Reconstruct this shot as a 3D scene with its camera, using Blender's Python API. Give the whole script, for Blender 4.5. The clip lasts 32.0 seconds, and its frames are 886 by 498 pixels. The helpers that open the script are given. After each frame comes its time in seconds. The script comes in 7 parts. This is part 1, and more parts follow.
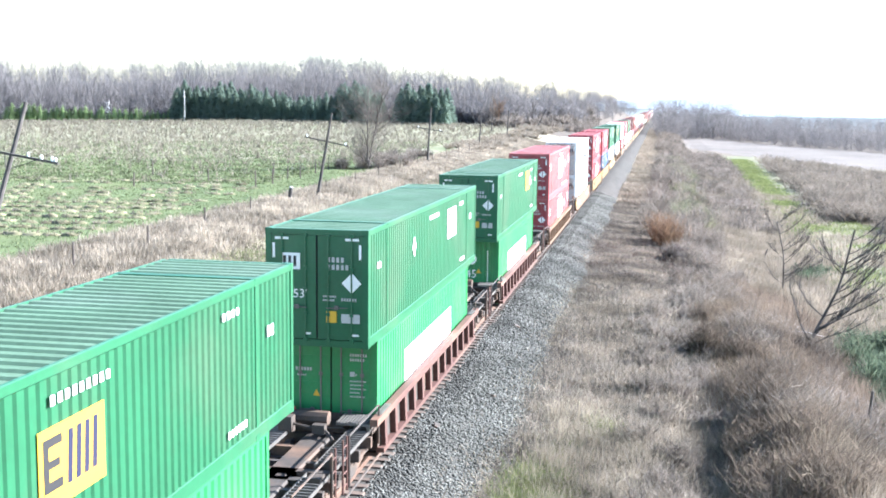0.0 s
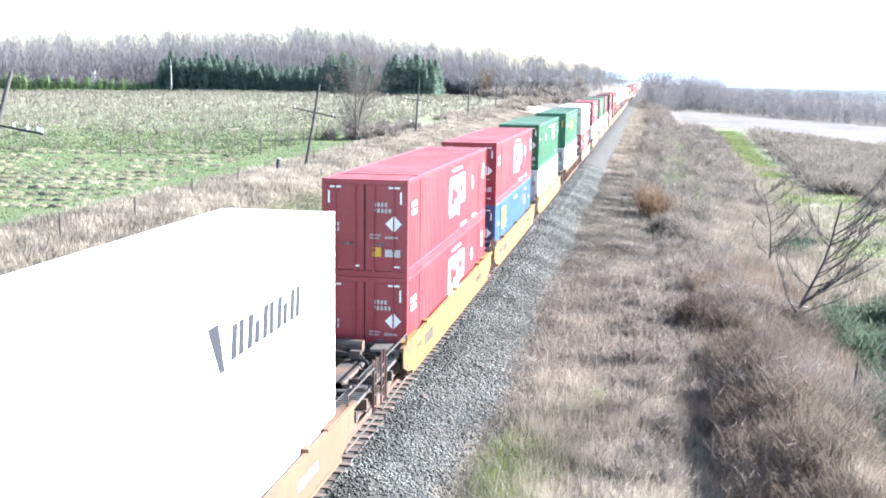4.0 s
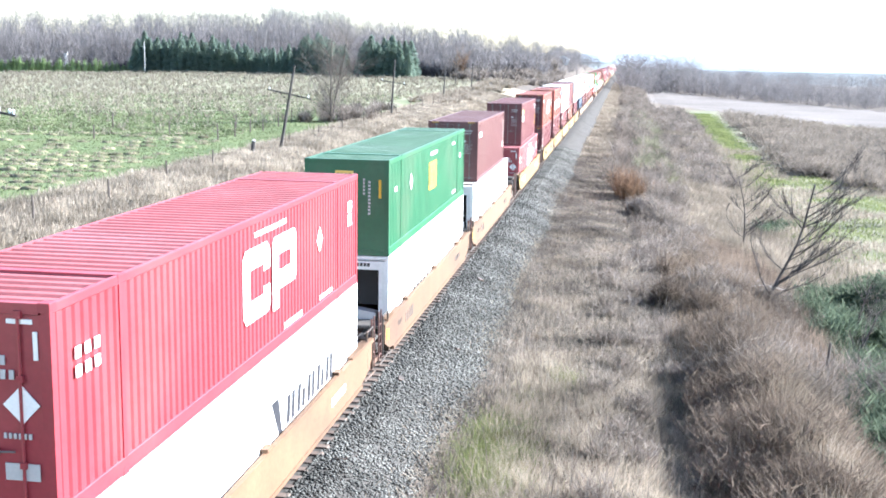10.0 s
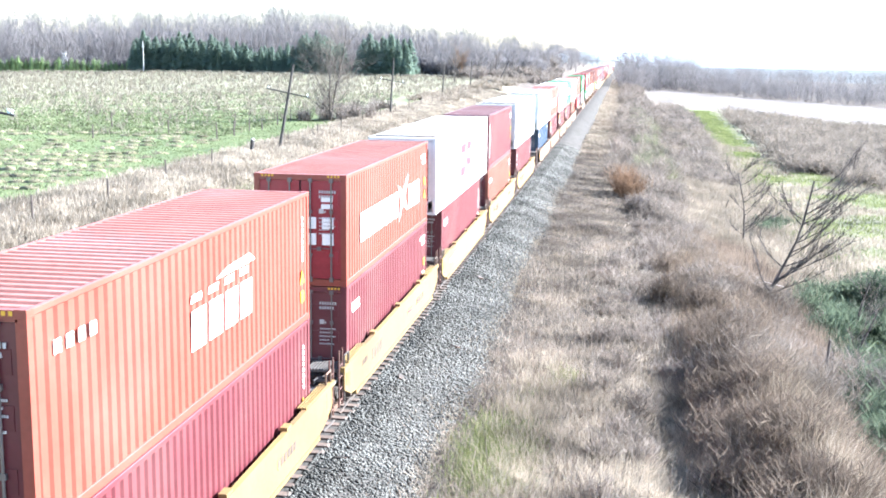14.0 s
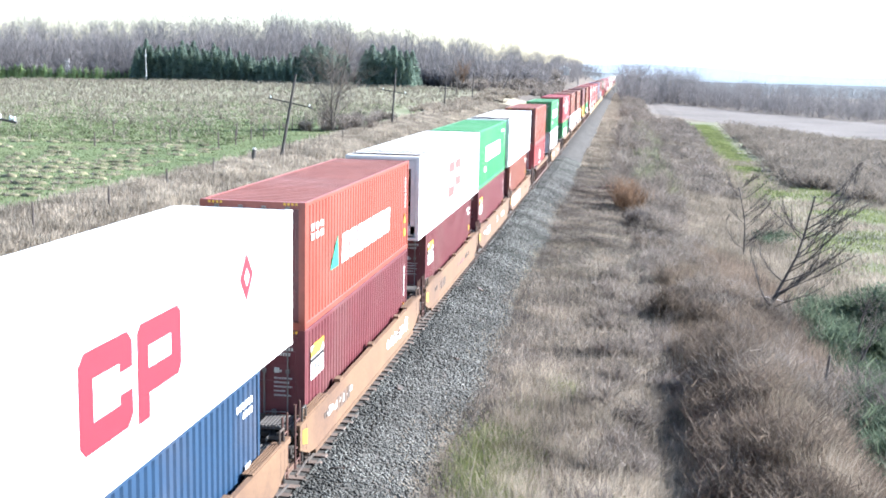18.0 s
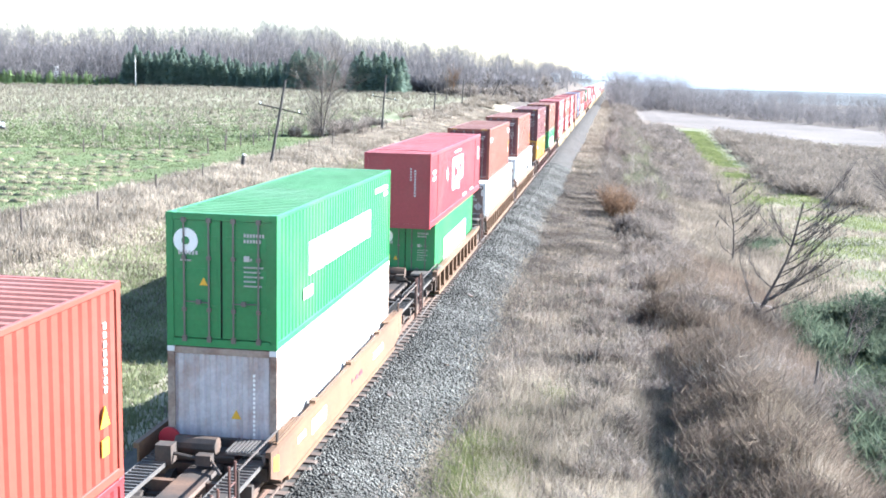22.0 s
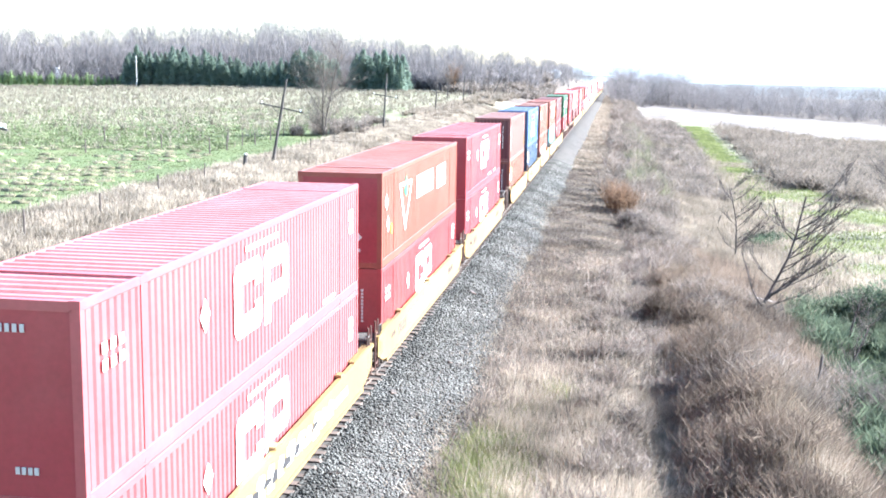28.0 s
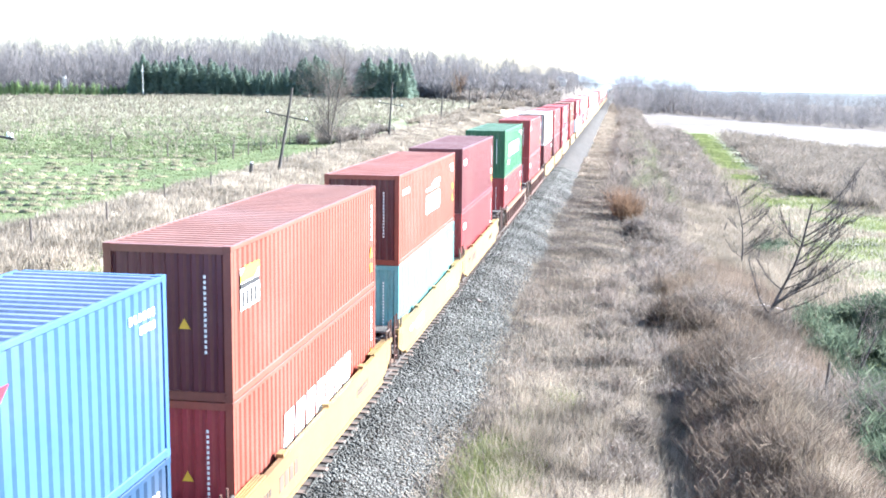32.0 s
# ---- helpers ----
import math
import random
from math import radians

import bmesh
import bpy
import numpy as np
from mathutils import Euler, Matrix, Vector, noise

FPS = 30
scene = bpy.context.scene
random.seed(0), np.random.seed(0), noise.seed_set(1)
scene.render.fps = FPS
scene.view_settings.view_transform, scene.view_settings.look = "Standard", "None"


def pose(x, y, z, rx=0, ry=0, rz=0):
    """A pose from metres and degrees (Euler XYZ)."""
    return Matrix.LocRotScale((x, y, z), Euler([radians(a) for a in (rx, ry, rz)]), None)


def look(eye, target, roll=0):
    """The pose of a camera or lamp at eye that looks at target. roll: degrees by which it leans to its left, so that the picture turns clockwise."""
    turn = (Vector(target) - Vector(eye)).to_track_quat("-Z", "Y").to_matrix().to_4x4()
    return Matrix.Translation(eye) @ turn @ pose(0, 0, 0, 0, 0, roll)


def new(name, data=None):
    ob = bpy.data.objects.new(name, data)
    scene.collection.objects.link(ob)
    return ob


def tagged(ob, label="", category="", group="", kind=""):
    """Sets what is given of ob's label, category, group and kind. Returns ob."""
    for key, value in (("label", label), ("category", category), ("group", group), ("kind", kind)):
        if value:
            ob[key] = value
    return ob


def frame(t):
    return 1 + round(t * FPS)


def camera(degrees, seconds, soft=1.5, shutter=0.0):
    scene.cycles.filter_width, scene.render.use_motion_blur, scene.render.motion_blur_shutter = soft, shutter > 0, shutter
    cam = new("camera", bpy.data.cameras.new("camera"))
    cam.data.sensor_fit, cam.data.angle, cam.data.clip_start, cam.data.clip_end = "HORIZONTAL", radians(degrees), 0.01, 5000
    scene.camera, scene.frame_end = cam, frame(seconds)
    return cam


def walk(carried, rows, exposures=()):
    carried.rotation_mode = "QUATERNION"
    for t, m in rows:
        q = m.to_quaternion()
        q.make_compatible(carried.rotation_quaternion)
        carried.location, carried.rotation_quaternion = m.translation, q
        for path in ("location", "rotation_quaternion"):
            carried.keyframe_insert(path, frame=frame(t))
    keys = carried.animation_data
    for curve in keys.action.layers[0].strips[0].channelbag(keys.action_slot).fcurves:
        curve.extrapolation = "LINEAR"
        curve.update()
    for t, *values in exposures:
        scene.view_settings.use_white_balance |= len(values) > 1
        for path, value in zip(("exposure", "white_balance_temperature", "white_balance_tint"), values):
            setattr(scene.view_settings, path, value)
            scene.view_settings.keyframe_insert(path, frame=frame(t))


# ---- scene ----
# camera: a hand-held camera on an overpass, 9.15 m above the rails
PATH = [
(0.0, 10.82, -7.29, -0.62), (0.5, 10.77, -7.35, -0.69), (1.0, 10.83, -7.49, -0.85), (1.5, 10.84, -7.70, -0.77), (2.0, 10.73, -7.86, -0.81), 
(2.5, 10.69, -8.13, -0.99), (3.0, 10.45, -8.55, -1.16), (3.5, 10.30, -8.66, -0.82), (5.5, 10.12, -8.92, -0.76), (6.0, 10.04, -8.99, -0.82), 
(6.5, 9.98, -9.19, -0.90), (7.0, 9.97, -9.18, -0.80), (7.5, 9.29, -9.17, -0.90), (8.0, 9.02, -9.10, -0.79), (8.5, 8.85, -9.13, -0.80), 
(9.0, 8.87, -9.20, -0.83), (9.5, 9.13, -9.30, -0.86), (10.0, 9.01, -9.61, -0.90), (10.5, 8.68, -9.55, -0.37), (11.0, 8.36, -9.27, -0.25), 
(11.5, 8.39, -9.31, -0.54), (12.0, 8.54, -9.37, -0.49), (12.5, 8.66, -9.33, -0.45), (13.0, 8.75, -9.45, -0.43), (13.5, 8.84, -9.59, -0.62), 
(14.0, 8.95, -9.70, -0.69), (14.5, 8.84, -9.56, -0.83), (16.5, 9.05, -9.17, -0.78), (17.0, 9.08, -9.12, -0.96), (17.5, 9.00, -9.14, -1.13), 
(18.0, 9.06, -9.13, -1.26), (18.5, 8.63, -8.74, -1.12), (19.0, 8.42, -8.63, -1.02), (19.5, 8.21, -8.32, -1.19), (20.0, 8.02, -8.34, -1.51), 
(20.5, 8.27, -8.47, -1.59), (21.0, 8.46, -8.55, -1.41), (21.5, 8.78, -8.76, -1.46), (22.0, 8.55, -8.81, -1.36), (22.5, 8.52, -8.76, -1.18), 
(23.0, 8.46, -8.65, -1.14), (23.5, 8.67, -8.77, -1.27), (24.0, 8.63, -9.02, -1.16), (24.5, 8.54, -9.22, -1.25), (25.0, 8.61, -9.21, -1.21), 
(25.5, 8.77, -9.10, -1.12), (27.5, 8.65, -9.00, -0.69), (28.0, 8.60, -8.93, -0.83), (28.5, 8.68, -8.85, -0.86), (29.0, 8.76, -8.75, -0.97), 
(29.5, 8.78, -8.33, -1.03), (30.0, 8.76, -8.11, -0.59), (30.5, 8.82, -8.01, -0.52), (31.0, 8.94, -8.24, -0.54), (31.5, 8.85, -8.44, -0.59), 
(32.0, 8.88, -8.53, -0.64), ]

# the clip's own changes of exposure, in stops
BRIGHTER = [(0, 0.0), (2, 0.1), (3, 0.12), (6, 0.1), (8, 0.1), (9, 0.03), (10, 0.0), (11, -0.04), (12, 0.06), (13, 0.27), (14, 0.34), (17, -0.27), (20, -0.34), (22, 0.04), (24, 0.2), (25, 0.24), (28, 0.33), (29, 0.29), (30, 0.24), (31, 0.3), (32, 0.29)]
EYE = (0.0, 0.0, 9.15)
cam = camera(42.95, 32.0, soft=1.8)
walk(cam, [(t, pose(*EYE, 90 + pitch, roll, yaw)) for t, yaw, pitch, roll in PATH],
     exposures=[(t, 2.66 + e, 5870, 10) for t, e in BRIGHTER])

# ---- world, sun ----
SUN_AZ, SUN_EL = radians(64), radians(28)
world = bpy.data.worlds.new("sky")
scene.world = world
world.use_nodes = True
wn = world.node_tree
sky = wn.nodes.new("ShaderNodeTexSky")
sky.sky_type, sky.sun_disc = "NISHITA", False
sky.sun_elevation, sky.sun_rotation = SUN_EL, SUN_AZ
sky.air_density, sky.dust_density, sky.ozone_density = 1.0, 0.25, 1.0
wn.nodes["Background"].inputs[1].default_value = 0.074
wn.links.new(sky.outputs[0], wn.nodes["Background"].inputs[0])
sun_data = bpy.data.lights.new("sun", "SUN")
sun_data.energy, sun_data.angle, sun_data.color = 5.0, radians(0.6), (1.0, 0.965, 0.93)
sun = new("sun", sun_data)
sun.matrix_world = look((0, 0, 0), (-math.sin(SUN_AZ) * math.cos(SUN_EL), -math.cos(SUN_AZ) * math.cos(SUN_EL), -math.sin(SUN_EL)))

# ---- materials ----
def material(name, base, rough=0.6, metal=0.0, var=0.25, scale=3.0, fine=40.0, bump=0.0, dirt=None, rand=0.0, spec=0.5, thin=0.0):
    """Base colour varied at two scales, a patchy second colour (dirt), a fine relief."""
    m = bpy.data.materials.new(name)
    m.use_nodes = True
    nt = m.node_tree
    b = nt.nodes["Principled BSDF"]
    co = nt.nodes.new("ShaderNodeTexCoord")
    n1, n2 = nt.nodes.new("ShaderNodeTexNoise"), nt.nodes.new("ShaderNodeTexNoise")
    n1.inputs["Scale"].default_value, n2.inputs["Scale"].default_value = scale, fine
    n1.inputs["Detail"].default_value, n2.inputs["Detail"].default_value = 4, 3
    for n in (n1, n2):
        nt.links.new(co.outputs["Object"], n.inputs["Vector"])
    add = nt.nodes.new("ShaderNodeMath")
    add.operation = "ADD"
    nt.links.new(n1.outputs[0], add.inputs[0])
    nt.links.new(n2.outputs[0], add.inputs[1])
    ramp = nt.nodes.new("ShaderNodeMapRange")
    ramp.inputs[1].default_value, ramp.inputs[2].default_value = 0.6, 1.4
    ramp.inputs[3].default_value, ramp.inputs[4].default_value = 1 - var, 1 + var
    nt.links.new(add.outputs[0], ramp.inputs[0])
    hsv = nt.nodes.new("ShaderNodeHueSaturation")
    nt.links.new(ramp.outputs[0], hsv.inputs["Value"])
    colour = nt.nodes.new("ShaderNodeMix")
    colour.data_type = "RGBA"
    colour.inputs[6].default_value = (*base, 1)
    colour.inputs[7].default_value = (*(dirt or base), 1)
    colour.inputs[0].default_value = 0
    if dirt:
        n3, r3 = nt.nodes.new("ShaderNodeTexNoise"), nt.nodes.new("ShaderNodeMapRange")
        n3.inputs["Scale"].default_value, n3.inputs["Detail"].default_value = scale * 0.45, 6
        r3.inputs[1].default_value, r3.inputs[2].default_value = 0.48, 0.72
        nt.links.new(co.outputs["Object"], n3.inputs["Vector"])
        nt.links.new(n3.outputs[0], r3.inputs[0])
        nt.links.new(r3.outputs[0], colour.inputs[0])
    nt.links.new(colour.outputs[2], hsv.inputs["Color"])
    out = hsv.outputs[0]
    if rand:
        info, r4, h2 = nt.nodes.new("ShaderNodeObjectInfo"), nt.nodes.new("ShaderNodeMapRange"), nt.nodes.new("ShaderNodeHueSaturation")
        r4.inputs[3].default_value, r4.inputs[4].default_value = 1 - rand, 1 + rand
        nt.links.new(info.outputs["Random"], r4.inputs[0])
        nt.links.new(r4.outputs[0], h2.inputs["Value"])
        nt.links.new(out, h2.inputs["Color"])
        out = h2.outputs[0]
    nt.links.new(out, b.inputs["Base Color"])
    b.inputs["Roughness"].default_value, b.inputs["Metallic"].default_value = rough, metal
    b.inputs["Specular IOR Level"].default_value = spec
    if bump:
        bp = nt.nodes.new("ShaderNodeBump")
        bp.inputs["Strength"].default_value, bp.inputs["Distance"].default_value = bump, 0.05
        nt.links.new(n2.outputs[0], bp.inputs["Height"])
        nt.links.new(bp.outputs[0], b.inputs["Normal"])
    return m


def island_material(name, dark, light, rough=0.9, trans=0.0):
    """For stuff made of many small pieces: each piece takes its own shade between two colours."""
    m = bpy.data.materials.new(name)
    m.use_nodes = True
    nt = m.node_tree
    b = nt.nodes["Principled BSDF"]
    geo, mix = nt.nodes.new("ShaderNodeNewGeometry"), nt.nodes.new("ShaderNodeMix")
    mix.data_type = "RGBA"
    mix.inputs[6].default_value, mix.inputs[7].default_value = (*dark, 1), (*light, 1)
    nt.links.new(geo.outputs["Random Per Island"], mix.inputs[0])
    co, n1, hsv, r = nt.nodes.new("ShaderNodeTexCoord"), nt.nodes.new("ShaderNodeTexNoise"), nt.nodes.new("ShaderNodeHueSaturation"), nt.nodes.new("ShaderNodeMapRange")
    n1.inputs["Scale"].default_value, n1.inputs["Detail"].default_value = 0.35, 5
    r.inputs[1].default_value, r.inputs[2].default_value, r.inputs[3].default_value, r.inputs[4].default_value = 0.3, 0.7, 0.55, 1.4
    nt.links.new(co.outputs["Object"], n1.inputs["Vector"])
    nt.links.new(n1.outputs[0], r.inputs[0])
    nt.links.new(r.outputs[0], hsv.inputs["Value"])
    nt.links.new(mix.outputs[2], hsv.inputs["Color"])
    nt.links.new(hsv.outputs[0], b.inputs["Base Color"])
    b.inputs["Roughness"].default_value = rough
    b.inputs["Specular IOR Level"].default_value = 0.15
    if trans:
        tl, ms = nt.nodes.new("ShaderNodeBsdfTranslucent"), nt.nodes.new("ShaderNodeMixShader")
        ms.inputs[0].default_value = trans
        nt.links.new(hsv.outputs[0], tl.inputs["Color"])
        nt.links.new(b.outputs[0], ms.inputs[1])
        nt.links.new(tl.outputs[0], ms.inputs[2])
        nt.links.new(ms.outputs[0], nt.nodes["Material Output"].inputs["Surface"])
    return m


PAINT, ROOF_PAINT = {}, {}


def paint(name, base, **kw):
    PAINT[name] = material("paint_" + name, base, rough=0.40, var=0.16, scale=0.9, fine=9, rand=0.06,
                           dirt=tuple(0.78 * c + 0.22 * d for c, d in zip(base, (0.16, 0.12, 0.10))), **kw)
    # lighter copy for roofs: the sheen of the sky mixed into the paint
    sky_sheen = tuple(0.84 * c + 0.16 * d for c, d in zip(base, (0.42, 0.37, 0.33)))
    ROOF_PAINT[name] = material("sheen_roof_paint_" + name, sky_sheen, rough=0.72, spec=0.25, var=0.22, scale=0.7, fine=9, rand=0.08, dirt=tuple(0.8 * c + 0.2 * d for c, d in zip(base, (0.5, 0.45, 0.43))))


paint("green", (0.0165, 0.099, 0.045))
paint("bright_green", (0.028, 0.2, 0.066))
paint("sea_green", (0.03, 0.25, 0.075))
paint("crimson", (0.268, 0.032, 0.043))
paint("faded_crimson", (0.31, 0.07, 0.075))
paint("red", (0.27, 0.032, 0.036))
paint("brown", (0.105, 0.025, 0.031))
paint("plum", (0.11, 0.041, 0.042))
paint("rust_orange", (0.165, 0.05, 0.034))
paint("faded_rust", (0.17, 0.062, 0.054))
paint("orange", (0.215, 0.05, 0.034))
# end walls of orange and rust boxes: shade put into these two darker reds
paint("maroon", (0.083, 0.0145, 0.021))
paint("shaded_red", (0.25, 0.024, 0.033))
paint("white", (0.64, 0.64, 0.625))
paint("blue", (0.016, 0.042, 0.086))
paint("sky_blue", (0.036, 0.088, 0.2))
# end wall of the yellow box: its shade put into a darker orange
paint("shaded_orange", (0.21, 0.08, 0.02))
paint("yellow", (0.40, 0.20, 0.025))
paint("cyan", (0.13, 0.32, 0.33))
RUSTED = material("rust_stained_white_steel", (0.30, 0.235, 0.19), rough=0.8, var=0.35, scale=3, fine=14, dirt=(0.13, 0.055, 0.03))
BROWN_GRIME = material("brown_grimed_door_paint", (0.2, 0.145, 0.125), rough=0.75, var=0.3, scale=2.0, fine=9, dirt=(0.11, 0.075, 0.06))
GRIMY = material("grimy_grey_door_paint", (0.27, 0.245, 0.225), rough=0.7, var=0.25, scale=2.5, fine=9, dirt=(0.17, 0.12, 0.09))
# white end wall: grey base holds its shade, second colour is rust staining
SHADED_WHITE = material("shaded_white_end_paint", (0.47, 0.445, 0.45), rough=0.65, var=0.18, scale=2.0, fine=12, dirt=(0.33, 0.24, 0.2))
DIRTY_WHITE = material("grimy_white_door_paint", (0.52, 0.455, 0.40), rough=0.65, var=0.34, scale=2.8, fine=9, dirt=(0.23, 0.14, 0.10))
MARK_WHITE = material("white_lettering_paint", (0.80, 0.79, 0.76), rough=0.5, var=0.08)
MARK_YELLOW = material("yellow_sticker", (0.62, 0.36, 0.03), rough=0.5, var=0.1)
MARK_CREAM = material("faded_yellow_panel", (0.72, 0.50, 0.12), rough=0.5, var=0.1)
MARK_RED = material("red_lettering_paint", (0.32, 0.014, 0.027), rough=0.5, var=0.1)
MARK_SALMON = material("faded_orange_red_paint", (0.25, 0.068, 0.062), rough=0.5, var=0.15)
MARK_NAVY = material("navy_lettering_paint", (0.011, 0.013, 0.04), rough=0.5, var=0.1)
MARK_SLATE = material("slate_blue_lettering_paint", (0.018, 0.02, 0.027), rough=0.5, var=0.12)
MARK_BLACK = material("black_lettering_paint", (0.02, 0.02, 0.022), rough=0.5, var=0.1)
MARK_GREEN = material("green_lettering_paint", (0.03, 0.35, 0.2), rough=0.5, var=0.1)
MARK_GREY = material("grey_placard", (0.45, 0.44, 0.43), rough=0.4, var=0.1)
STEEL_DARK = material("grimy_dark_steel", (0.045, 0.036, 0.030), rough=0.75, var=0.35, scale=2, fine=18, dirt=(0.12, 0.07, 0.045))
STEEL_ROD = material("galvanised_rod", (0.15, 0.135, 0.13), rough=0.45, metal=0.4, var=0.15)
GRATING = material("galvanised_grating", (0.15, 0.14, 0.13), rough=0.5, metal=0.5, var=0.2, fine=25)
RUBBER = material("black_rubber", (0.015, 0.015, 0.015), rough=0.8)
REEFER_GREY = material("grey_machinery_cover", (0.50, 0.49, 0.47), rough=0.5, var=0.15)
SCRAWL = {"white": MARK_WHITE, "dark": MARK_BLACK, "blue": material("pale_blue_spray_paint", (0.075, 0.16, 0.2), rough=0.6, var=0.25), "plum": material("plum_spray_paint", (0.09, 0.03, 0.04), rough=0.6, var=0.25), "grey": MARK_GREY}
CAR_PAINT = {
    "pale": material("pale_yellow_car_paint", (0.19, 0.125, 0.042), rough=0.6, var=0.2, scale=0.8, fine=12, dirt=(0.11, 0.062, 0.03), rand=0.1),
    "yellow": material("faded_yellow_car_paint", (0.17, 0.095, 0.022), rough=0.6, var=0.2, scale=0.8, fine=12, dirt=(0.10, 0.055, 0.026), rand=0.1),
    "tan": material("weathered_tan_car_paint", (0.125, 0.07, 0.036), rough=0.7, var=0.25, scale=0.8, fine=12, dirt=(0.085, 0.046, 0.028), rand=0.1),
    "brown": material("weathered_brown_car_paint", (0.08, 0.034, 0.026), rough=0.7, var=0.25, scale=0.8, fine=12, dirt=(0.16, 0.09, 0.06), rand=0.1),
}

# ---- geometry helpers ----
class Mesher:
    """Collects boxes, rods, quads and ridged panels for one mesh."""

    def __init__(self):
        self.v, self.f = [], []

    def quad(self, a, b, c, d):
        n = len(self.v)
        self.v += [a, b, c, d]
        self.f.append((n, n + 1, n + 2, n + 3))

    def box(self, x0, x1, y0, y1, z0, z1, ch=0.0):
        """A box; ch chamfers its four edges along y."""
        if ch:
            ring = [(x0 + ch, z0), (x1 - ch, z0), (x1, z0 + ch), (x1, z1 - ch), (x1 - ch, z1), (x0 + ch, z1), (x0, z1 - ch), (x0, z0 + ch)]
        else:
            ring = [(x0, z0), (x1, z0), (x1, z1), (x0, z1)]
        self.prism(ring, y0, y1)

    def prism(self, ring, y0, y1):
        """A ring in x, z drawn out along y; counter-clockwise seen from -y."""
        n, k = len(self.v), len(ring)
        self.v += [(x, y0, z) for x, z in ring] + [(x, y1, z) for x, z in ring]
        self.f.append(tuple(n + i for i in range(k)))
        self.f.append(tuple(n + k + i for i in reversed(range(k))))
        self.f += [(n + i, n + k + i, n + k + (i + 1) % k, n + (i + 1) % k) for i in range(k)]

    def plate(self, ring, x0, x1):
        """A ring in y, z drawn out along x; counter-clockwise seen from +x."""
        n, k = len(self.v), len(ring)
        self.v += [(x0, y, z) for y, z in ring] + [(x1, y, z) for y, z in ring]
        self.f.append(tuple(n + k + i for i in range(k)))
        self.f.append(tuple(n + i for i in reversed(range(k))))
        self.f += [(n + i, n + (i + 1) % k, n + k + (i + 1) % k, n + k + i) for i in range(k)]

    def rod(self, a, b, r, k=6, r2=None):
        a, b = Vector(a), Vector(b)
        w = (b - a).normalized()
        s = w.orthogonal().normalized()
        u = w.cross(s)
        n = len(self.v)
        for p, q in ((a, r), (b, r if r2 is None else r2)):
            for i in range(k):
                t = 2 * math.pi * i / k
                self.v.append(tuple(p + q * (math.cos(t) * s + math.sin(t) * u)))
        self.f += [(n + i, n + (i + 1) % k, n + k + (i + 1) % k, n + k + i) for i in range(k)]
        self.f.append(tuple(n + k + i for i in range(k)))
        self.f.append(tuple(n + i for i in reversed(range(k))))

    def ridged_side(self, x, depth, y0, y1, z0, z1, pitch, out=1, cut=(0.18, 0.34, 0.84)):
        """An upright ridged sheet at x, its ridges upright, facing out (+1: +x)."""
        n = max(1, round((y1 - y0) / pitch))
        p = (y1 - y0) / n
        prof = []
        for i in range(n):
            a = y0 + i * p
            prof += [(a, -depth), (a + cut[0] * p, -depth), (a + cut[1] * p, 0), (a + cut[2] * p, 0)]
        prof.append((y1, -depth))
        k = len(self.v)
        for y, d in prof:
            self.v += [(x + out * d, y, z0), (x + out * d, y, z1)]
        for i in range(len(prof) - 1):
            a = k + 2 * i
            self.f.append((a, a + 2, a + 3, a + 1) if out > 0 else (a, a + 1, a + 3, a + 2))

    def ridged_roof(self, z, depth, x0, x1, y0, y1, pitch, cut=(0.3, 0.45, 0.85)):
        n = max(1, round((y1 - y0) / pitch))
        p = (y1 - y0) / n
        prof = []
        for i in range(n):
            a = y0 + i * p
            prof += [(a, -depth), (a + cut[0] * p, -depth), (a + cut[1] * p, 0), (a + cut[2] * p, 0)]
        prof.append((y1, -depth))
        k = len(self.v)
        for y, d in prof:
            self.v += [(x0, y, z + d), (x1, y, z + d)]
        for i in range(len(prof) - 1):
            a = k + 2 * i
            self.f.append((a, a + 1, a + 3, a + 2))

    def ridged_end(self, y, depth, x0, x1, z0, z1, pitch, out=-1):
        n = max(1, round((x1 - x0) / pitch))
        p = (x1 - x0) / n
        prof = []
        for i in range(n):
            a = x0 + i * p
            prof += [(a, -depth), (a + 0.25 * p, -depth), (a + 0.45 * p, 0), (a + 0.8 * p, 0)]
        prof.append((x1, -depth))
        k = len(self.v)
        for xx, d in prof:
            self.v += [(xx, y + out * d, z0), (xx, y + out * d, z1)]
        for i in range(len(prof) - 1):
            a = k + 2 * i
            self.f.append((a, a + 2, a + 3, a + 1) if out < 0 else (a, a + 1, a + 3, a + 2))

    def mesh(self, name):
        me = bpy.data.meshes.new(name)
        me.from_pydata(self.v, [], self.f)
        me.materials.append(None)
        return me


MESHES = {}


def shared(key, build):
    """The mesh of that key, built once; alike parts share it."""
    if key not in MESHES:
        m = Mesher()
        build(m)
        MESHES[key] = m.mesh(key[0] if isinstance(key, tuple) else key)
    return MESHES[key]


def part(name, me, mat, parent, label="", at=None, kind=""):
    if isinstance(me, Mesher):
        me = me.mesh(name)
    ob = new(name, me)
    if not len(me.materials):
        me.materials.append(None)
    ob.material_slots[0].link = "OBJECT"
    ob.material_slots[0].material = mat
    if parent is not None:
        ob.parent = parent
    if at is not None:
        ob.location = at
    if name in ("code_bars", "corner_sticker", "stencil", "owner_bars", "name_bars", "logo_bars", "side_vent"):
        kind = "stuff"
    if label or kind:
        tagged(ob, label=label, kind=kind)
    return ob


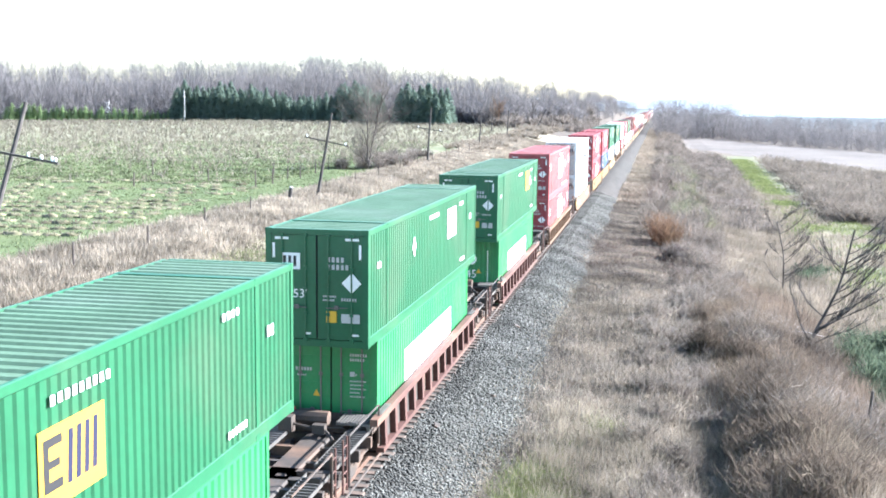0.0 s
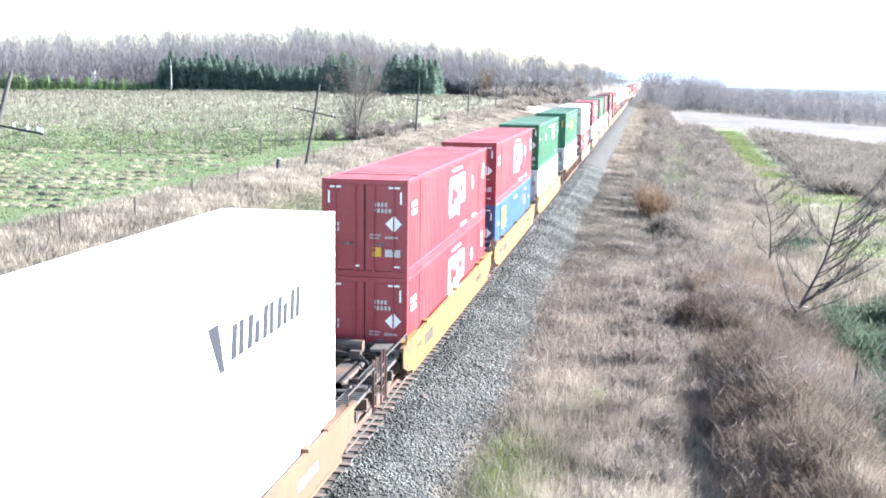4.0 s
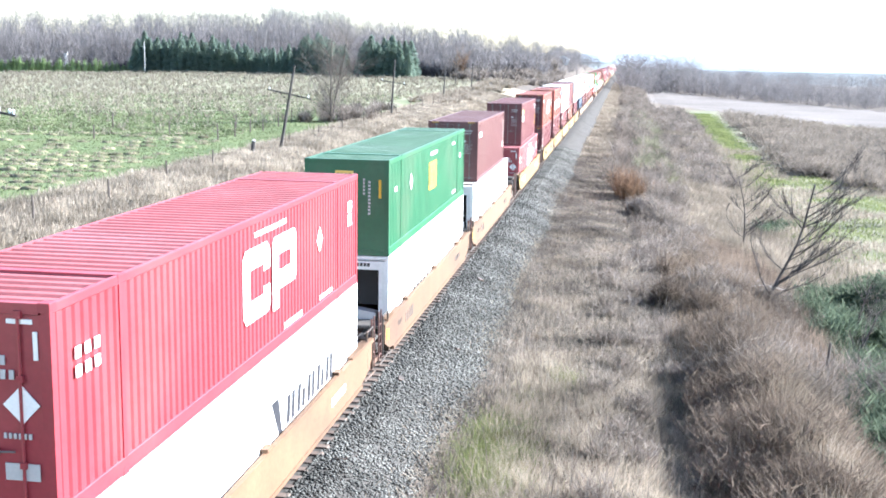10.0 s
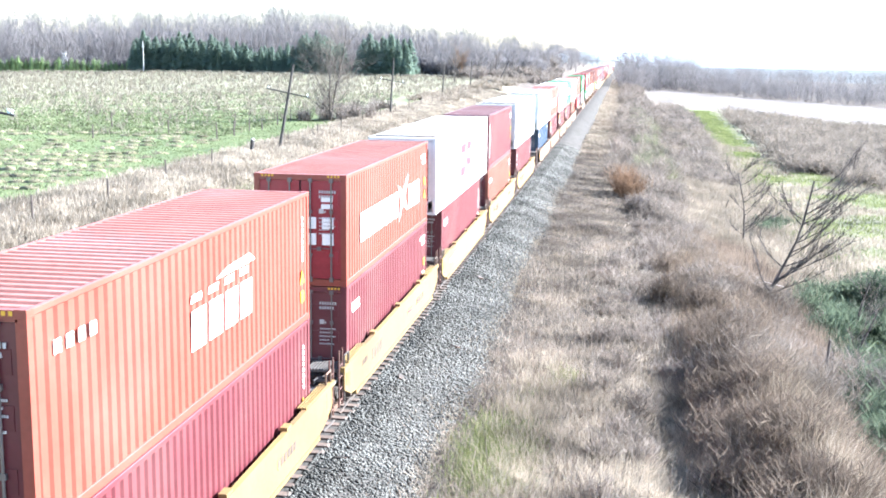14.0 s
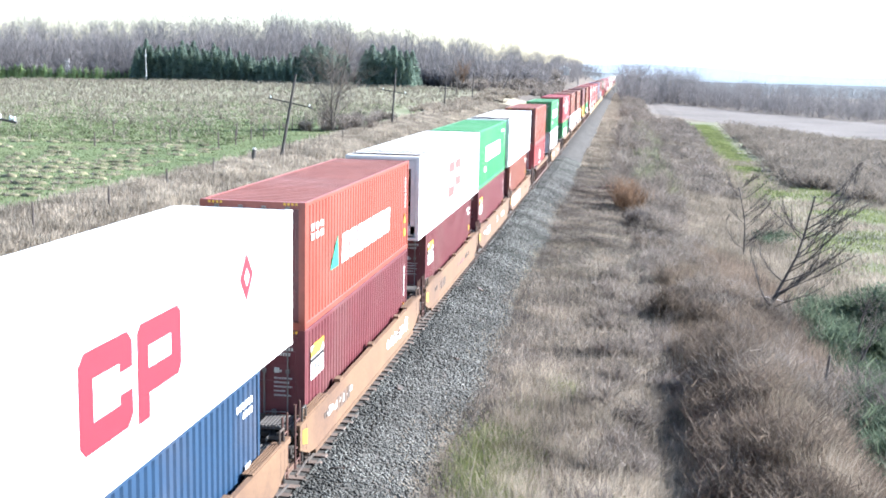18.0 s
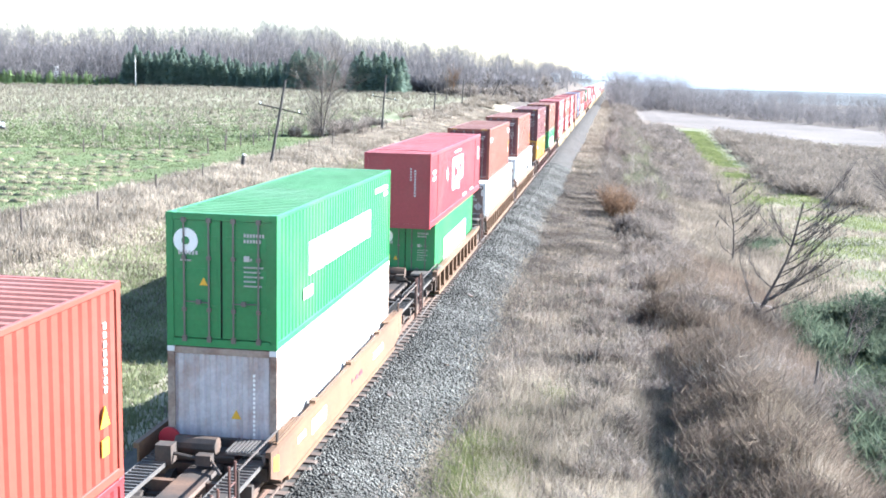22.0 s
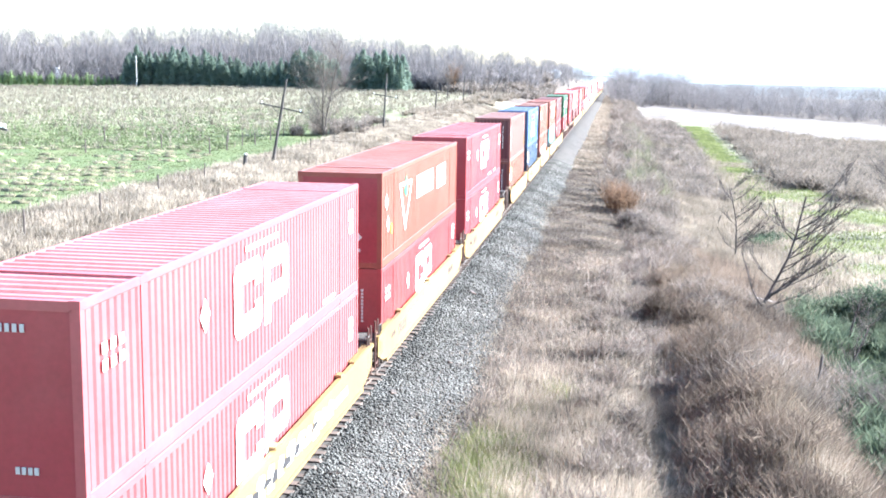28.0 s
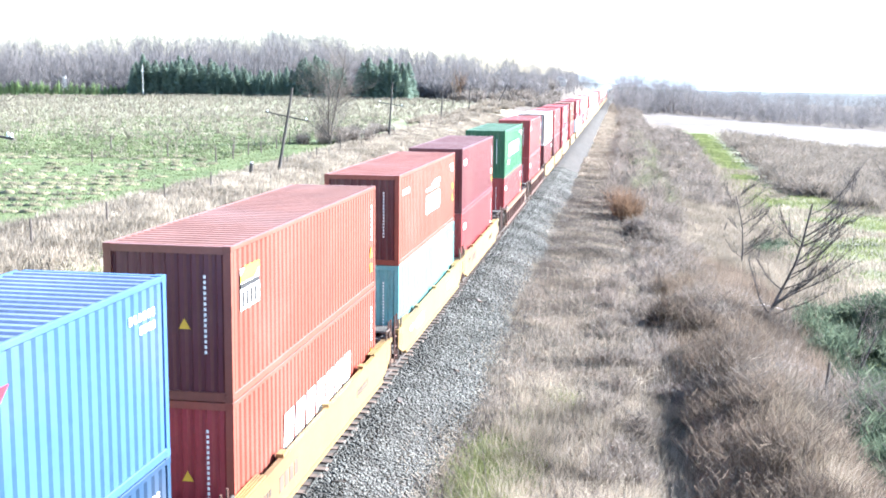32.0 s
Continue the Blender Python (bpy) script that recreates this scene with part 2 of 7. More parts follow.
def sheet(name, verts, faces, mat, smooth=False):
    """A mesh from arrays: verts (n, 3), faces (m, 3 or 4)."""
    me = bpy.data.meshes.new(name)
    verts, faces = np.asarray(verts, np.float32), np.asarray(faces, np.int32)
    me.vertices.add(len(verts))
    me.vertices.foreach_set("co", verts.ravel())
    k = faces.shape[1]
    me.loops.add(faces.size)
    me.loops.foreach_set("vertex_index", faces.ravel())
    me.polygons.add(len(faces))
    me.polygons.foreach_set("loop_start", np.arange(0, faces.size, k, dtype=np.int32))
    me.polygons.foreach_set("loop_total", np.full(len(faces), k, np.int32))
    me.update(calc_edges=True)
    if smooth:
        me.polygons.foreach_set("use_smooth", np.ones(len(faces), bool))
    me.materials.append(mat)
    return new(name, me)


def text_mesh(body, size, depth=0.004):
    """Text as a mesh, drawn in y (along) and z (up), facing +x."""
    key = ("text", body, size)
    if key not in MESHES:
        cu = bpy.data.curves.new("lettering", "FONT")
        cu.body, cu.size, cu.extrude, cu.align_x, cu.align_y = body, size, depth, "CENTER", "CENTER"
        ob = bpy.data.objects.new("lettering", cu)
        scene.collection.objects.link(ob)
        dg = bpy.context.evaluated_depsgraph_get()
        me = bpy.data.meshes.new_from_object(ob.evaluated_get(dg))
        bpy.data.objects.remove(ob)
        me.transform(Matrix(((0, 0, 1, 0), (1, 0, 0, 0), (0, 1, 0, 0), (0, 0, 0, 1))))
        me.materials.clear()
        me.materials.append(None)
        MESHES[key] = me
    return MESHES[key]


TRACK_X = -8.03
SPEED = 21.794

# ---- ground ----
def smooth_noise(x, y, scale, seed=0.0):
    """A cheap sum of sines that serves as gentle relief, on arrays."""
    x, y = np.asarray(x, float) / scale, np.asarray(y, float) / scale
    return (np.sin(x * 1.7 + 1.3 * np.sin(y * 1.1 + seed) + seed) + np.sin(y * 2.3 + 1.7 * np.sin(x * 0.9 - seed) + 2 * seed)
            + 0.5 * np.sin(x * 4.1 + y * 3.3 + seed * 3) + 0.5 * np.sin(y * 5.3 - x * 3.9 + seed)) / 3


BANK_LINE = ([20, 30, 36, 60, 90], [6.0, 5.0, 5.0, 4.7, 3.6])


def ground_z(x, y):
    x, y = np.broadcast_arrays(np.asarray(x, float), np.asarray(y, float))
    z = np.interp(x, [-60, -34, -29, -25, -20, -16, -12.6, -12.2, -3.9, -3.4, 0, 4, 8, 11, 15, 45, 120, 400],
                  [0.6, 0.7, 0.65, 0.2, -0.9, -1.5, -1.1, -1.0, -1.0, -1.05, -1.3, -2.2, -3.0, -3.3, -3.1, -3.9, -4.5, -8])
    d = np.hypot(x, y)
    left = np.clip((-x - 14) / 20, 0, 1)
    az = np.degrees(np.arctan2(x, y))
    z = z + left * 0.0082 * np.clip(d - 100, 0, 420) * np.interp(az, [-40, -27, -22, -16], [0.3, 0.4, 0.72, 1.0])
    # wooded rise behind the field
    rise = np.interp(az, [-60, -40, -30, -16, -10, -5, -2.5, -1.5], [20, 19, 18, 21, 14, 8, 3, 0])
    z = z + rise * np.clip((d - 470) / 250, 0, 1)
    far = np.clip((d - 500) / 2200, 0, 1) * np.clip((x + 30) / 60, 0, 1)
    z = z - 13 * far
    # a shallow ditch with a bank behind it, beside the near track
    along = np.clip((y - 12) / 14, 0, 1) * np.clip((120 - y) / 40, 0, 1)
    crest = np.interp(y, *BANK_LINE)
    z = z + along * np.interp(y, [22, 28, 34, 41, 60], [0.45, 1.05, 1.05, 0.4, 0.12]) * (1.15 * np.exp(-((x - crest) / 1.55) ** 2) - 0.25 * np.exp(-((x - crest + 3.2) / 1.2) ** 2))
    rough = np.clip((np.abs(x - TRACK_X) - 4.2) / 3, 0, 1)
    z = z + rough * (0.10 * smooth_noise(x, y, 3.1, 1.0) + 0.05 * smooth_noise(x, y, 1.1, 2.0)) + np.clip((d - 60) / 300, 0, 1) * 0.3 * smooth_noise(x, y, 37, 3.0)
    return z


def axis(lo, hi, fine_lo, fine_hi, step, grow):
    a = [fine_lo]
    while a[-1] < fine_hi:
        a.append(a[-1] + step)
    s = step
    while a[-1] < hi:
        s *= grow
        a.append(a[-1] + s)
    b, s = [fine_lo], step
    while b[-1] > lo:
        s *= grow
        b.append(b[-1] - s)
    return np.array(b[:0:-1] + a)


# "plain" is bluish grey: distance haze put into the far ground colour
GROUND_MATS = {
    "dry": (0.14, 0.117, 0.095), "verge": (0.262, 0.23, 0.165), "green": (0.098, 0.124, 0.058), "field": (0.215, 0.204, 0.143), "meadow": (0.172, 0.166, 0.117),
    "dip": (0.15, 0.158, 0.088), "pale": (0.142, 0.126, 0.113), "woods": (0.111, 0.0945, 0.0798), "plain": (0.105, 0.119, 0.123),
}


FIELD_FRONT = ([0, 2.3, 3.6, 6.3, 9.7, 14], [385, 338, 314, 282, 266, 250])


def build_ground():
    xs, ys = axis(-2600, 2600, -44, 24, 0.55, 1.055), axis(-400, 4600, 8, 130, 0.8, 1.045)
    X, Y = np.meshgrid(xs, ys)
    Z = ground_z(X, Y)
    nx, ny = len(xs), len(ys)
    idx = np.arange(nx * ny).reshape(ny, nx)
    faces = np.stack([idx[:-1, :-1], idx[:-1, 1:], idx[1:, 1:], idx[1:, :-1]], -1).reshape(-1, 4)
    ob = sheet("ground", np.stack([X, Y, Z], -1).reshape(-1, 3), faces, None, smooth=True)
    ob.data.materials.clear()
    names = list(GROUND_MATS)
    for n in names:
        base = GROUND_MATS[n]
        green = n in ("green", "field")
        ob.data.materials.append(material("ground_" + n, base, rough=0.95, var=0.35, scale=0.22 if n != "pale" else 0.05, fine=2.6, bump=0.6, spec=0.1,
                                          dirt=(0.111, 0.136, 0.0653) if n in ("field", "meadow") else (0.111, 0.122, 0.058) if green else tuple(0.7 * c for c in base) if n in ("dry", "woods") else (0.301, 0.28, 0.196) if n == "verge" else None))
    cx, cy = (X[:-1, :-1] + X[1:, 1:]) / 2, (Y[:-1, :-1] + Y[1:, 1:]) / 2
    d, j = np.hypot(cx, cy), smooth_noise(cx, cy, 5, 4.0)
    az = np.degrees(np.arctan2(cx, cy))
    k = np.zeros(cx.shape, int)
    k[cx < -12.5 + j] = names.index("verge")
    k[(cx < -14 + j) & (cx > -24.5 + 1.5 * j)] = names.index("dip")
    k[cx < -32.5 + 0.8 * j - np.clip((cy - 100) / 40, 0, 3)] = names.index("green")
    k[(cx < -36) & (d > 172 + 9 * j)] = names.index("field")
    k[(cx > 9 + j) & (cx < 60) & (cy > 34) & (cy < 300)] = names.index("meadow")
    strip = np.interp(cy, [60, 84, 140, 280, 400], [11, 12.5, 15.5, 19, 22])
    k[(np.abs(cx - strip) < 2.3 + j) & ((cy > 118 + 6 * j) | ((cy > 72) & (cy < 92))) & (cy < 285)] = names.index("green")
    k[(cx > 9 + 2 * j) & (cx < 40) & (cy > 26) & (cy < 60 + 8 * j)] = names.index("green")
    front, back = np.interp(az, *FIELD_FRONT), np.interp(az, [0, 2.3, 6.3, 10.6, 14], [480, 462, 410, 362, 330])
    k[(az > 1.2) & (az < 14) & (d > front) & (d < back)] = names.index("pale")
    k[(az > -0.4) & (d > back) & (d < 900)] = names.index("woods")
    edge = np.interp(az, [-60, -25, -20, -13, -9, -6.6, -4], [455, 455, 450, 420, 360, 300, 300])
    k[(az < -1.2) & (d > edge) & (cx < -18)] = names.index("woods")
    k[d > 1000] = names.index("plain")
    ob.data.polygons.foreach_set("material_index", k.ravel().astype(np.int32))
    tagged(ob, "open farmland with dry verge grass and green field", "ground", kind="structure")


build_ground()

# ---- track ----
BALLAST = island_material("grey_crushed_stone", (0.036, 0.0358, 0.0325), (0.138, 0.138, 0.126), rough=0.85)
BED = material("ballast_bed", (0.066, 0.062, 0.057), rough=0.95, var=0.45, scale=1.2, fine=9, bump=0.5, spec=0.1)
TIE_WOOD = material("weathered_tie_wood", (0.105, 0.075, 0.06), rough=0.9, var=0.4, scale=2, fine=25, rand=0.3, dirt=(0.17, 0.14, 0.12))
RAIL_STEEL = material("worn_rail_steel", (0.20, 0.13, 0.10), rough=0.5, metal=0.6, var=0.25)
track = new("railway_track")
tagged(track, "single railway track of steel rails on wooden ties in grey ballast", "track", kind="structure")


def build_track():
    n = 260
    ys = np.concatenate([np.linspace(-300, 0, 30), np.linspace(4, 300, 150), np.linspace(310, 2500, n - 180)])
    prof = [(-4.25, -1.05), (-3.2, -0.62), (-2.0, -0.21), (-1.45, -0.20), (1.45, -0.20), (2.1, -0.22), (3.2, -0.66), (4.1, -1.12)]
    V, F = [], []
    for y in ys:
        w = 0.15 * math.sin(y * 0.21) + 0.1 * math.sin(y * 0.57 + 1)
        V += [(TRACK_X + px + (w if abs(px) > 3 else 0), y, pz) for px, pz in prof]
    k = len(prof)
    for i in range(len(ys) - 1):
        for q in range(k - 1):
            a = i * k + q
            F.append((a, a + 1, a + k + 1, a + k))
    bed = sheet("ballast_bed", V, F, BED)
    bed.parent = track
    for side in (-1, 1):
        m = Mesher()
        m.prism([(-0.07, -0.17), (0.07, -0.17), (0.07, -0.155), (0.012, -0.13), (0.012, -0.045), (0.036, -0.035), (0.036, 0.0), (-0.036, 0.0), (-0.036, -0.035), (-0.012, -0.045), (-0.012, -0.13), (-0.07, -0.155)], -300, 2500)
        part("rail", m, RAIL_STEEL, track, at=(TRACK_X + side * 0.7525, 0, 0))
    tie = shared(("tie",), lambda m: m.prism([(-1.3, -0.33), (1.3, -0.33), (1.3, -0.185), (1.27, -0.165), (-1.27, -0.165), (-1.3, -0.185)], -0.11, 0.11))
    r = random.Random(3)
    for i in range(290):
        o = part("tie", tie, TIE_WOOD, track, at=(TRACK_X + r.uniform(-0.06, 0.06), -8 + i * 0.53, r.uniform(-0.012, 0.008)))
        o.rotation_euler = (0, 0, r.uniform(-0.02, 0.02))


build_track()


def stones(count, seed):
    """Crushed stones strewn on the shoulder of the ballast, more of them close by."""
    r = np.random.default_rng(seed)
    n = count
    y = 4 + 120 * r.random(n) ** 1.6
    side = np.clip(2.6 * r.random(n) + 1.3 + r.normal(0, 0.22, n), 1.25, 4.7)
    x = TRACK_X + side
    w = 0.15 * np.sin(y * 0.21) + 0.1 * np.sin(y * 0.57 + 1)
    flat = np.where(side < 2.1, side, np.where(side < 3.2 + w, 2.1 + (side - 2.1) * 1.1 / (1.1 + w), side - w))
    base = np.interp(flat, [1.3, 2.1, 3.2, 4.1, 4.8], [-0.2, -0.22, -0.66, -1.06, -1.1])
    s = (0.02 + 0.031 * r.random(n) ** 1.5) * (1 + y / 140)
    cube = np.array([(1, 0, 0), (-1, 0, 0), (0, 1, 0), (0, -1, 0), (0, 0, 1), (0, 0, -1)], float)
    tri = np.array([(0, 2, 4), (2, 1, 4), (1, 3, 4), (3, 0, 4), (2, 0, 5), (1, 2, 5), (3, 1, 5), (0, 3, 5)])
    v = cube[None] * (0.7 + 0.6 * r.random((n, 6, 1)))
    a = r.random(n) * 6.283
    c, sn = np.cos(a)[:, None], np.sin(a)[:, None]
    vx, vy = v[..., 0] * c - v[..., 1] * sn, v[..., 0] * sn + v[..., 1] * c
    v = np.stack([vx, vy, v[..., 2] * 0.75 + 0.3 * vx * (r.random((n, 1)) - 0.5)], -1) * s[:, None, None]
    v += np.stack([x, y, base + s * 0.35], -1)[:, None]
    f = tri[None] + 6 * np.arange(n)[:, None, None]
    ob = sheet("ballast_stones", v.reshape(-1, 3), f.reshape(-1, 3), BALLAST)
    ob.parent = track
    tagged(ob, "loose grey crushed stones", kind="stuff")


stones(92000, 5)


def strays(n, seed):
    """Single stones that rolled into the weeds."""
    r = np.random.default_rng(seed)
    y = 14 + 90 * r.random(n) ** 1.6
    x = TRACK_X + 3.9 + np.minimum(r.exponential(0.38, n), 1.9)
    s = 0.03 + 0.03 * r.random(n)
    v = np.array([(1, 0, 0), (-0.5, 0.87, 0), (-0.5, -0.87, 0), (0, 0, 1)])[None] * (0.6 + 0.7 * r.random((n, 4, 1))) * s[:, None, None]
    v = v + np.stack([x, y, ground_z(x, y) + 0.02], -1)[:, None]
    f = np.array([(0, 1, 3), (1, 2, 3), (2, 0, 3)])[None] + 4 * np.arange(n)[:, None, None]
    ob = sheet("stray_stones", v.reshape(-1, 3), f.reshape(-1, 3), BALLAST)
    ob.parent = track
    tagged(ob, "stray grey stones in the weeds", kind="stuff")


strays(9000, 6)

# ---- plants: builders ----
GRASS_TAN = island_material("dry_tan_grass", (0.168, 0.143, 0.112), (0.315, 0.272, 0.218), trans=0.45)
GRASS_GREY = island_material("dead_grey_weeds", (0.064, 0.055, 0.047), (0.25, 0.222, 0.192), trans=0.45)
GRASS_RED = island_material("russet_grass", (0.1, 0.077, 0.06), (0.236, 0.188, 0.148), trans=0.45)
GRASS_GREEN = island_material("fresh_green_grass", (0.095, 0.117, 0.042), (0.215, 0.238, 0.105), trans=0.45)
GRASS_PALE = island_material("pale_straw", (0.23, 0.195, 0.15), (0.41, 0.36, 0.29), trans=0.45)
GRASS_BANK = island_material("brown_bank_grass", (0.085, 0.067, 0.05), (0.212, 0.168, 0.127), trans=0.45)
TWIG = island_material("bare_grey_twigs", (0.104, 0.088, 0.076), (0.302, 0.263, 0.225), trans=0.35)
TWIG_DARK = island_material("dark_twigs", (0.075, 0.065, 0.058), (0.205, 0.18, 0.162), trans=0.3)
TWIG_ORANGE = island_material("rusty_orange_twigs", (0.125, 0.08, 0.052), (0.265, 0.178, 0.118), trans=0.4)
TWIG_RUSSET = island_material("russet_twigs", (0.088, 0.07, 0.056), (0.218, 0.176, 0.139), trans=0.45)
BRUSH_GREEN = island_material("green_brush_leaves", (0.05, 0.072, 0.048), (0.135, 0.166, 0.108), trans=0.4)
TWIG_OLIVE = island_material("budding_olive_twigs", (0.105, 0.108, 0.0616), (0.262, 0.266, 0.181), trans=0.4)
FIELD_GREEN = island_material("short_green_grass", (0.085, 0.108, 0.05), (0.185, 0.212, 0.116), trans=0.4)
# far trees greyed and lightened, with distance haze in their colour
WOODS = island_material("hazy_leafless_woods", (0.13, 0.121, 0.12), (0.222, 0.21, 0.208), trans=0.35)
TWIG_THICKET = island_material("brown_thicket_twigs", (0.122, 0.103, 0.085), (0.287, 0.25, 0.207), trans=0.4)
BARK = material("grey_bark", (0.062, 0.052, 0.047), rough=0.95, var=0.4, scale=3, fine=30, bump=0.5, dirt=(0.12, 0.105, 0.095))
# needles lighter than real ones: distance haze put into the green
NEEDLES = island_material("hazy_conifer_needles", (0.145, 0.2, 0.165), (0.24, 0.312, 0.25), trans=0.5)


def tag_stuff(ob, label, category):
    return tagged(ob, label, category, kind="stuff")


def blades(name, x, y, h, w, lean, mat, seed, label, category="grass", spread=None):
    """Thin upright blades, one triangle each, rooted on the ground."""
    r = np.random.default_rng(seed)
    n = len(x)
    z = ground_z(x, y)
    a, b = r.random(n) * 6.283, r.random(n) * 6.283
    h = np.broadcast_to(h, n) * (0.55 + 0.75 * r.random(n))
    dx, dy = np.cos(a) * w / 2, np.sin(a) * w / 2
    ln = lean * h * r.random(n)
    v = np.empty((n, 3, 3))
    v[:, 0] = np.stack([x - dx, y - dy, z - 0.03], -1)
    v[:, 1] = np.stack([x + dx, y + dy, z - 0.03], -1)
    v[:, 2] = np.stack([x + np.cos(b) * ln, y + np.sin(b) * ln, z + h], -1)
    return tag_stuff(sheet(name, v.reshape(-1, 3), np.arange(3 * n).reshape(-1, 3), mat), label, category)


def clumped(r, n, x0, x1, y0, y1, near=1.0, size=0.5, per=14):
    """Points in clumps over a stretch, denser towards its near end where near > 1."""
    k = max(1, n // per)
    cx, cy = x0 + (x1 - x0) * r.random(k), y0 + (y1 - y0) * r.random(k) ** near
    i = r.integers(0, k, n)
    s = size * (0.4 + r.random(k))[i]
    return cx[i] + r.normal(0, 1, n) * s * 0.5, cy[i] + r.normal(0, 1, n) * s


def bushes(name, cx, cy, h, spread, stems, twigs, mat, seed, label, category="brush", w=0.02):
    """Leafless bushes: splayed stems, each with side twigs, as thin blades."""
    r = np.random.default_rng(seed)
    k = len(cx)
    h, spread = np.broadcast_to(h, k), np.broadcast_to(spread, k)
    i = np.repeat(np.arange(k), stems)
    n = len(i)
    a = r.random(n) * 6.283
    base = np.stack([cx[i] + r.normal(0, 0.22, n) * spread[i], cy[i] + r.normal(0, 0.22, n) * spread[i]], -1)
    z = ground_z(base[:, 0], base[:, 1])
    rad = spread[i] * r.random(n) ** 0.6
    tip = np.stack([base[:, 0] + np.cos(a) * rad, base[:, 1] + np.sin(a) * rad, z + h[i] * (0.55 + 0.5 * r.random(n)) * (1 - 0.25 * rad / (spread[i] + 1e-6))], -1)
    root = np.stack([base[:, 0], base[:, 1], z - 0.05], -1)
    ww = w * (1 + np.hypot(root[:, 0], root[:, 1]) / 90)

    def tri(p, q, wd):
        b = r.random(len(p)) * 6.283
        o = np.stack([np.cos(b), np.sin(b), 0.3 * r.normal(0, 1, len(p))], -1) * wd[:, None] / 2
        return np.stack([p - o, p + o, q], 1)
    parts = [tri(root, tip, 1.6 * ww)]
    for g in range(twigs):
        f = (0.3 + 0.6 * r.random(n))[:, None]
        p = root + (tip - root) * f
        ln = (0.18 + 0.3 * r.random(n)) * h[i]
        b = r.random(n) * 6.283
        q = p + np.stack([np.cos(b) * ln * 0.75, np.sin(b) * ln * 0.75, ln * (0.2 + 0.7 * r.random(n))], -1)
        parts.append(tri(p, q, ww))
    v = np.concatenate(parts)
    return tag_stuff(sheet(name, v.reshape(-1, 3), np.arange(3 * len(v)).reshape(-1, 3), mat), label, category)


def limb_segments(r, h, lean, wide, levels, forks, low=0.3):
    """Segments (p, q, r0, r1, level) of a leafless tree of height h."""
    out = []

    def grow(p, d, ln, rad, level):
        n = 4 if level == 0 else 3
        for s in range(n):
            d = (d + Vector((r.uniform(-1, 1), r.uniform(-1, 1), r.uniform(-0.3, 0.5))) * (0.10 if level == 0 else 0.22)).normalized()
            q = p + d * ln / n
            r1 = rad * (0.82 if s < n - 1 else 0.6)
            out.append((p, q, rad, r1, level))
            if level < levels and (level > 0 or (s + 1) / n > low):
                for _ in range(forks if level else forks + 1):
                    t = r.uniform(0.1, 1.0)
                    b = p + (q - p) * t
                    side = Vector((r.uniform(-1, 1), r.uniform(-1, 1), 0)).normalized()
                    e = (d * r.uniform(0.35, 0.8) + side * wide * r.uniform(0.5, 1.0) + Vector((0, 0, 0.25))).normalized()
                    grow(b, e, ln * r.uniform(0.36, 0.58), r1 * 0.5, level + 1)
            p, rad = q, r1
    grow(Vector((0, 0, -0.1)), (Vector((0, 0, 1)) + Vector(lean)).normalized(), h * 0.86, h * 0.017, 0)
    return out


def tubes(segs, sides, thick=1.0):
    """Tapered tubes for segments, as arrays."""
    V, F = [], []
    for p, q, r0, r1, _ in segs:
        w = (q - p).normalized()
        s = w.orthogonal().normalized()
        t = w.cross(s)
        k = len(V)
        if sides == 1:
            V += [tuple(p - s * r0 * thick), tuple(p + s * r0 * thick), tuple(q)]
            F.append((k, k + 1, k + 2))
            continue
        for c, rad in ((p, r0 * thick), (q, r1 * thick)):
            V += [tuple(c + (s * math.cos(6.283 * i / sides) + t * math.sin(6.283 * i / sides)) * rad) for i in range(sides)]
        for i in range(sides):
            j = (i + 1) % sides
            F += [(k + i, k + j, k + sides + j), (k + i, k + sides + j, k + sides + i)]
    return np.array(V), np.array(F)


def bare_tree(label, x, y, h, lean=(0, 0, 0), wide=0.8, levels=4, forks=2, seed=1, mat=None, thick=1.0, name="bare_tree", stems=1, low=0.3):
    """A leafless tree: trunk and main limbs, and a crown of fine branches."""
    r = random.Random(seed)
    tree = new(name)
    tree.location = (x, y, float(ground_z(x, y)))
    tagged(tree, label, "tree", group="leafless trees")
    segs = []
    for s in range(stems):
        a = s * 2.4
        sg = limb_segments(r, h * (1 - 0.12 * s), (lean[0] + (0.16 * math.cos(a) if stems > 1 else 0), lean[1] + (0.16 * math.sin(a) if stems > 1 else 0), 0), wide, levels, forks, low)
        segs += sg
    v, f = tubes([g for g in segs if g[4] <= 1], 6, thick)
    o = sheet("trunk", v, f, mat or BARK, smooth=True)
    o.parent = tree
    v, f = tubes([g for g in segs if g[4] == 2], 3, thick)
    v2, f2 = tubes([g for g in segs if g[4] > 2], 1, thick * 1.7)
    if len(v2):
        v, f = np.concatenate([v, v2]), np.concatenate([f, f2 + len(v)])
    o = sheet("crown", v, f, TWIG if mat is None else mat)
    o.parent = tree
    tagged(o, "fine bare branches")
    return tree


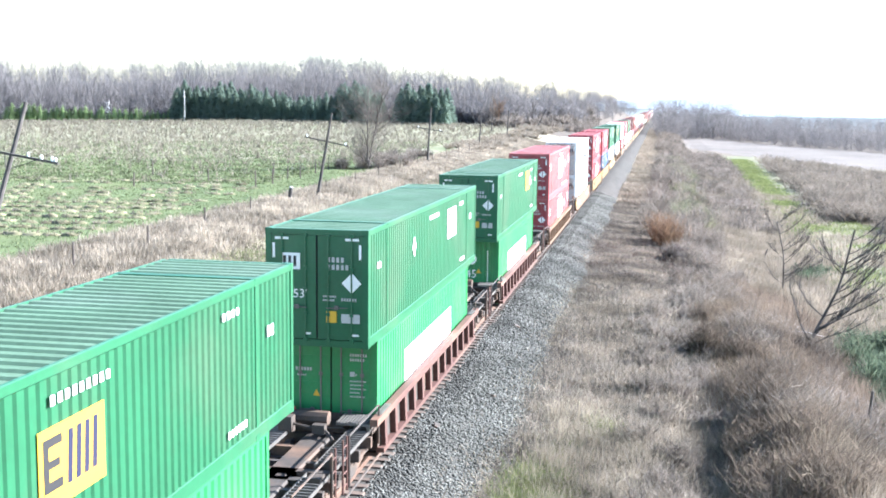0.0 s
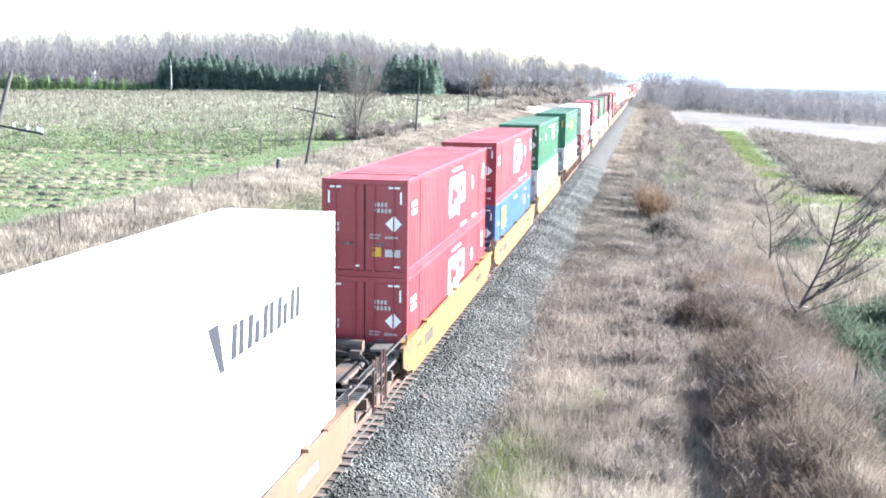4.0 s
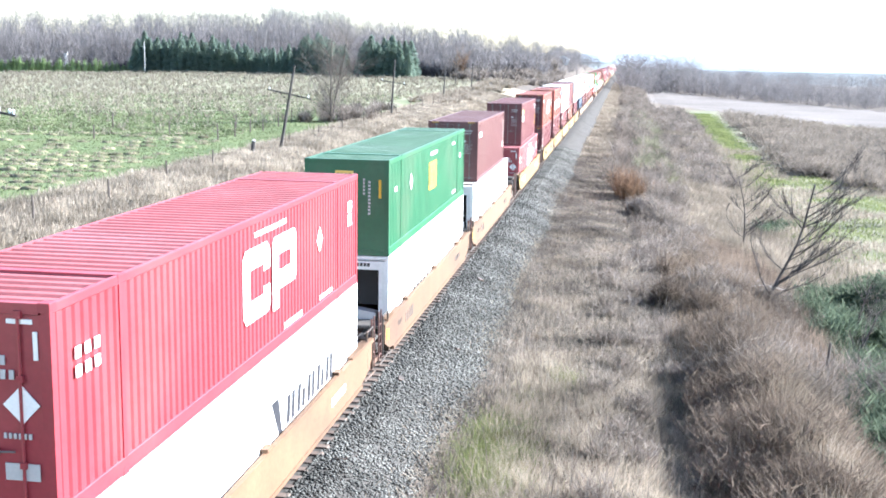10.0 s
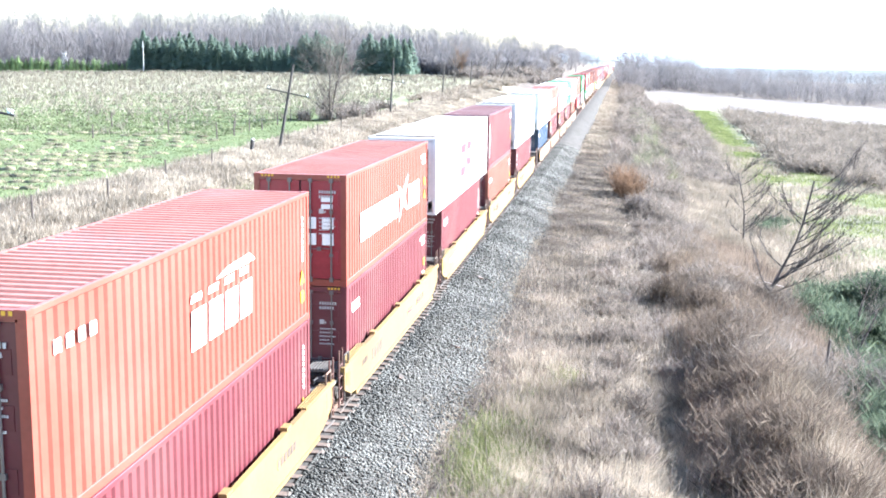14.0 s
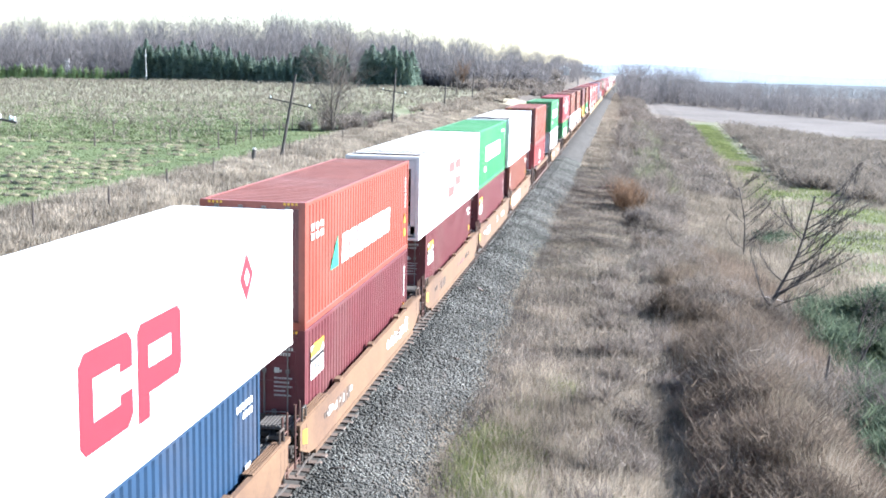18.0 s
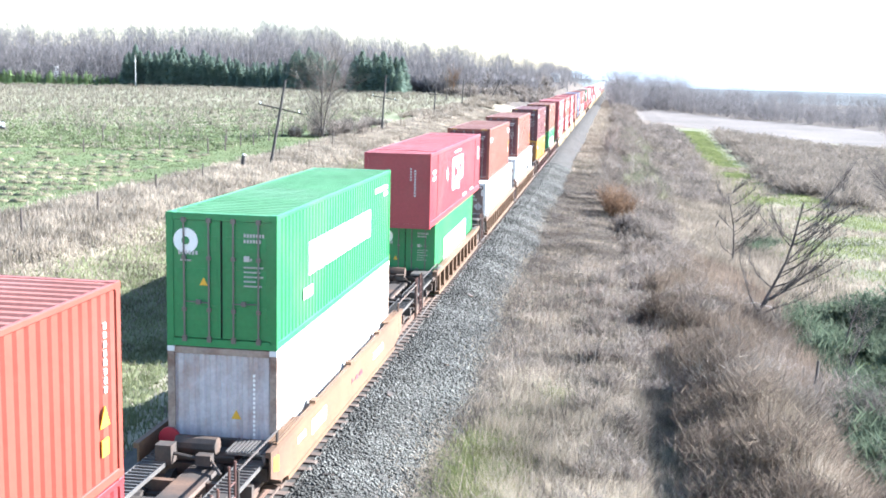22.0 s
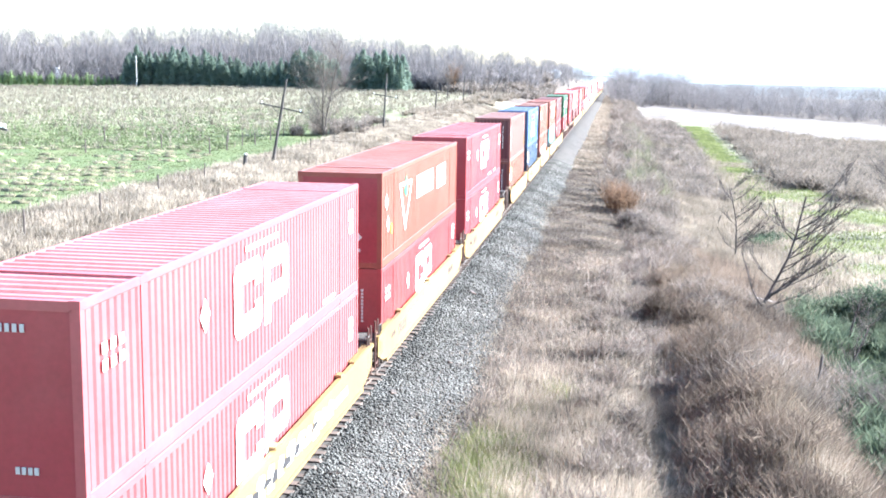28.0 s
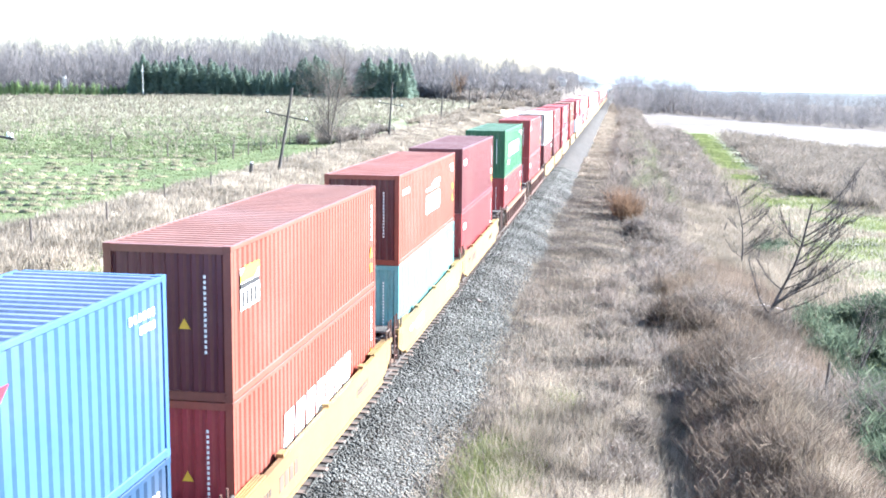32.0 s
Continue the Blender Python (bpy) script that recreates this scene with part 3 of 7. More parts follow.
def woods(name, spots, mat, seed, label, variants=7, wide=(0.65, 1.0), trunk=0.6):
    """Many far leafless trees in one mesh. spots: x, y, height."""
    r = random.Random(seed)
    forms = []
    for k in range(variants):
        segs = limb_segments(r, 1.0, (r.uniform(-0.06, 0.06), r.uniform(-0.06, 0.06), 0), 0.8, 3, 3, 0.0)
        v1, f1 = tubes([g for g in segs if g[4] == 0], 3, trunk)
        lim = [g for g in segs if g[4] == 1]
        fine = [g for g in segs if g[4] >= 2]
        fine = [fine[i] for i in sorted(r.sample(range(len(fine)), min(len(fine), 300)))]
        v2, f2 = tubes(lim, 1, 1.1)
        spray = [(p, q + (q - p) * 0.35 + Vector((r.gauss(0, 0.03), r.gauss(0, 0.03), r.gauss(0.0, 0.022))), a, b, l) for p, q, a, b, l in fine]
        v3, f3 = tubes(spray, 1, 2.5)
        forms.append((np.concatenate([v1, v2, v3]), np.concatenate([f1, f2 + len(v1), f3 + len(v1) + len(v2)])))
    V, F, n = [], [], 0
    for x, y, h in spots:
        v, f = forms[r.randrange(variants)]
        a = r.uniform(0, 6.283)
        c, s = math.cos(a), math.sin(a)
        w = h * r.uniform(*wide)
        V.append(np.stack([x + (v[:, 0] * c - v[:, 1] * s) * w, y + (v[:, 0] * s + v[:, 1] * c) * w, float(ground_z(x, y)) + v[:, 2] * h], -1))
        F.append(f + n)
        n += len(v)
    return tag_stuff(sheet(name, np.concatenate(V), np.concatenate(F), mat), label, "woods")


def conifer_meshes(count, seed, n=1000):
    """Conifer crowns of height 1: drooping sprays on a ragged cone round a dark core."""
    out = []
    for k in range(count):
        r = np.random.default_rng(seed + k)
        t = r.random(n) ** 0.9
        a = r.random(n) * 6.283
        rad = 0.24 * (1 - t ** 1.5) ** 0.85 * (0.72 + 0.45 * r.random(n)) + 0.015
        c = np.stack([np.cos(a) * rad, np.sin(a) * rad, 0.05 + 0.95 * t], -1)
        out_d = np.stack([np.cos(a), np.sin(a), -0.35 + 0.5 * r.random(n)], -1)
        side = np.stack([-np.sin(a), np.cos(a), 0.5 * r.normal(0, 1, n)], -1)
        s = (0.026 + 0.036 * r.random(n))[:, None] * (1.25 - 0.7 * t)[:, None]
        v = np.stack([c - side * s * 0.6 - out_d * s, c + side * s * 0.6 - out_d * s, c + out_d * s * 1.1], 1).reshape(-1, 3)
        f = np.arange(3 * n).reshape(-1, 3)
        m = len(v)
        core = [(0.19 * math.cos(q * 0.785), 0.19 * math.sin(q * 0.785), 0.04) for q in range(8)] + [(0, 0, 0.93)]
        cf = [(m + q, m + (q + 1) % 8, m + 8) for q in range(8)]
        out.append((np.concatenate([v, np.array(core)]), np.concatenate([f, np.array(cf)])))
    return out


def flat_mesh(name, v, f, mat):
    me = bpy.data.meshes.new(name)
    me.from_pydata([tuple(p) for p in v], [], [tuple(int(i) for i in q) for q in f])
    me.materials.append(mat)
    return me

# ---- the farm side: poles, fence, vines, trees ----
POLE_WOOD = material("weathered_pole_wood", (0.055, 0.05, 0.047), rough=0.95, var=0.35, scale=2, fine=30, bump=0.4, dirt=(0.095, 0.083, 0.075))
GLASS_KNOB = material("pale_glass_insulator", (0.72, 0.78, 0.76), rough=0.15, var=0.05)
POST_WOOD = material("dark_post_wood", (0.09, 0.075, 0.065), rough=0.95, var=0.3, fine=30)
GALV = material("pale_galvanised_metal", (0.42, 0.43, 0.44), rough=0.4, var=0.1)


def telegraph_pole(base, top, arm_at, arm, knobs, label, off=0.0):
    """A leaning pole with one crossarm; arm: half length and its rise from end to end."""
    ob = new("telegraph_pole")
    ob.location = base
    tagged(ob, label, "utility pole", group="telegraph poles along the track")
    t = Vector(top) - Vector(base)
    m = Mesher()
    m.rod((0, 0, -0.3), tuple(t), 0.15, 10, 0.10)
    part("pole", m, POLE_WOOD, ob)
    if arm_at:
        c = t * arm_at + Vector((off, -0.14, 0))
        half, rise = arm
        m = Mesher()
        a, b = c + Vector((-half, 0, rise)), c + Vector((half, 0, -rise))
        m.rod(tuple(a), tuple(b), 0.075, 4)
        part("crossarm", m, POLE_WOOD, ob)
        m = Mesher()
        m.rod(tuple(c + Vector((-half * 0.45, 0, rise * 0.45))), tuple(t * (arm_at - 0.08) + Vector((0, -0.1, 0))), 0.02, 4)
        part("brace", m, POLE_WOOD, ob)
        m = Mesher()
        m.rod(tuple(c + Vector((half * 0.45, 0, -rise * 0.45))), tuple(t * (arm_at - 0.08) + Vector((0, -0.1, 0))), 0.02, 4)
        part("brace", m, POLE_WOOD, ob)
        for k in knobs:
            q = a + (b - a) * k
            m = Mesher()
            m.rod(tuple(q + Vector((0, 0, 0.05))), tuple(q + Vector((0, 0, 0.2))), 0.055, 8, 0.075)
            m.rod(tuple(q + Vector((0, 0, 0.2))), tuple(q + Vector((0, 0, 0.27))), 0.075, 8, 0.03)
            part("insulator", m, GLASS_KNOB, ob, "pale glass insulator")
    return ob


telegraph_pole((-30.9, 46.6, 0.6), (-30.0, 49.96, 9.05), 0.70, (1.9, 0.3), (0.05, 0.6, 0.78, 0.92, 0.97), "grey leaning wooden telegraph pole with glass insulators on its crossarm", 0.6)
telegraph_pole((-30.51, 98.76, 0.75), (-29.22, 99.16, 8.33), 0.66, (2.05, 0.4), (0.06, 0.94), "leaning wooden telegraph pole with a tilted crossarm in dry grass")
telegraph_pole((-32.04, 156.2, 1.1), (-31.57, 156.3, 8.83), 0.60, (1.95, 0.3), (0.1, 0.9), "old wooden telegraph pole with a sagging crossarm beside the field")
telegraph_pole((-33.74, 213.84, 1.7), (-33.45, 213.87, 6.9), 0.7, (1.3, 0.05), (), "distant wooden telegraph pole beside the field")
telegraph_pole((-34.8, 262.0, 2.1), (-34.5, 262.0, 8.2), 0, (1, 0), (), "distant bare wooden telegraph pole among shrubs")
telegraph_pole((-34.0, 315.0, 2.4), (-31.0, 315.0, 8.4), 0, (1, 0), (), "distant leaning wooden telegraph pole among shrubs")


def fence():
    ob = new("field_fence")
    tagged(ob, "old fence of thin dark wooden posts in dry grass", "fence")
    r = random.Random(11)
    spots = [(-28.9, 44.0), (-28.98, 52.15), (-29.25, 61.22), (-30.78, 73.4), (-30.43, 81.34)] + [(-31.2 - 0.02 * k, 104 + 10.5 * k) for k in range(13)]
    for i, (x, y) in enumerate(spots):
        z, h = float(ground_z(x, y)), 1.35 + r.uniform(-0.1, 0.12)
        m = Mesher()
        m.rod((x, y, z - 0.2), (x + r.uniform(-0.08, 0.08), y, z + h), 0.09 if i == 2 else 0.065, 6, 0.055)
        part("post", m, POST_WOOD, ob)


fence()
stub = new("cut_post")
stub.location = (-31.49, 93.78, float(ground_z(-31.49, 93.78)))
tagged(stub, "thick cut-off pole stump with a pale top in dry grass", "post")
m = Mesher()
m.rod((0, 0, -0.2), (0.16, 0, 1.22), 0.19, 10, 0.17)
part("post_body", m, POLE_WOOD, stub)
m = Mesher()
m.rod((0.158, 0, 1.2), (0.17, 0, 1.34), 0.172, 10, 0.12)
part("post_cap", m, MARK_GREY, stub, "pale weathered top")

for k, (x, y) in enumerate([(-39.6, 107.5), (-39.4, 112), (-39.8, 118), (-39.3, 121), (-39.7, 128), (-40.2, 135), (-46.5, 112), (-52, 106), (-43.5, 124), (-57, 121)]):
    p = new("field_post")
    p.location = (x, y, float(ground_z(x, y)))
    tagged(p, "dark wooden trellis end post in the green field", "post", group="trellis posts in the field")
    m = Mesher()
    m.rod((0, 0, -0.2), (0.04 * (k % 3 - 1), 0, 1.65 - 0.08 * (k % 4)), 0.085, 6, 0.07)
    part("post_body", m, POST_WOOD, p)


def farm_field():
    r = np.random.default_rng(21)
    # straw mounds in rows: low humps with loose straw on them
    V, F, X, Y, n = [], [], [], [], 0
    ring8 = np.arange(8) * 0.7854
    for row in range(14):
        y0 = 65.0 + row * 3.7
        end = np.interp(y0, [65, 80, 90, 107, 116], [-35.8, -37.2, -38.0, -38.8, -38.6])
        for k in range(46):
            x0 = end - 0.45 - k * 1.32 + r.normal(0, 0.08)
            gone = 0.02 if row < 7 else 0.3 if row < 10 else 0.55
            if r.random() < gone:
                continue
            yy = y0 + 0.06 * (x0 + 38) + r.normal(0, 0.05)
            w, d, h = 0.70 + 0.1 * r.random(), 0.40 + 0.1 * r.random(), 0.09 + 0.07 * r.random()
            z = float(ground_z(x0, yy))
            for q, zz in ((1.0, -0.06), (0.8, 0.62 * h), (0.38, h)):
                j = 1 + 0.16 * r.normal(0, 1, 8)
                V.append(np.stack([x0 + np.cos(ring8) * w * q * j, yy + np.sin(ring8) * d * q * j, np.full(8, z + zz) + 0.05 * r.normal(0, 1, 8)], -1))
            V.append(np.array([[x0, yy, z + h * 1.05]]))
            for i in range(8):
                j = (i + 1) % 8
                F += [(n + i, n + j, n + 8 + j), (n + i, n + 8 + j, n + 8 + i), (n + 8 + i, n + 8 + j, n + 16 + j), (n + 8 + i, n + 16 + j, n + 16 + i), (n + 16 + i, n + 16 + j, n + 24)]
            n += 25
            X.append(x0 + r.normal(0, 0.32, 34))
            Y.append(yy + r.normal(0, 0.22, 34))
    straw = island_material("weathered_straw", (0.13, 0.125, 0.072), (0.205, 0.19, 0.118))
    tag_stuff(sheet("straw_mounds", np.concatenate(V), np.array(F), straw), "rows of low straw mounds in a green field", "straw")
    X, Y = np.concatenate(X), np.concatenate(Y)
    blades("loose_straw", X, Y, 0.34, 0.07, 1.6, GRASS_TAN, 31, "loose pale straw on the mounds", "straw")
    # short green grass
    x, y = -31 - 95 * r.random(90000) ** 1.3, 50 + 90 * r.random(90000)
    blades("field_grass", x, y, 0.10, 0.13, 0.8, FIELD_GREEN, 33, "short green field grass")
    # vines in rows, farther off
    X, Y, Hh = [], [], []
    for row in range(118):
        y0 = 112 + row * 2.75
        wide = 0.62 * y0
        n = int(wide / 2.0)
        x = -41 - wide * r.random(n) - 4 * (row < 8)
        keep = r.random(n) < (0.35 if row < 12 else 0.8)
        X.append(x[keep])
        Y.append((y0 + 0.10 * (x + 40) + r.normal(0, 0.15, n))[keep])
    X, Y = np.concatenate(X), np.concatenate(Y)
    ok = np.hypot(X, Y) < np.interp(np.degrees(np.arctan2(X, Y)), [-40, -25, -20, -13, -8], [440, 440, 430, 395, 350])
    X, Y = X[ok], Y[ok]
    bushes("vineyard_vines", X, Y, 1.25, 0.55, 5, 2, island_material("bare_vine_wood", (0.148, 0.134, 0.104), (0.285, 0.257, 0.203), trans=0.4), 34, "rows of bare vines across the field", "vines", w=0.028)
    n = 70000
    y = 112 + 320 * r.random(n) ** 1.2
    x = -40 - 0.66 * y * r.random(n)
    x, y = x + 0 * y, np.round(y / 2.75) * 2.75 + r.normal(0, 0.5, n) + 0.10 * (x + 40)
    keep = r.random(n) < np.interp(y, [112, 150, 185], [0.16, 0.35, 1.0])
    x, y = x[keep], y[keep]
    blades("vineyard_grass", x, y, 0.3, 0.2, 1.9, island_material("tan_row_grass", (0.165, 0.16, 0.108), (0.255, 0.243, 0.175), trans=0.4), 35, "tan grass along the vine rows")
    n = 40000
    y = 110 + 110 * r.random(n) ** 1.3
    x = -40 - 0.6 * y * r.random(n)
    blades("vineyard_green", x, np.round(y / 2.75) * 2.75 + 1.4 + r.normal(0, 0.3, n) + 0.10 * (x + 40), 0.2, 0.3, 1.0, FIELD_GREEN, 36, "green grass lanes between the vine rows")


farm_field()


def verge():
    r = np.random.default_rng(41)
    n = 130000
    y = 26 + 230 * r.random(n) ** 1.6
    t = r.random(n) ** 0.55
    x = -13.5 - 19.5 * t
    blades("verge_grass", x, y, 0.12 + 0.36 * t ** 1.5, 0.04 * (1 + y / 55), 1.5, GRASS_TAN, 42, "dry tan grass on the bank beside the track")
    x, y = clumped(r, 42000, -33.5, -26, 36, 240, 1.5, 1.2, 40)
    blades("verge_tall_grass", x, y, 0.5, 0.05 * (1 + y / 70), 0.8, GRASS_PALE, 43, "tall pale dry grass along the fence")
    x, y = clumped(r, 95000, -25, -13, 24, 140, 1.5, 1.9, 120)
    blades("verge_green", x, y, 0.2, 0.06, 1.0, island_material("olive_grass", (0.12, 0.135, 0.066), (0.21, 0.224, 0.122), trans=0.4), 44, "patchy olive grass in the trackside dip")
    cx, cy = -36 + r.normal(0, 1.6, 20), 136 + 34 * r.random(20)
    bushes("field_edge_brush", cx, cy, 1.8, 1.3, 60, 3, TWIG, 45, "bare brush at the foot of a tree", w=0.03)
    cx, cy = -28 - 9 * r.random(120), 190 + 170 * r.random(120)
    bushes("far_verge_brush", cx, cy, 1.3, 1.6, 40, 2, GRASS_TAN, 46, "dry tan brush beside the track", w=0.05)
    cx, cy = -36 + r.normal(0, 2.2, 7), 138 + 6 * r.random(7)
    bushes("tree_foot_brush", cx, cy, 2.2 + 1.4 * r.random(7), 1.3, 36, 4, TWIG, 48, "bare brush round the foot of a tree", w=0.028)
    k = 170
    cy = 330 + 420 * r.random(k)
    cx = -19 - 0.05 * (cy - 330) - 32 * r.random(k)
    bushes("far_bank_brush", cx, cy, 2.6 + 1.6 * r.random(k), 3.0, 44, 3, TWIG, 49, "leafless brush on the far bank beside the track", w=0.06)
    bushes("dark_bush", np.array([-38.7, -39.3]), np.array([136.5, 137.0]), 1.5, 1.2, 70, 3, TWIG, 47, "dense leafless bush", w=0.03)


verge()
bare_tree("bushy leafless tree with many fine branches beside the field", -35.8, 137.6, 13.8, (0.02, 0, 0), 1.3, 4, 3, 8, None, 0.5, stems=3, low=0.12)
bare_tree("small leafless tree with reddish twigs at the field edge", -48, 338, 8.5, (0, 0, 0), 0.8, 3, 3, 12, TWIG_ORANGE, 1.6, stems=2)
for k, (x, y, h) in enumerate([(-44, 300, 7), (-40, 318, 6), (-39, 352, 8), (-52, 352, 9)]):
    bare_tree("slender leafless tree at the far field edge", x, y, h, (0, 0, 0), 0.7, 3, 2, 60 + k, None, 1.3)


def conifers():
    forms = conifer_meshes(4, 70)
    crowns = [flat_mesh("crown", v, f, NEEDLES) for v, f in forms]
    stem = Mesher()
    stem.rod((0, 0, -0.02), (0, 0, 0.4), 0.025, 6, 0.018)
    stem = stem.mesh("trunk")
    stem.materials.clear()
    stem.materials.append(BARK)
    r = random.Random(71)

    def tree(x, y, h, wide, name, label, group, crown):
        o = new(name)
        o.location = (x, y, float(ground_z(x, y)) - 0.1)
        tagged(o, label, "tree", group=group)
        for nm, me in (("trunk", stem), ("crown", crown)):
            c = new(nm, me)
            c.parent = o
            c.scale = (h * wide, h * wide, h)
            c.rotation_euler = (0, 0, r.uniform(0, 6.28))
    for k in range(76):
        az = -24.05 + 13.5 * (k + r.uniform(-0.45, 0.45)) / 75
        if -13.75 < az < -13.1:
            continue
        h = r.choice((1.0, 1.0, 0.86, 1.1)) * float(np.interp(az, [-24.6, -23.5, -21, -19.2, -18.2, -17, -16, -15, -13.6, -12.6, -10.7], [11, 14, 13.8, 11, 9.4, 10, 12.5, 13, 10.5, 12.2, 11.5])) * r.uniform(0.88, 1.06)
        d = float(np.interp(az, [-25, -18, -10.5], [444, 415, 362])) + (k % 2) * 7
        a = radians(az)
        tree(d * math.sin(a), d * math.cos(a), h, r.uniform(0.72, 1.05), "conifer", "tall dark green conifer in a windbreak row", "windbreak conifers", crowns[k % 4])
    light = [flat_mesh("crown", v, f, island_material("young_conifer_needles", (0.16, 0.235, 0.1), (0.34, 0.44, 0.22), trans=0.5)) for v, f in conifer_meshes(2, 90, 300)]
    for k in range(34):
        t = k / 27
        x, y = -235.3 + 48.5 * t, 378 + 24.2 * t
        tree(x + r.uniform(-0.4, 0.4), y, (6.2 - 1.8 * t) * r.uniform(0.8, 1.15), 1.4, "young_conifer", "small green conifer in a planted row", "planted row of young conifers", light[k % 2])


conifers()

pole = new("metal_pole")
pole.location = (-171.5, 391.6, float(ground_z(-171.5, 391.6)))
tagged(pole, "tall slim pale metal pole at the field edge", "pole")
m = Mesher()
m.rod((0, 0, -0.3), (0, 0, 11.2), 0.2, 8, 0.13)
part("shaft", m, MARK_GREY, pole)
m = Mesher()
m.box(-0.5, 0.2, -0.2, 0.2, 8.6, 9.3)
part("pole_box", m, GALV, pole)

mill = new("wind_machine")
mill.location = (-207.5, 402.5, float(ground_z(-207.5, 402.5)))
tagged(mill, "small pale wind machine on a lattice tower behind conifers", "windmill")
for sx, sy in ((-1, -1), (1, -1), (1, 1), (-1, 1)):
    m = Mesher()
    m.rod((sx * 1.1, sy * 1.1, -0.3), (sx * 0.3, sy * 0.3, 6.6), 0.06, 5)
    part("tower_leg", m, GALV, mill)
for z in (1.6, 3.3, 5.0):
    m = Mesher()
    w = 1.1 - 0.12 * z
    m.box(-w, w, -w, w, z, z + 0.07)
    part("tower_brace", m, GALV, mill)
m = Mesher()
m.box(-0.8, 0.5, -0.3, 0.3, 6.6, 7.0, 0.1)
part("machine_head", m, MARK_GREY, mill)
m = Mesher()
m.plate([(-0.12, 6.2), (0.12, 6.2), (0.14, 7.7), (-0.14, 7.7)], 0.62, 0.7)
part("rotor", m, MARK_GREY, mill)

shed = new("farm_shed")
shed.location = (-34, 640, float(ground_z(-34, 640)))
tagged(shed, "small white gabled farm shed among far trees", "shed")
m = Mesher()
m.box(-4, 4, -3, 3, -0.5, 2.8)
part("wall", m, MARK_WHITE, shed)
m = Mesher()
m.prism([(-4.5, 2.7), (4.5, 2.7), (0, 4.8)], -3.4, 3.4)
part("roof", m, GALV, shed)


def far_woods():
    r = random.Random(81)
    spots = []
    for k in range(2900):
        az = r.uniform(-36, -2.2)
        near = float(np.interp(az, [-36, -25, -20, -13, -9, -6.6, -4, -2.2], [462, 462, 455, 425, 385, 390, 430, 560]))
        d = near + r.random() ** 1.2 * float(np.interp(az, [-36, -12, -6, -2.2], [210, 210, 320, 700]))
        h = float(np.interp(az, [-36, -28, -24, -16, -10, -6, -2.2], [19.5, 19.5, 20, 22, 19, 15, 13])) * r.uniform(0.62, 1.1) * (1.0 + 0.05 * math.sin(az * 2.1) + 0.04 * math.sin(az * 5.3 + 1))
        a = radians(az)
        x = d * math.sin(a)
        if x < -22:
            spots.append((x, d * math.cos(a), h))
    for k in range(330):
        a, d = radians(r.uniform(-3.8, -0.85)), r.uniform(620, 1500)
        if d * math.sin(a) < -23:
            spots.append((d * math.sin(a), d * math.cos(a), r.uniform(9, 15)))
    woods("far_woods", spots, WOODS, 82, "grey-brown leafless woods on a low rise")
    u = np.random.default_rng(85)
    az = np.radians(-36 + 32 * u.random(620))
    d = np.interp(np.degrees(az), [-36, -25, -20, -13, -9, -6.6, -4], [458, 458, 451, 421, 381, 386, 426]) + 40 * u.random(620) ** 1.5
    bushes("woods_undergrowth", d * np.sin(az), d * np.cos(az), 4.0 + 5.0 * u.random(620), 4.2, 34, 3, WOODS, 86, "grey-brown leafless undergrowth at the edge of the woods", w=0.05)
    spots = []
    for k in range(1050):
        az = r.uniform(-0.15, 13)
        near = float(np.interp(az, [0, 2.3, 6.3, 10.6, 14], [400, 466, 416, 368, 340]))
        d = near + r.random() ** 1.3 * 160
        h = float(np.interp(az, [0, 1.7, 3.4, 5, 7, 10, 13], [15, 17, 13, 10, 9, 7.5, 7])) * r.uniform(0.5, 1.08) * (1 + 0.22 * math.sin(az * 3.3 + 0.6) * math.sin(az * 1.27))
        a = radians(az)
        spots.append((d * math.sin(a), d * math.cos(a), h))
    woods("field_edge_woods", spots, WOODS, 83, "leafless tree belt behind a pale field", wide=(1.0, 1.6), trunk=0.4)
    spots = []
    for k in range(700):
        az = r.uniform(0.3, 14)
        d = r.uniform(650, 1500)
        a = radians(az)
        spots.append((d * math.sin(a), d * math.cos(a), r.uniform(7, 12)))
    woods("low_woods", spots, WOODS, 84, "distant low woods on the plain", 4, (1.0, 1.6), 0.4)


far_woods()


def hills():
    xs = np.linspace(-1200, 3600, 90)
    top = np.interp(xs, [-1200, 0, 260, 600, 1100, 3600], [30, 40, 34, 16, 2, -4]) + 3 * np.sin(xs / 130) + 1.6 * np.sin(xs / 47)
    y = 4300 - 0.05 * xs
    V = np.concatenate([np.stack([xs, y, np.full(90, -60.0)], -1), np.stack([xs, y, top], -1), np.stack([xs, y + 250, top - 30], -1)])
    i = np.arange(89)
    F = np.concatenate([np.stack([i, i + 1, i + 91, i + 90], -1), np.stack([i + 90, i + 91, i + 181, i + 180], -1)])
    # haze over the hills put into a pale blue base and a weak glow
    m = material("hazy_blue_hills", (0.46, 0.52, 0.58), rough=1.0, var=0.12, scale=0.004, fine=0.05, spec=0.0)
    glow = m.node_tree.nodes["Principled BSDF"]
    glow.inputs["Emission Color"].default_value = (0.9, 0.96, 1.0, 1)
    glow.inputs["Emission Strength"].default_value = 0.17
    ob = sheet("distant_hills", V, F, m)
    tagged(ob, "distant shore and hills with pale blue haze painted in", "hills", kind="structure")


hills()

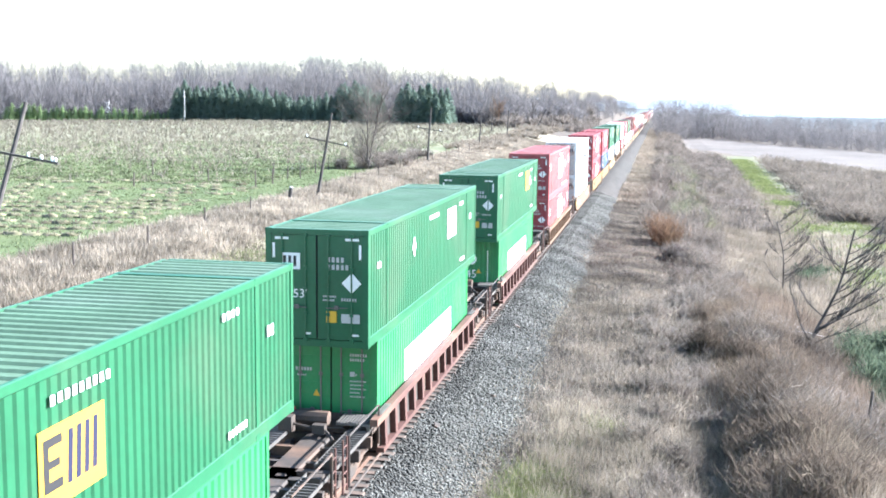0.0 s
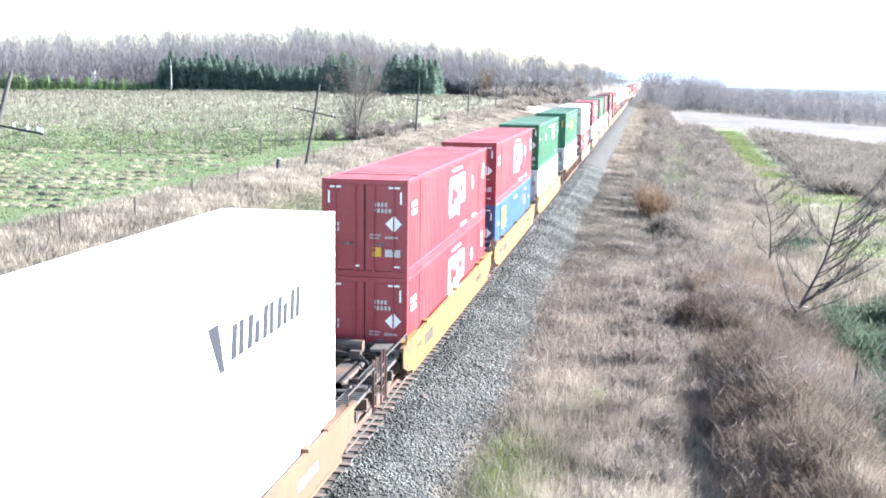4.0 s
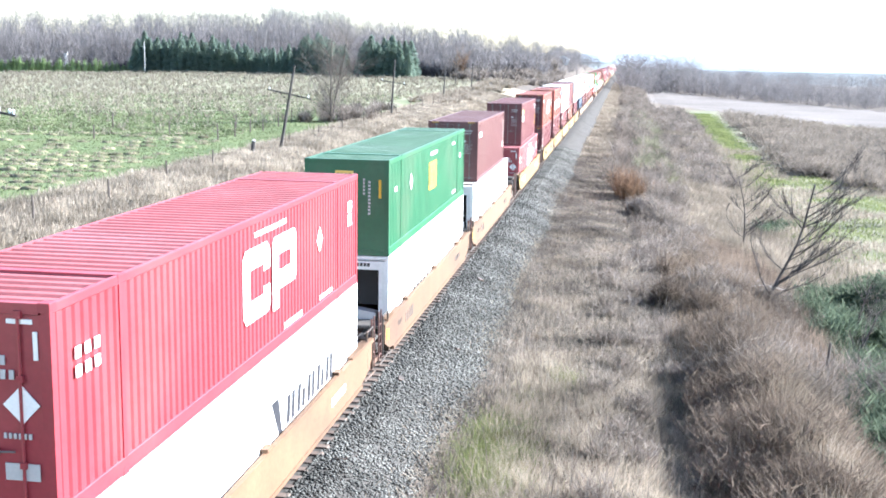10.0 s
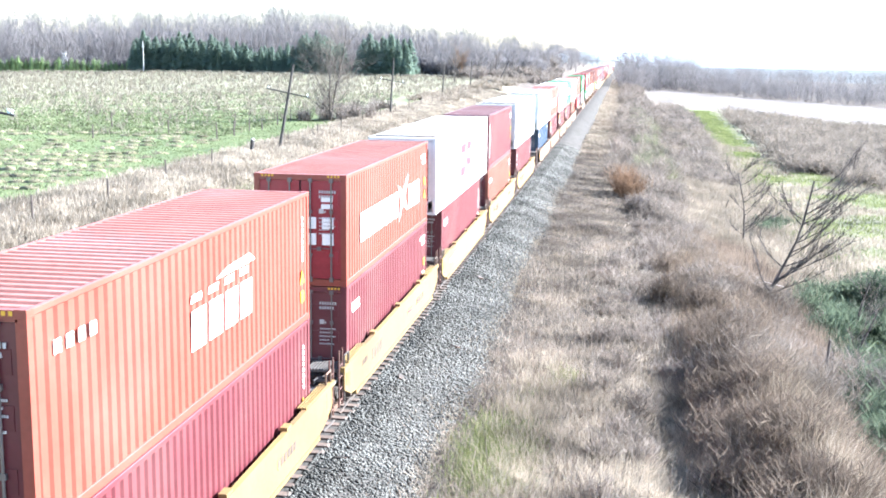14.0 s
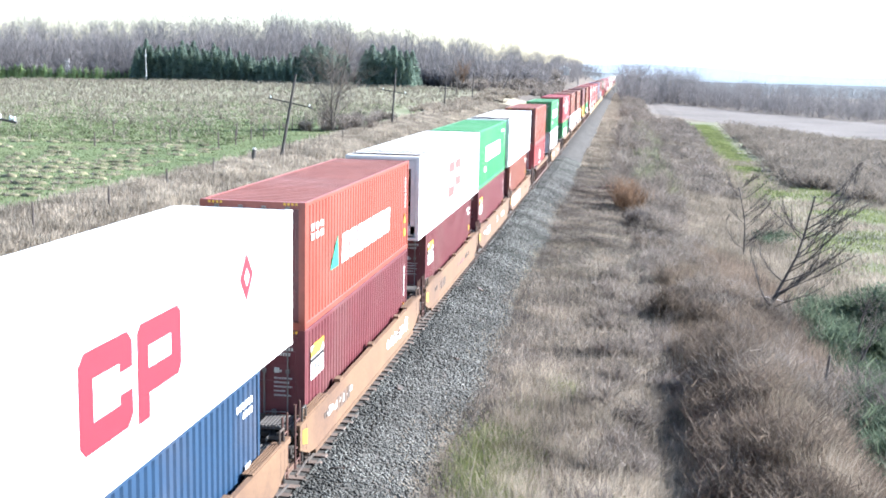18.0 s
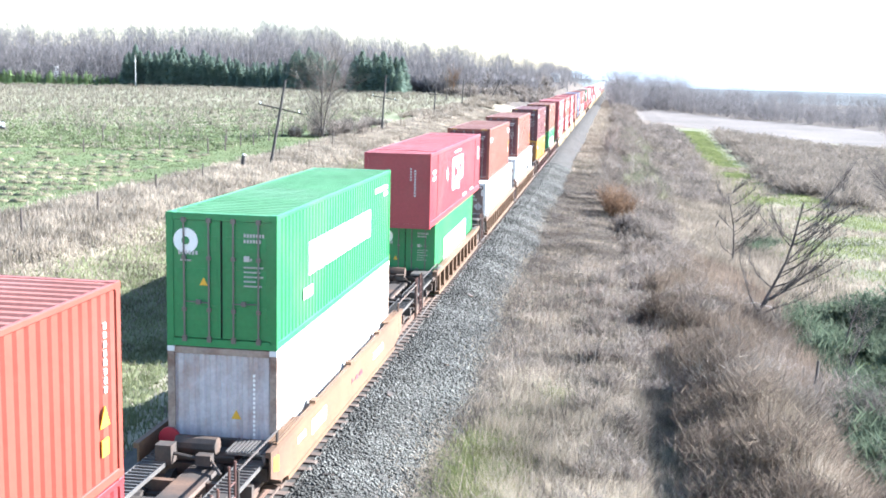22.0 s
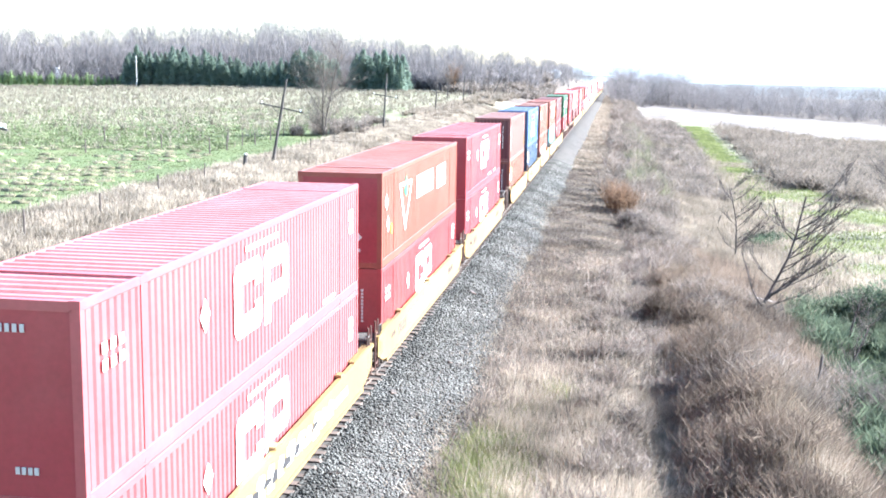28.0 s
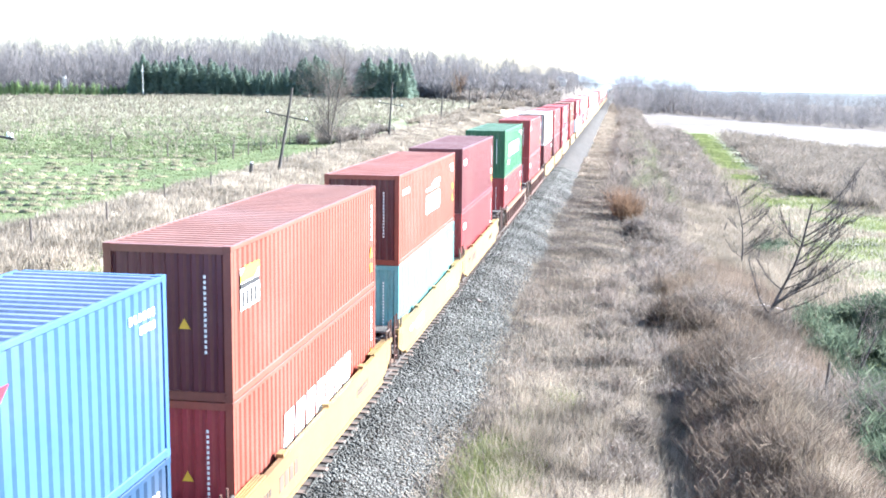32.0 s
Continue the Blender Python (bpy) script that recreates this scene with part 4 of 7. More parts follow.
# ---- the scrub side of the track ----
def scrub():
    r = np.random.default_rng(101)
    n = 150000
    # short dead weeds between ballast and hedge
    y = 17 + 150 * r.random(n) ** 1.9
    x = -4.35 + 9.0 * r.random(n) ** 1.1 + 0.28 * smooth_noise(y, 0 * y, 1.3, 6.0) + 0.15 * smooth_noise(y, 0 * y, 0.4, 7.0)
    patch = smooth_noise(x, y, 1.7, 9.0) + 0.5 * smooth_noise(x, y, 0.6, 3.0)
    tan, flat = patch > 0.22, patch < -0.3
    grey = ~(tan | flat)
    blades("weeds", x[grey], y[grey], 0.22, 0.022 * (1 + y[grey] / 40), 1.5, GRASS_GREY, 102, "matted dead grey weeds beside the ballast")
    blades("tan_weeds", x[tan], y[tan], 0.24, 0.024 * (1 + y[tan] / 40), 1.7, island_material("dull_tan_weeds", (0.115, 0.097, 0.077), (0.278, 0.239, 0.193), trans=0.45), 139, "patches of tan dead grass beside the ballast")
    blades("flattened_weeds", x[flat], y[flat], 0.09, 0.03 * (1 + y[flat] / 40), 3.6, GRASS_RED, 140, "flattened brown weeds beside the ballast")
    x, y = -4.2 + 16 * r.random(42000), -14 + 32 * r.random(42000)
    blades("near_weeds", x, y, 0.26, 0.035, 1.5, GRASS_GREY, 128, "matted dead weeds at the foot of the crossing")
    y = 120 + 420 * r.random(26000) ** 1.4
    x = -4.2 + 5.2 * r.random(26000)
    blades("far_weeds", x, y, 0.35, 0.03 * (1 + y / 40), 1.4, GRASS_TAN, 127, "matted dead weeds along the far track")
    x, y = clumped(r, 52000, -4.3, 3.5, 17, 130, 1.8, 0.55, 34)
    blades("weed_tufts", x, y, 0.25, 0.018 * (1 + y / 45), 1.3, GRASS_GREY, 103, "dry tan grass tufts beside the track")
    x, y = clumped(r, 80000, -4.3, 4.5, 17, 75, 1.5, 0.9, 40)
    blades("fallen_stalks", x, y, 0.13, 0.022, 3.6, GRASS_TAN, 104, "pale fallen stalks on the bank")
    x = np.concatenate([-2.8 + r.normal(0, 0.5, 14000), -1.5 + r.normal(0, 0.3, 650), -2.4 + r.normal(0, 0.3, 300)])
    y = np.concatenate([27.9 + r.normal(0, 1.7, 14000), 35.5 + r.normal(0, 0.7, 650), 33.0 + r.normal(0, 0.8, 300)])
    blades("green_tuft", x, y, 0.24, 0.03, 1.1, GRASS_GREEN, 105, "small patch of fresh green grass")
    # straw in tufts between the green patch and the ditch
    x, y = clumped(r, 26000, -3.2, 2.6, 19, 37, 1.0, 0.5, 60)
    blades("straw_tufts", x, y, 0.42, 0.022, 1.4, GRASS_PALE, 121, "straw-coloured tufts beside the ditch")
    x, y = clumped(r, 22000, -3.8, 8.5, 19, 60, 1.2, 0.7, 9)
    blades("bleached_stalks", x, y, 0.3, 0.028, 3.6, GRASS_PALE, 122, "bleached bent stalks in the weeds")
    y = 16 + 130 * r.random(34000) ** 1.6
    x = -4.5 + np.minimum(r.exponential(1.1, 34000), 4.5)
    blades("dark_litter", x, y, 0.13, 0.022 * (1 + y / 45), 2.4, TWIG_DARK, 136, "dark dead stems littering the edge of the ballast")
    # straw blown onto the ballast shoulder
    y = 16 + 80 * r.random(5200) ** 1.5
    x = -4.15 - np.minimum(r.exponential(0.28, 5200), 1.1)
    z = np.interp(x - TRACK_X, [2.1, 3.2, 4.1], [-0.2, -0.62, -1.04])
    a, ln = r.random(5200) * 6.283, 0.1 + 0.22 * r.random(5200)
    p = np.stack([x, y, z], -1)
    q = p + np.stack([np.cos(a) * ln, np.sin(a) * ln, 0.03 + 0.16 * r.random(5200)], -1)
    o = np.stack([-np.sin(a), np.cos(a), 0 * a], -1) * 0.014
    tag_stuff(sheet("blown_straw", np.stack([p - o, p + o, q], 1).reshape(-1, 3), np.arange(15600).reshape(-1, 3), GRASS_TAN), "dry straw caught on the ballast edge", "grass")
    # thin stalks standing
    x, y = -3.6 + 11 * r.random(700), 19 + 40 * r.random(700)
    blades("tall_stalks", x, y, 1.15, 0.03, 0.4, TWIG, 106, "thin standing dead stalks")
    # grey brush in front of the hedge
    k = 300
    cy = 20 + 150 * r.random(k) ** 1.5
    cx = np.where(cy < 60, -0.4, 1.0) + np.where(cy < 60, 4.4, 3.2) * r.random(k)
    dark = (cx > 1.0) & (cy < 38)
    cx, cy, k = cx[~dark], cy[~dark], int((~dark).sum())
    bushes("low_brush", cx, cy, 0.75 + 0.35 * r.random(k), 0.8, 70, 3, TWIG, 107, "low tangled grey brush")
    # hedge
    k = 260
    cy = 37 + 235 * r.random(k) ** 1.55
    cx = np.where(cy < 60, 3.4 + 5.4 * r.random(k), 1.6 + 3.6 * r.random(k))
    bushes("hedge_brush", cx, cy, 1.25 + 0.75 * r.random(k), 1.1, 80, 4, TWIG, 108, "dense leafless brush along the ditch")
    k = 84
    cy = np.append(26 + 11 * r.random(66), 33 + 12 * r.random(18))
    cx = np.append(2.8 + 4.2 * r.random(66), 3.4 + 3.6 * r.random(18))
    bushes("shaded_brush", cx, cy, 0.9 + 0.5 * r.random(k), 1.05, 90, 4, TWIG_RUSSET, 109, "tangled brush in the shade of the bank")
    x, y = clumped(r, 30000, 4.8, 8.6, 40, 70, 1.2, 1.0, 60)
    blades("russet_grass", x, y, 1.2, 0.03, 0.55, GRASS_RED, 110, "tall russet grass above the ditch")
    def on_crest(n, y0, y1, wide):
        cy = y0 + (y1 - y0) * r.random(n)
        return np.interp(cy, *BANK_LINE) + r.normal(0, wide, n), cy
    cx, cy = on_crest(46, 29, 60, 1.0)
    bushes("bank_brush", cx, cy, 1.2 + 0.8 * r.random(46), 0.95, 110, 5, TWIG_RUSSET, 131, "tall dense russet brush on the bank of the ditch", w=0.024)
    y = 25 + 14 * r.random(12000)
    x = np.interp(y, *BANK_LINE) - 1.2 - 2.8 * r.random(12000)
    blades("ditch_grass", x, y, 0.3, 0.024, 2.2, GRASS_TAN, 138, "matted dry grass on the floor of the ditch")
    cx, cy = on_crest(900, 29, 70, 0.9)
    i = r.integers(0, 900, 46000)
    blades("bank_grass", cx[i] + r.normal(0, 0.22, 46000), cy[i] + r.normal(0, 0.3, 46000), 1.0, 0.028, 0.8, GRASS_BANK, 132, "tall russet dead grass on the bank")
    cx, cy = on_crest(420, 24, 60, 0.6)
    i = r.integers(0, 420, 7000)
    blades("bank_straw", cx[i] - 1.6 + r.normal(0, 0.7, 7000) + 0.7, cy[i] + r.normal(0, 0.35, 7000), 0.45, 0.026, 2.6, GRASS_PALE, 133, "bleached fallen stalks on the slope of the ditch")
    cx, cy = on_crest(60, 22, 46, 0.5)
    i = r.integers(0, 60, 7000)
    blades("crest_straw", cx[i] + 0.5 + r.normal(0, 0.28, 7000), cy[i] + r.normal(0, 0.3, 7000), 1.15, 0.03, 1.0, GRASS_TAN, 141, "sunlit tan grass tufts on the bank")
    x, y = clumped(r, 13000, 5.6, 8.0, 19, 34, 1.0, 0.8, 60)
    blades("straw_grass", x, y, 0.95, 0.028, 1.2, GRASS_RED, 111, "bent straw-coloured grass")
    x, y = clumped(r, 5200, 0.5, 7.5, 20, 75, 1.4, 0.5, 16)
    blades("bent_canes", x, y, 0.5, 0.04, 2.4, GRASS_PALE, 120, "pale bent canes in the brush", "canes")
    # the orange shrub and its neighbours
    bushes("orange_shrub", np.array([0.7, 1.4, 0.2]), np.array([86.0, 87.5, 88.5]), 3.0, 1.05, 80, 4, TWIG_ORANGE, 112, "rusty orange leafless shrub", "shrub")
    bushes("dark_shrub", np.array([1.8, 1.2]), np.array([80.0, 78.5]), 1.5, 0.9, 150, 3, TWIG_DARK, 113, "dark low shrub", "shrub", w=0.03)
    bushes("bleached_brush", 5.3 + 1.8 * r.random(9), 76 + 11 * r.random(9), 0.9, 0.9, 46, 3, GRASS_PALE, 137, "heap of bleached dead brush beside the hedge", w=0.03)
    k = 200
    cy = 92 + 330 * r.random(k) ** 1.1
    cx = -0.5 + 6.0 * r.random(k) + (cy - 90) * 0.004
    bushes("far_hedge", cx, cy, 1.9 + 1.4 * r.random(k), 1.5, 70, 3, TWIG, 114, "leafless hedge running beside the track", w=0.024)
    k = 50
    cy = 100 + 120 * r.random(k)
    bushes("budding_shrubs", 1.5 + 3.5 * r.random(k), cy, 2.3, 1.2, 70, 3, TWIG_OLIVE, 115, "budding olive shrubs in the hedge", "shrub", w=0.024)
    # grey scrub between hedge and meadow
    k = 190
    cy = 112 + 150 * r.random(k) ** 1.3
    cx = np.interp(cy, [66, 140, 260], [6.5, 5.5, 6.0]) + np.interp(cy, [66, 140, 260], [4.0, 6.8, 9.0]) * r.random(k)
    bushes("grey_scrub", cx, cy, 0.9 + 0.8 * r.random(k), 1.6, 60, 3, TWIG, 123, "grey-brown scrub between hedge and meadow", w=0.026)
    x, y = clumped(r, 42000, 5.5, 14, 62, 250, 1.3, 1.8, 50)
    blades("scrub_grass", x, y, 0.7, 0.07, 1.1, GRASS_TAN, 124, "dull brown grass among the scrub")
    x, y = clumped(r, 40000, 4, 11, 66, 150, 1.2, 1.4, 60)
    blades("pale_weeds", x, y, 0.7, 0.05, 1.4, GRASS_TAN, 125, "bleached weeds in a hollow of the hedge")
    k = 16
    bushes("green_shrub", np.append(10.4 + 4.6 * r.random(k), [11.0, 11.6]), np.append(48 + 18 * r.random(k), [84.0, 86.0]), 1.2, 1.5, 130, 3, BRUSH_GREEN, 126, "dull green shrubs beyond the ditch", "shrub", w=0.04)
    cx, cy = np.append(9.0 + 4.0 * r.random(28), 8.0 + 1.8 * r.random(12)), np.append(29 + 26 * r.random(28), 27 + 13 * r.random(12))
    bushes("dark_green_shrub", cx, cy, 1.1 + 0.8 * r.random(40), 1.2, 150, 3, BRUSH_GREEN, 134, "dark green shrubs behind the bank", "shrub", w=0.04)
    cx, cy = 8.6 + 3.6 * r.random(22), 27 + 16 * r.random(22)
    bushes("bank_foot_brush", cx, cy, 1.5 + 0.7 * r.random(22), 0.9, 60, 4, TWIG_DARK, 135, "dark bare brush behind the bank", w=0.022)
    # beyond the ditch
    n = 90000
    x, y = 9 + 34 * r.random(n), 36 + 130 * r.random(n)
    keep = (smooth_noise(x, y, 6.0, 5.0) > -0.15) & ((y > 60) | (r.random(n) < 0.3))
    x, y = x[keep], y[keep]
    blades("meadow_grass", x, y, 0.4, 0.08, 1.3, GRASS_TAN, 116, "dry meadow grass beyond the ditch")
    n = 42000
    y = 40 + 245 * r.random(n)
    x = np.interp(y, [40, 60, 84, 140, 280], [11, 11.5, 12.5, 15.5, 19]) + r.normal(0, 1.3, n)
    keep = (y > 120) | ((y > 72) & (y < 92)) | (r.random(n) < 0.2)
    x, y = x[keep], y[keep]
    blades("green_strip", x, y, 0.16, 0.16, 1.0, GRASS_GREEN, 117, "strip of fresh green grass along the ditch")
    n = 60000
    x, y = 9.5 + 26 * r.random(n), 36 + 96 * r.random(n)
    keep = (y < 66) & (r.random(n) < 0.6) | (smooth_noise(x, y, 6.0, 5.0) < -0.1)
    x, y = x[keep], y[keep]
    # the near stretch gets a darker green, its shade put into the colour
    low = y < 66
    blades("shaded_green_bank", x[low], y[low], 0.5, 0.06, 1.2, BRUSH_GREEN, 129, "green undergrowth darkened for shade beyond the brush", "undergrowth")
    x, y = x[~low], y[~low]
    blades("green_bank", x, y, 0.3, 0.06, 1.2, GRASS_GREEN, 118, "green grass beyond the brush")
    cx, cy = 9.5 + 4.0 * r.random(110), 205 + 85 * r.random(110)
    bushes("field_corner_scrub", cx, cy, 1.3 + 0.8 * r.random(110), 2.2, 50, 3, TWIG, 130, "brown scrub at the corner of a pale field", w=0.035)
    k = 620
    cy = 124 + 170 * r.random(k) + r.normal(0, 3.5, k)
    cx = np.interp(cy, [120, 140, 280], [20.5, 19.5, 23.5]) + r.normal(0, 0.8, k) + (8 + (cy - 100) * 0.16) * r.random(k) ** 0.8
    ok = np.hypot(cx, cy) < np.interp(np.degrees(np.arctan2(cx, cy)), *FIELD_FRONT) - 14
    cx, cy, k = cx[ok], cy[ok], int(ok.sum())
    bushes("thicket", cx, cy, (1.9 + 0.9 * r.random(k)) * np.interp(cx, [20, 26, 40], [1.0, 0.85, 0.6]), 3.0, 80, 3, TWIG_THICKET, 119, "brown leafless thicket beyond the green strip", w=0.03)


scrub()


def swept_tree(label, x, y, h, lean, limbs, seed):
    """A leafless tree with a leaning trunk whose limbs all sweep up to one side, as the wind left them."""
    r = random.Random(seed)
    tree = new("bare_tree")
    tree.location = (x, y, float(ground_z(x, y)))
    tagged(tree, label, "tree", group="leafless trees")

    def path(p, d, ln, n, bend, rad, level):
        segs = []
        for s in range(n):
            d = (d + bend / n + Vector((r.uniform(-1, 1), r.uniform(-1, 1), r.uniform(-1, 1))) * 0.13).normalized()
            q = p + d * ln / n
            r1 = rad * (1 - 0.75 / n)
            segs.append((p, q, rad, r1, level))
            p, rad = q, r1
        return segs
    trunk = path(Vector((0, 0, -0.2)), Vector((lean, 0.05, 1)).normalized(), h, 7, Vector((-0.25, 0, 0.1)), 0.0125 * h, 0)
    heavy, fine = list(trunk), []
    for k in range(limbs):
        t = 0.12 + 0.8 * (k + r.random()) / limbs
        p, q, rad, _, _ = trunk[min(6, int(t * 7))]
        side = -0.8 if k % 6 == 1 else 1.0
        limb = path(p + (q - p) * r.random(), Vector((side * r.uniform(0.7, 1.3), r.uniform(-0.7, 0.7), r.uniform(0.35, 0.8))).normalized(), h * r.uniform(0.4, 0.66) * (1.05 - 0.45 * t) * (0.7 if side < 0 else 1.0),
                    6, Vector((0.1, 0, 0.45)), 0.5 * rad, 1)
        heavy += limb
        for p, q, rad, _, _ in limb[1:]:
            for _ in range(2):
                twig = path(p + (q - p) * r.random(), ((q - p).normalized() + Vector((r.uniform(-0.4, 0.5), r.uniform(-0.7, 0.7), r.uniform(-0.2, 0.7)))).normalized(), h * r.uniform(0.09, 0.2), 3, Vector((0, 0, 0.3)), max(0.0115, 0.5 * rad), 2)
                fine += twig
                for p2, q2, rad2, _, _ in twig:
                    fine += path(p2, ((q2 - p2).normalized() + Vector((r.uniform(-0.6, 0.6), r.uniform(-0.6, 0.6), r.uniform(-0.1, 0.6)))).normalized(), h * r.uniform(0.04, 0.09), 2, Vector((0, 0, 0.2)), 0.0085, 3)
    for name, segs, sides, note in (("trunk", heavy, 6, ""), ("crown", fine, 3, "fine bare branches")):
        v, f = tubes(segs, sides)
        o = sheet(name, v, f, BARK, smooth=True)
        o.parent = tree
        if note:
            tagged(o, note)


swept_tree("crooked leafless tree leaning out of the brush", 6.9, 54.3, 7.0, 0.5, 22, 14)
swept_tree("small leafless tree with upswept branches in the brush", 8.2, 75.6, 5.2, 0.1, 16, 23)
bare_tree("large dark leafless tree at the meadow's edge", 22.9, 92.4, 10.4, (-0.08, 0, 0), 1.3, 4, 3, 41, BARK, 0.8, low=0.2)
for k, (x, y, h, ln) in enumerate([(9.6, 46.5, 3.2, 0.3), (10.8, 52.0, 3.4, 0.2), (9.2, 38.5, 2.6, 0.5), (24, 122, 4.4, 0.1), (30, 128, 4.8, 0)]):
    bare_tree("scrubby leafless sapling beyond the ditch" if h < 5 else "leafless tree standing in the thicket", x, y, h, (ln, 0, 0), 0.8, 4 if h > 5 else 3, 2, 30 + k, None, 1.2)
bush = new("evergreen_bush")
bush.location = (14.1, 57.2, float(ground_z(14.1, 57.2)) - 0.1)
tagged(bush, "dark green evergreen bush beyond the brush", "bush")
rb = np.random.default_rng(141)
lump = np.array(((0, 0, 1.5, 1.7), (-1.2, 0.5, 1.1, 1.2), (1.3, 0.8, 1.4, 1.5), (2.5, -0.3, 1.0, 1.3), (0.3, -1.2, 0.9, 1.2), (-2.1, 1.4, 0.7, 0.9)))
w = lump[rb.integers(0, 6, 5200)]
d = rb.normal(0, 1, (5200, 3))
d *= (rb.random(5200) ** 0.45 / np.linalg.norm(d, axis=1))[:, None]
o = np.stack([w[:, 0] + d[:, 0] * w[:, 3], w[:, 1] + d[:, 1] * w[:, 3], w[:, 2] * (1 + 0.95 * d[:, 2])], -1)
leaf = o[:, None] + rb.normal(0, 0.085, (5200, 3, 3))
c = new("foliage", flat_mesh("foliage", leaf.reshape(-1, 3), np.arange(15600).reshape(-1, 3), BRUSH_GREEN))
c.parent = bush
m = Mesher()
m.rod((0, 0, -0.1), (0, 0, 1.0), 0.06, 6)
part("stem", m, BARK, bush)

for x, y, lx, h, label in ((7.57, 41.0, 0.17, 2.2, "dark upright dead stake in the brush"), (8.35, 92.0, 0.45, 1.15, "short dark leaning post in the brush")):
    p = new("dead_stake")
    p.location = (x, y, float(ground_z(x, y)))
    tagged(p, label, "stake")
    m = Mesher()
    m.rod((0, 0, -0.2), (lx, 0, h), 0.07, 6, 0.05)
    part("stake_body", m, POST_WOOD, p)

log = new("fallen_branch")
log.location = (7.2, 57.0, float(ground_z(7.2, 57.0)) + 0.9)
tagged(log, "pale broken branch lying in the brush", "branch")
m = Mesher()
m.rod((-0.9, 0, 0.0), (0.2, 0, 0.12), 0.05, 6, 0.045)
m.rod((0.2, 0, 0.12), (1.2, 0.1, -0.1), 0.045, 6, 0.02)
part("wood", m, material("bleached_wood", (0.55, 0.50, 0.45), rough=0.8, var=0.2), log)

plank = new("scrap_plank")
plank.location = (-4.95, 43.9, float(ground_z(-4.95, 43.9)) + 0.20)
plank.rotation_euler = (0, 0.35, 0.7)
tagged(plank, "pale scrap of wood on the ballast shoulder", "scrap")
m = Mesher()
m.box(-0.05, 0.05, -0.45, 0.45, 0, 0.05, 0.01)
part("board", m, material("pale_scrap_wood", (0.62, 0.58, 0.52), rough=0.8, var=0.2), plank)
plate = new("tie_plate")
plate.location = (-5.9, 32.9, -0.33)
plate.rotation_euler = (0.1, 0.3, 0.9)
tagged(plate, "rusty dark scrap steel plate on the ballast", "scrap")
m = Mesher()
m.box(-0.1, 0.1, -0.2, 0.2, 0, 0.04, 0.008)
part("plate_body", m, STEEL_DARK, plate)

for x, y, turn, size in ((-6.1, 31.5, 0.3, 0.9), (-5.2, 36.4, 1.1, 0.8), (-5.75, 47.5, 0.5, 1.1), (-6.2, 24.6, 2.0, 0.8)):
    p = new("tie_plate")
    p.location = (x, y, float(np.interp(x - TRACK_X, [2.1, 3.2, 4.1], [-0.19, -0.6, -1.02])))
    p.rotation_euler = (0.15, 0.35, turn)
    tagged(p, "rusty dark scrap steel plate on the ballast", "scrap")
    m = Mesher()
    m.box(-0.1 * size, 0.1 * size, -0.18 * size, 0.18 * size, 0, 0.04, 0.008)
    part("plate_body", m, STEEL_DARK, p)
branch = new("fallen_branch")
branch.location = (-4.05, 80.0, float(ground_z(-4.05, 80.0)) + 0.1)
tagged(branch, "dark forked branch lying beside the ballast", "branch")
m = Mesher()
for a, b, r0, r1 in (((-0.9, 0.3, 0), (0.1, 0, 0.2), 0.05, 0.045), ((0.1, 0, 0.2), (1.0, -0.3, 0.05), 0.045, 0.02), ((0.1, 0, 0.2), (0.7, 0.7, 0.35), 0.04, 0.015)):
    m.rod(a, b, 0.55 * r0, 6, 0.5 * r1)
part("wood", m, POST_WOOD, branch)

# ---- the train: shipping containers ----
H = 2.896
SIZE = {"iso40": (12.19, 2.44), "iso45": (13.72, 2.44), "dom53": (16.15, 2.59), "van53": (16.15, 2.59), "reefer53": (16.15, 2.59)}
TRAIN = []


def word(m, s0, s1, z0, z1, n, x, slant=0.0, gap=0.22):
    """A row of plain bars in place of lettering."""
    p = (s1 - s0) / n
    gap = max(gap, 0.42) if z1 - z0 < 0.2 else gap
    for i in range(n):
        a, b = s0 + i * p, s0 + (i + 1 - gap) * p
        m.plate([(a, z0), (b, z0), (b + slant, z1), (a + slant, z1)], x - 0.012, x)


def letters(m, s0, s1, z0, z1, n, x):
    """Pairs of plain leaning strokes in place of large lettering."""
    p, h = (s1 - s0) / n, z1 - z0
    for i in range(n):
        a = s0 + i * p
        m.plate([(a, z0), (a + 0.3 * p, z0), (a + 0.3 * p + 0.16 * h, z1), (a + 0.16 * h, z1)], x - 0.012, x)
        m.plate([(a + 0.46 * p, z0 + 0.06 * h * (i % 2)), (a + 0.74 * p, z0), (a + 0.74 * p + 0.1 * h, z1 - 0.3 * h * (i % 2)), (a + 0.46 * p + 0.1 * h, z1 - 0.3 * h * (i % 2))], x - 0.012, x)


def ring(m, s0, s1, z0, z1, w, x, c=0.12):
    """An oblong outline with a hole."""
    m.plate([(s0, z0 + c), (s0 + w, z0 + w), (s0 + w, z1 - w), (s0, z1 - c)], x - 0.012, x)
    m.plate([(s1 - w, z0 + w), (s1, z0 + c), (s1, z1 - c), (s1 - w, z1 - w)], x - 0.012, x)
    m.plate([(s0, z0 + c), (s0 + c, z0), (s1 - c, z0), (s1, z0 + c), (s1 - w, z0 + w), (s0 + w, z0 + w)], x - 0.012, x)
    m.plate([(s0 + w, z1 - w), (s1 - w, z1 - w), (s1, z1 - c), (s1 - c, z1), (s0 + c, z1), (s0, z1 - c)], x - 0.012, x)


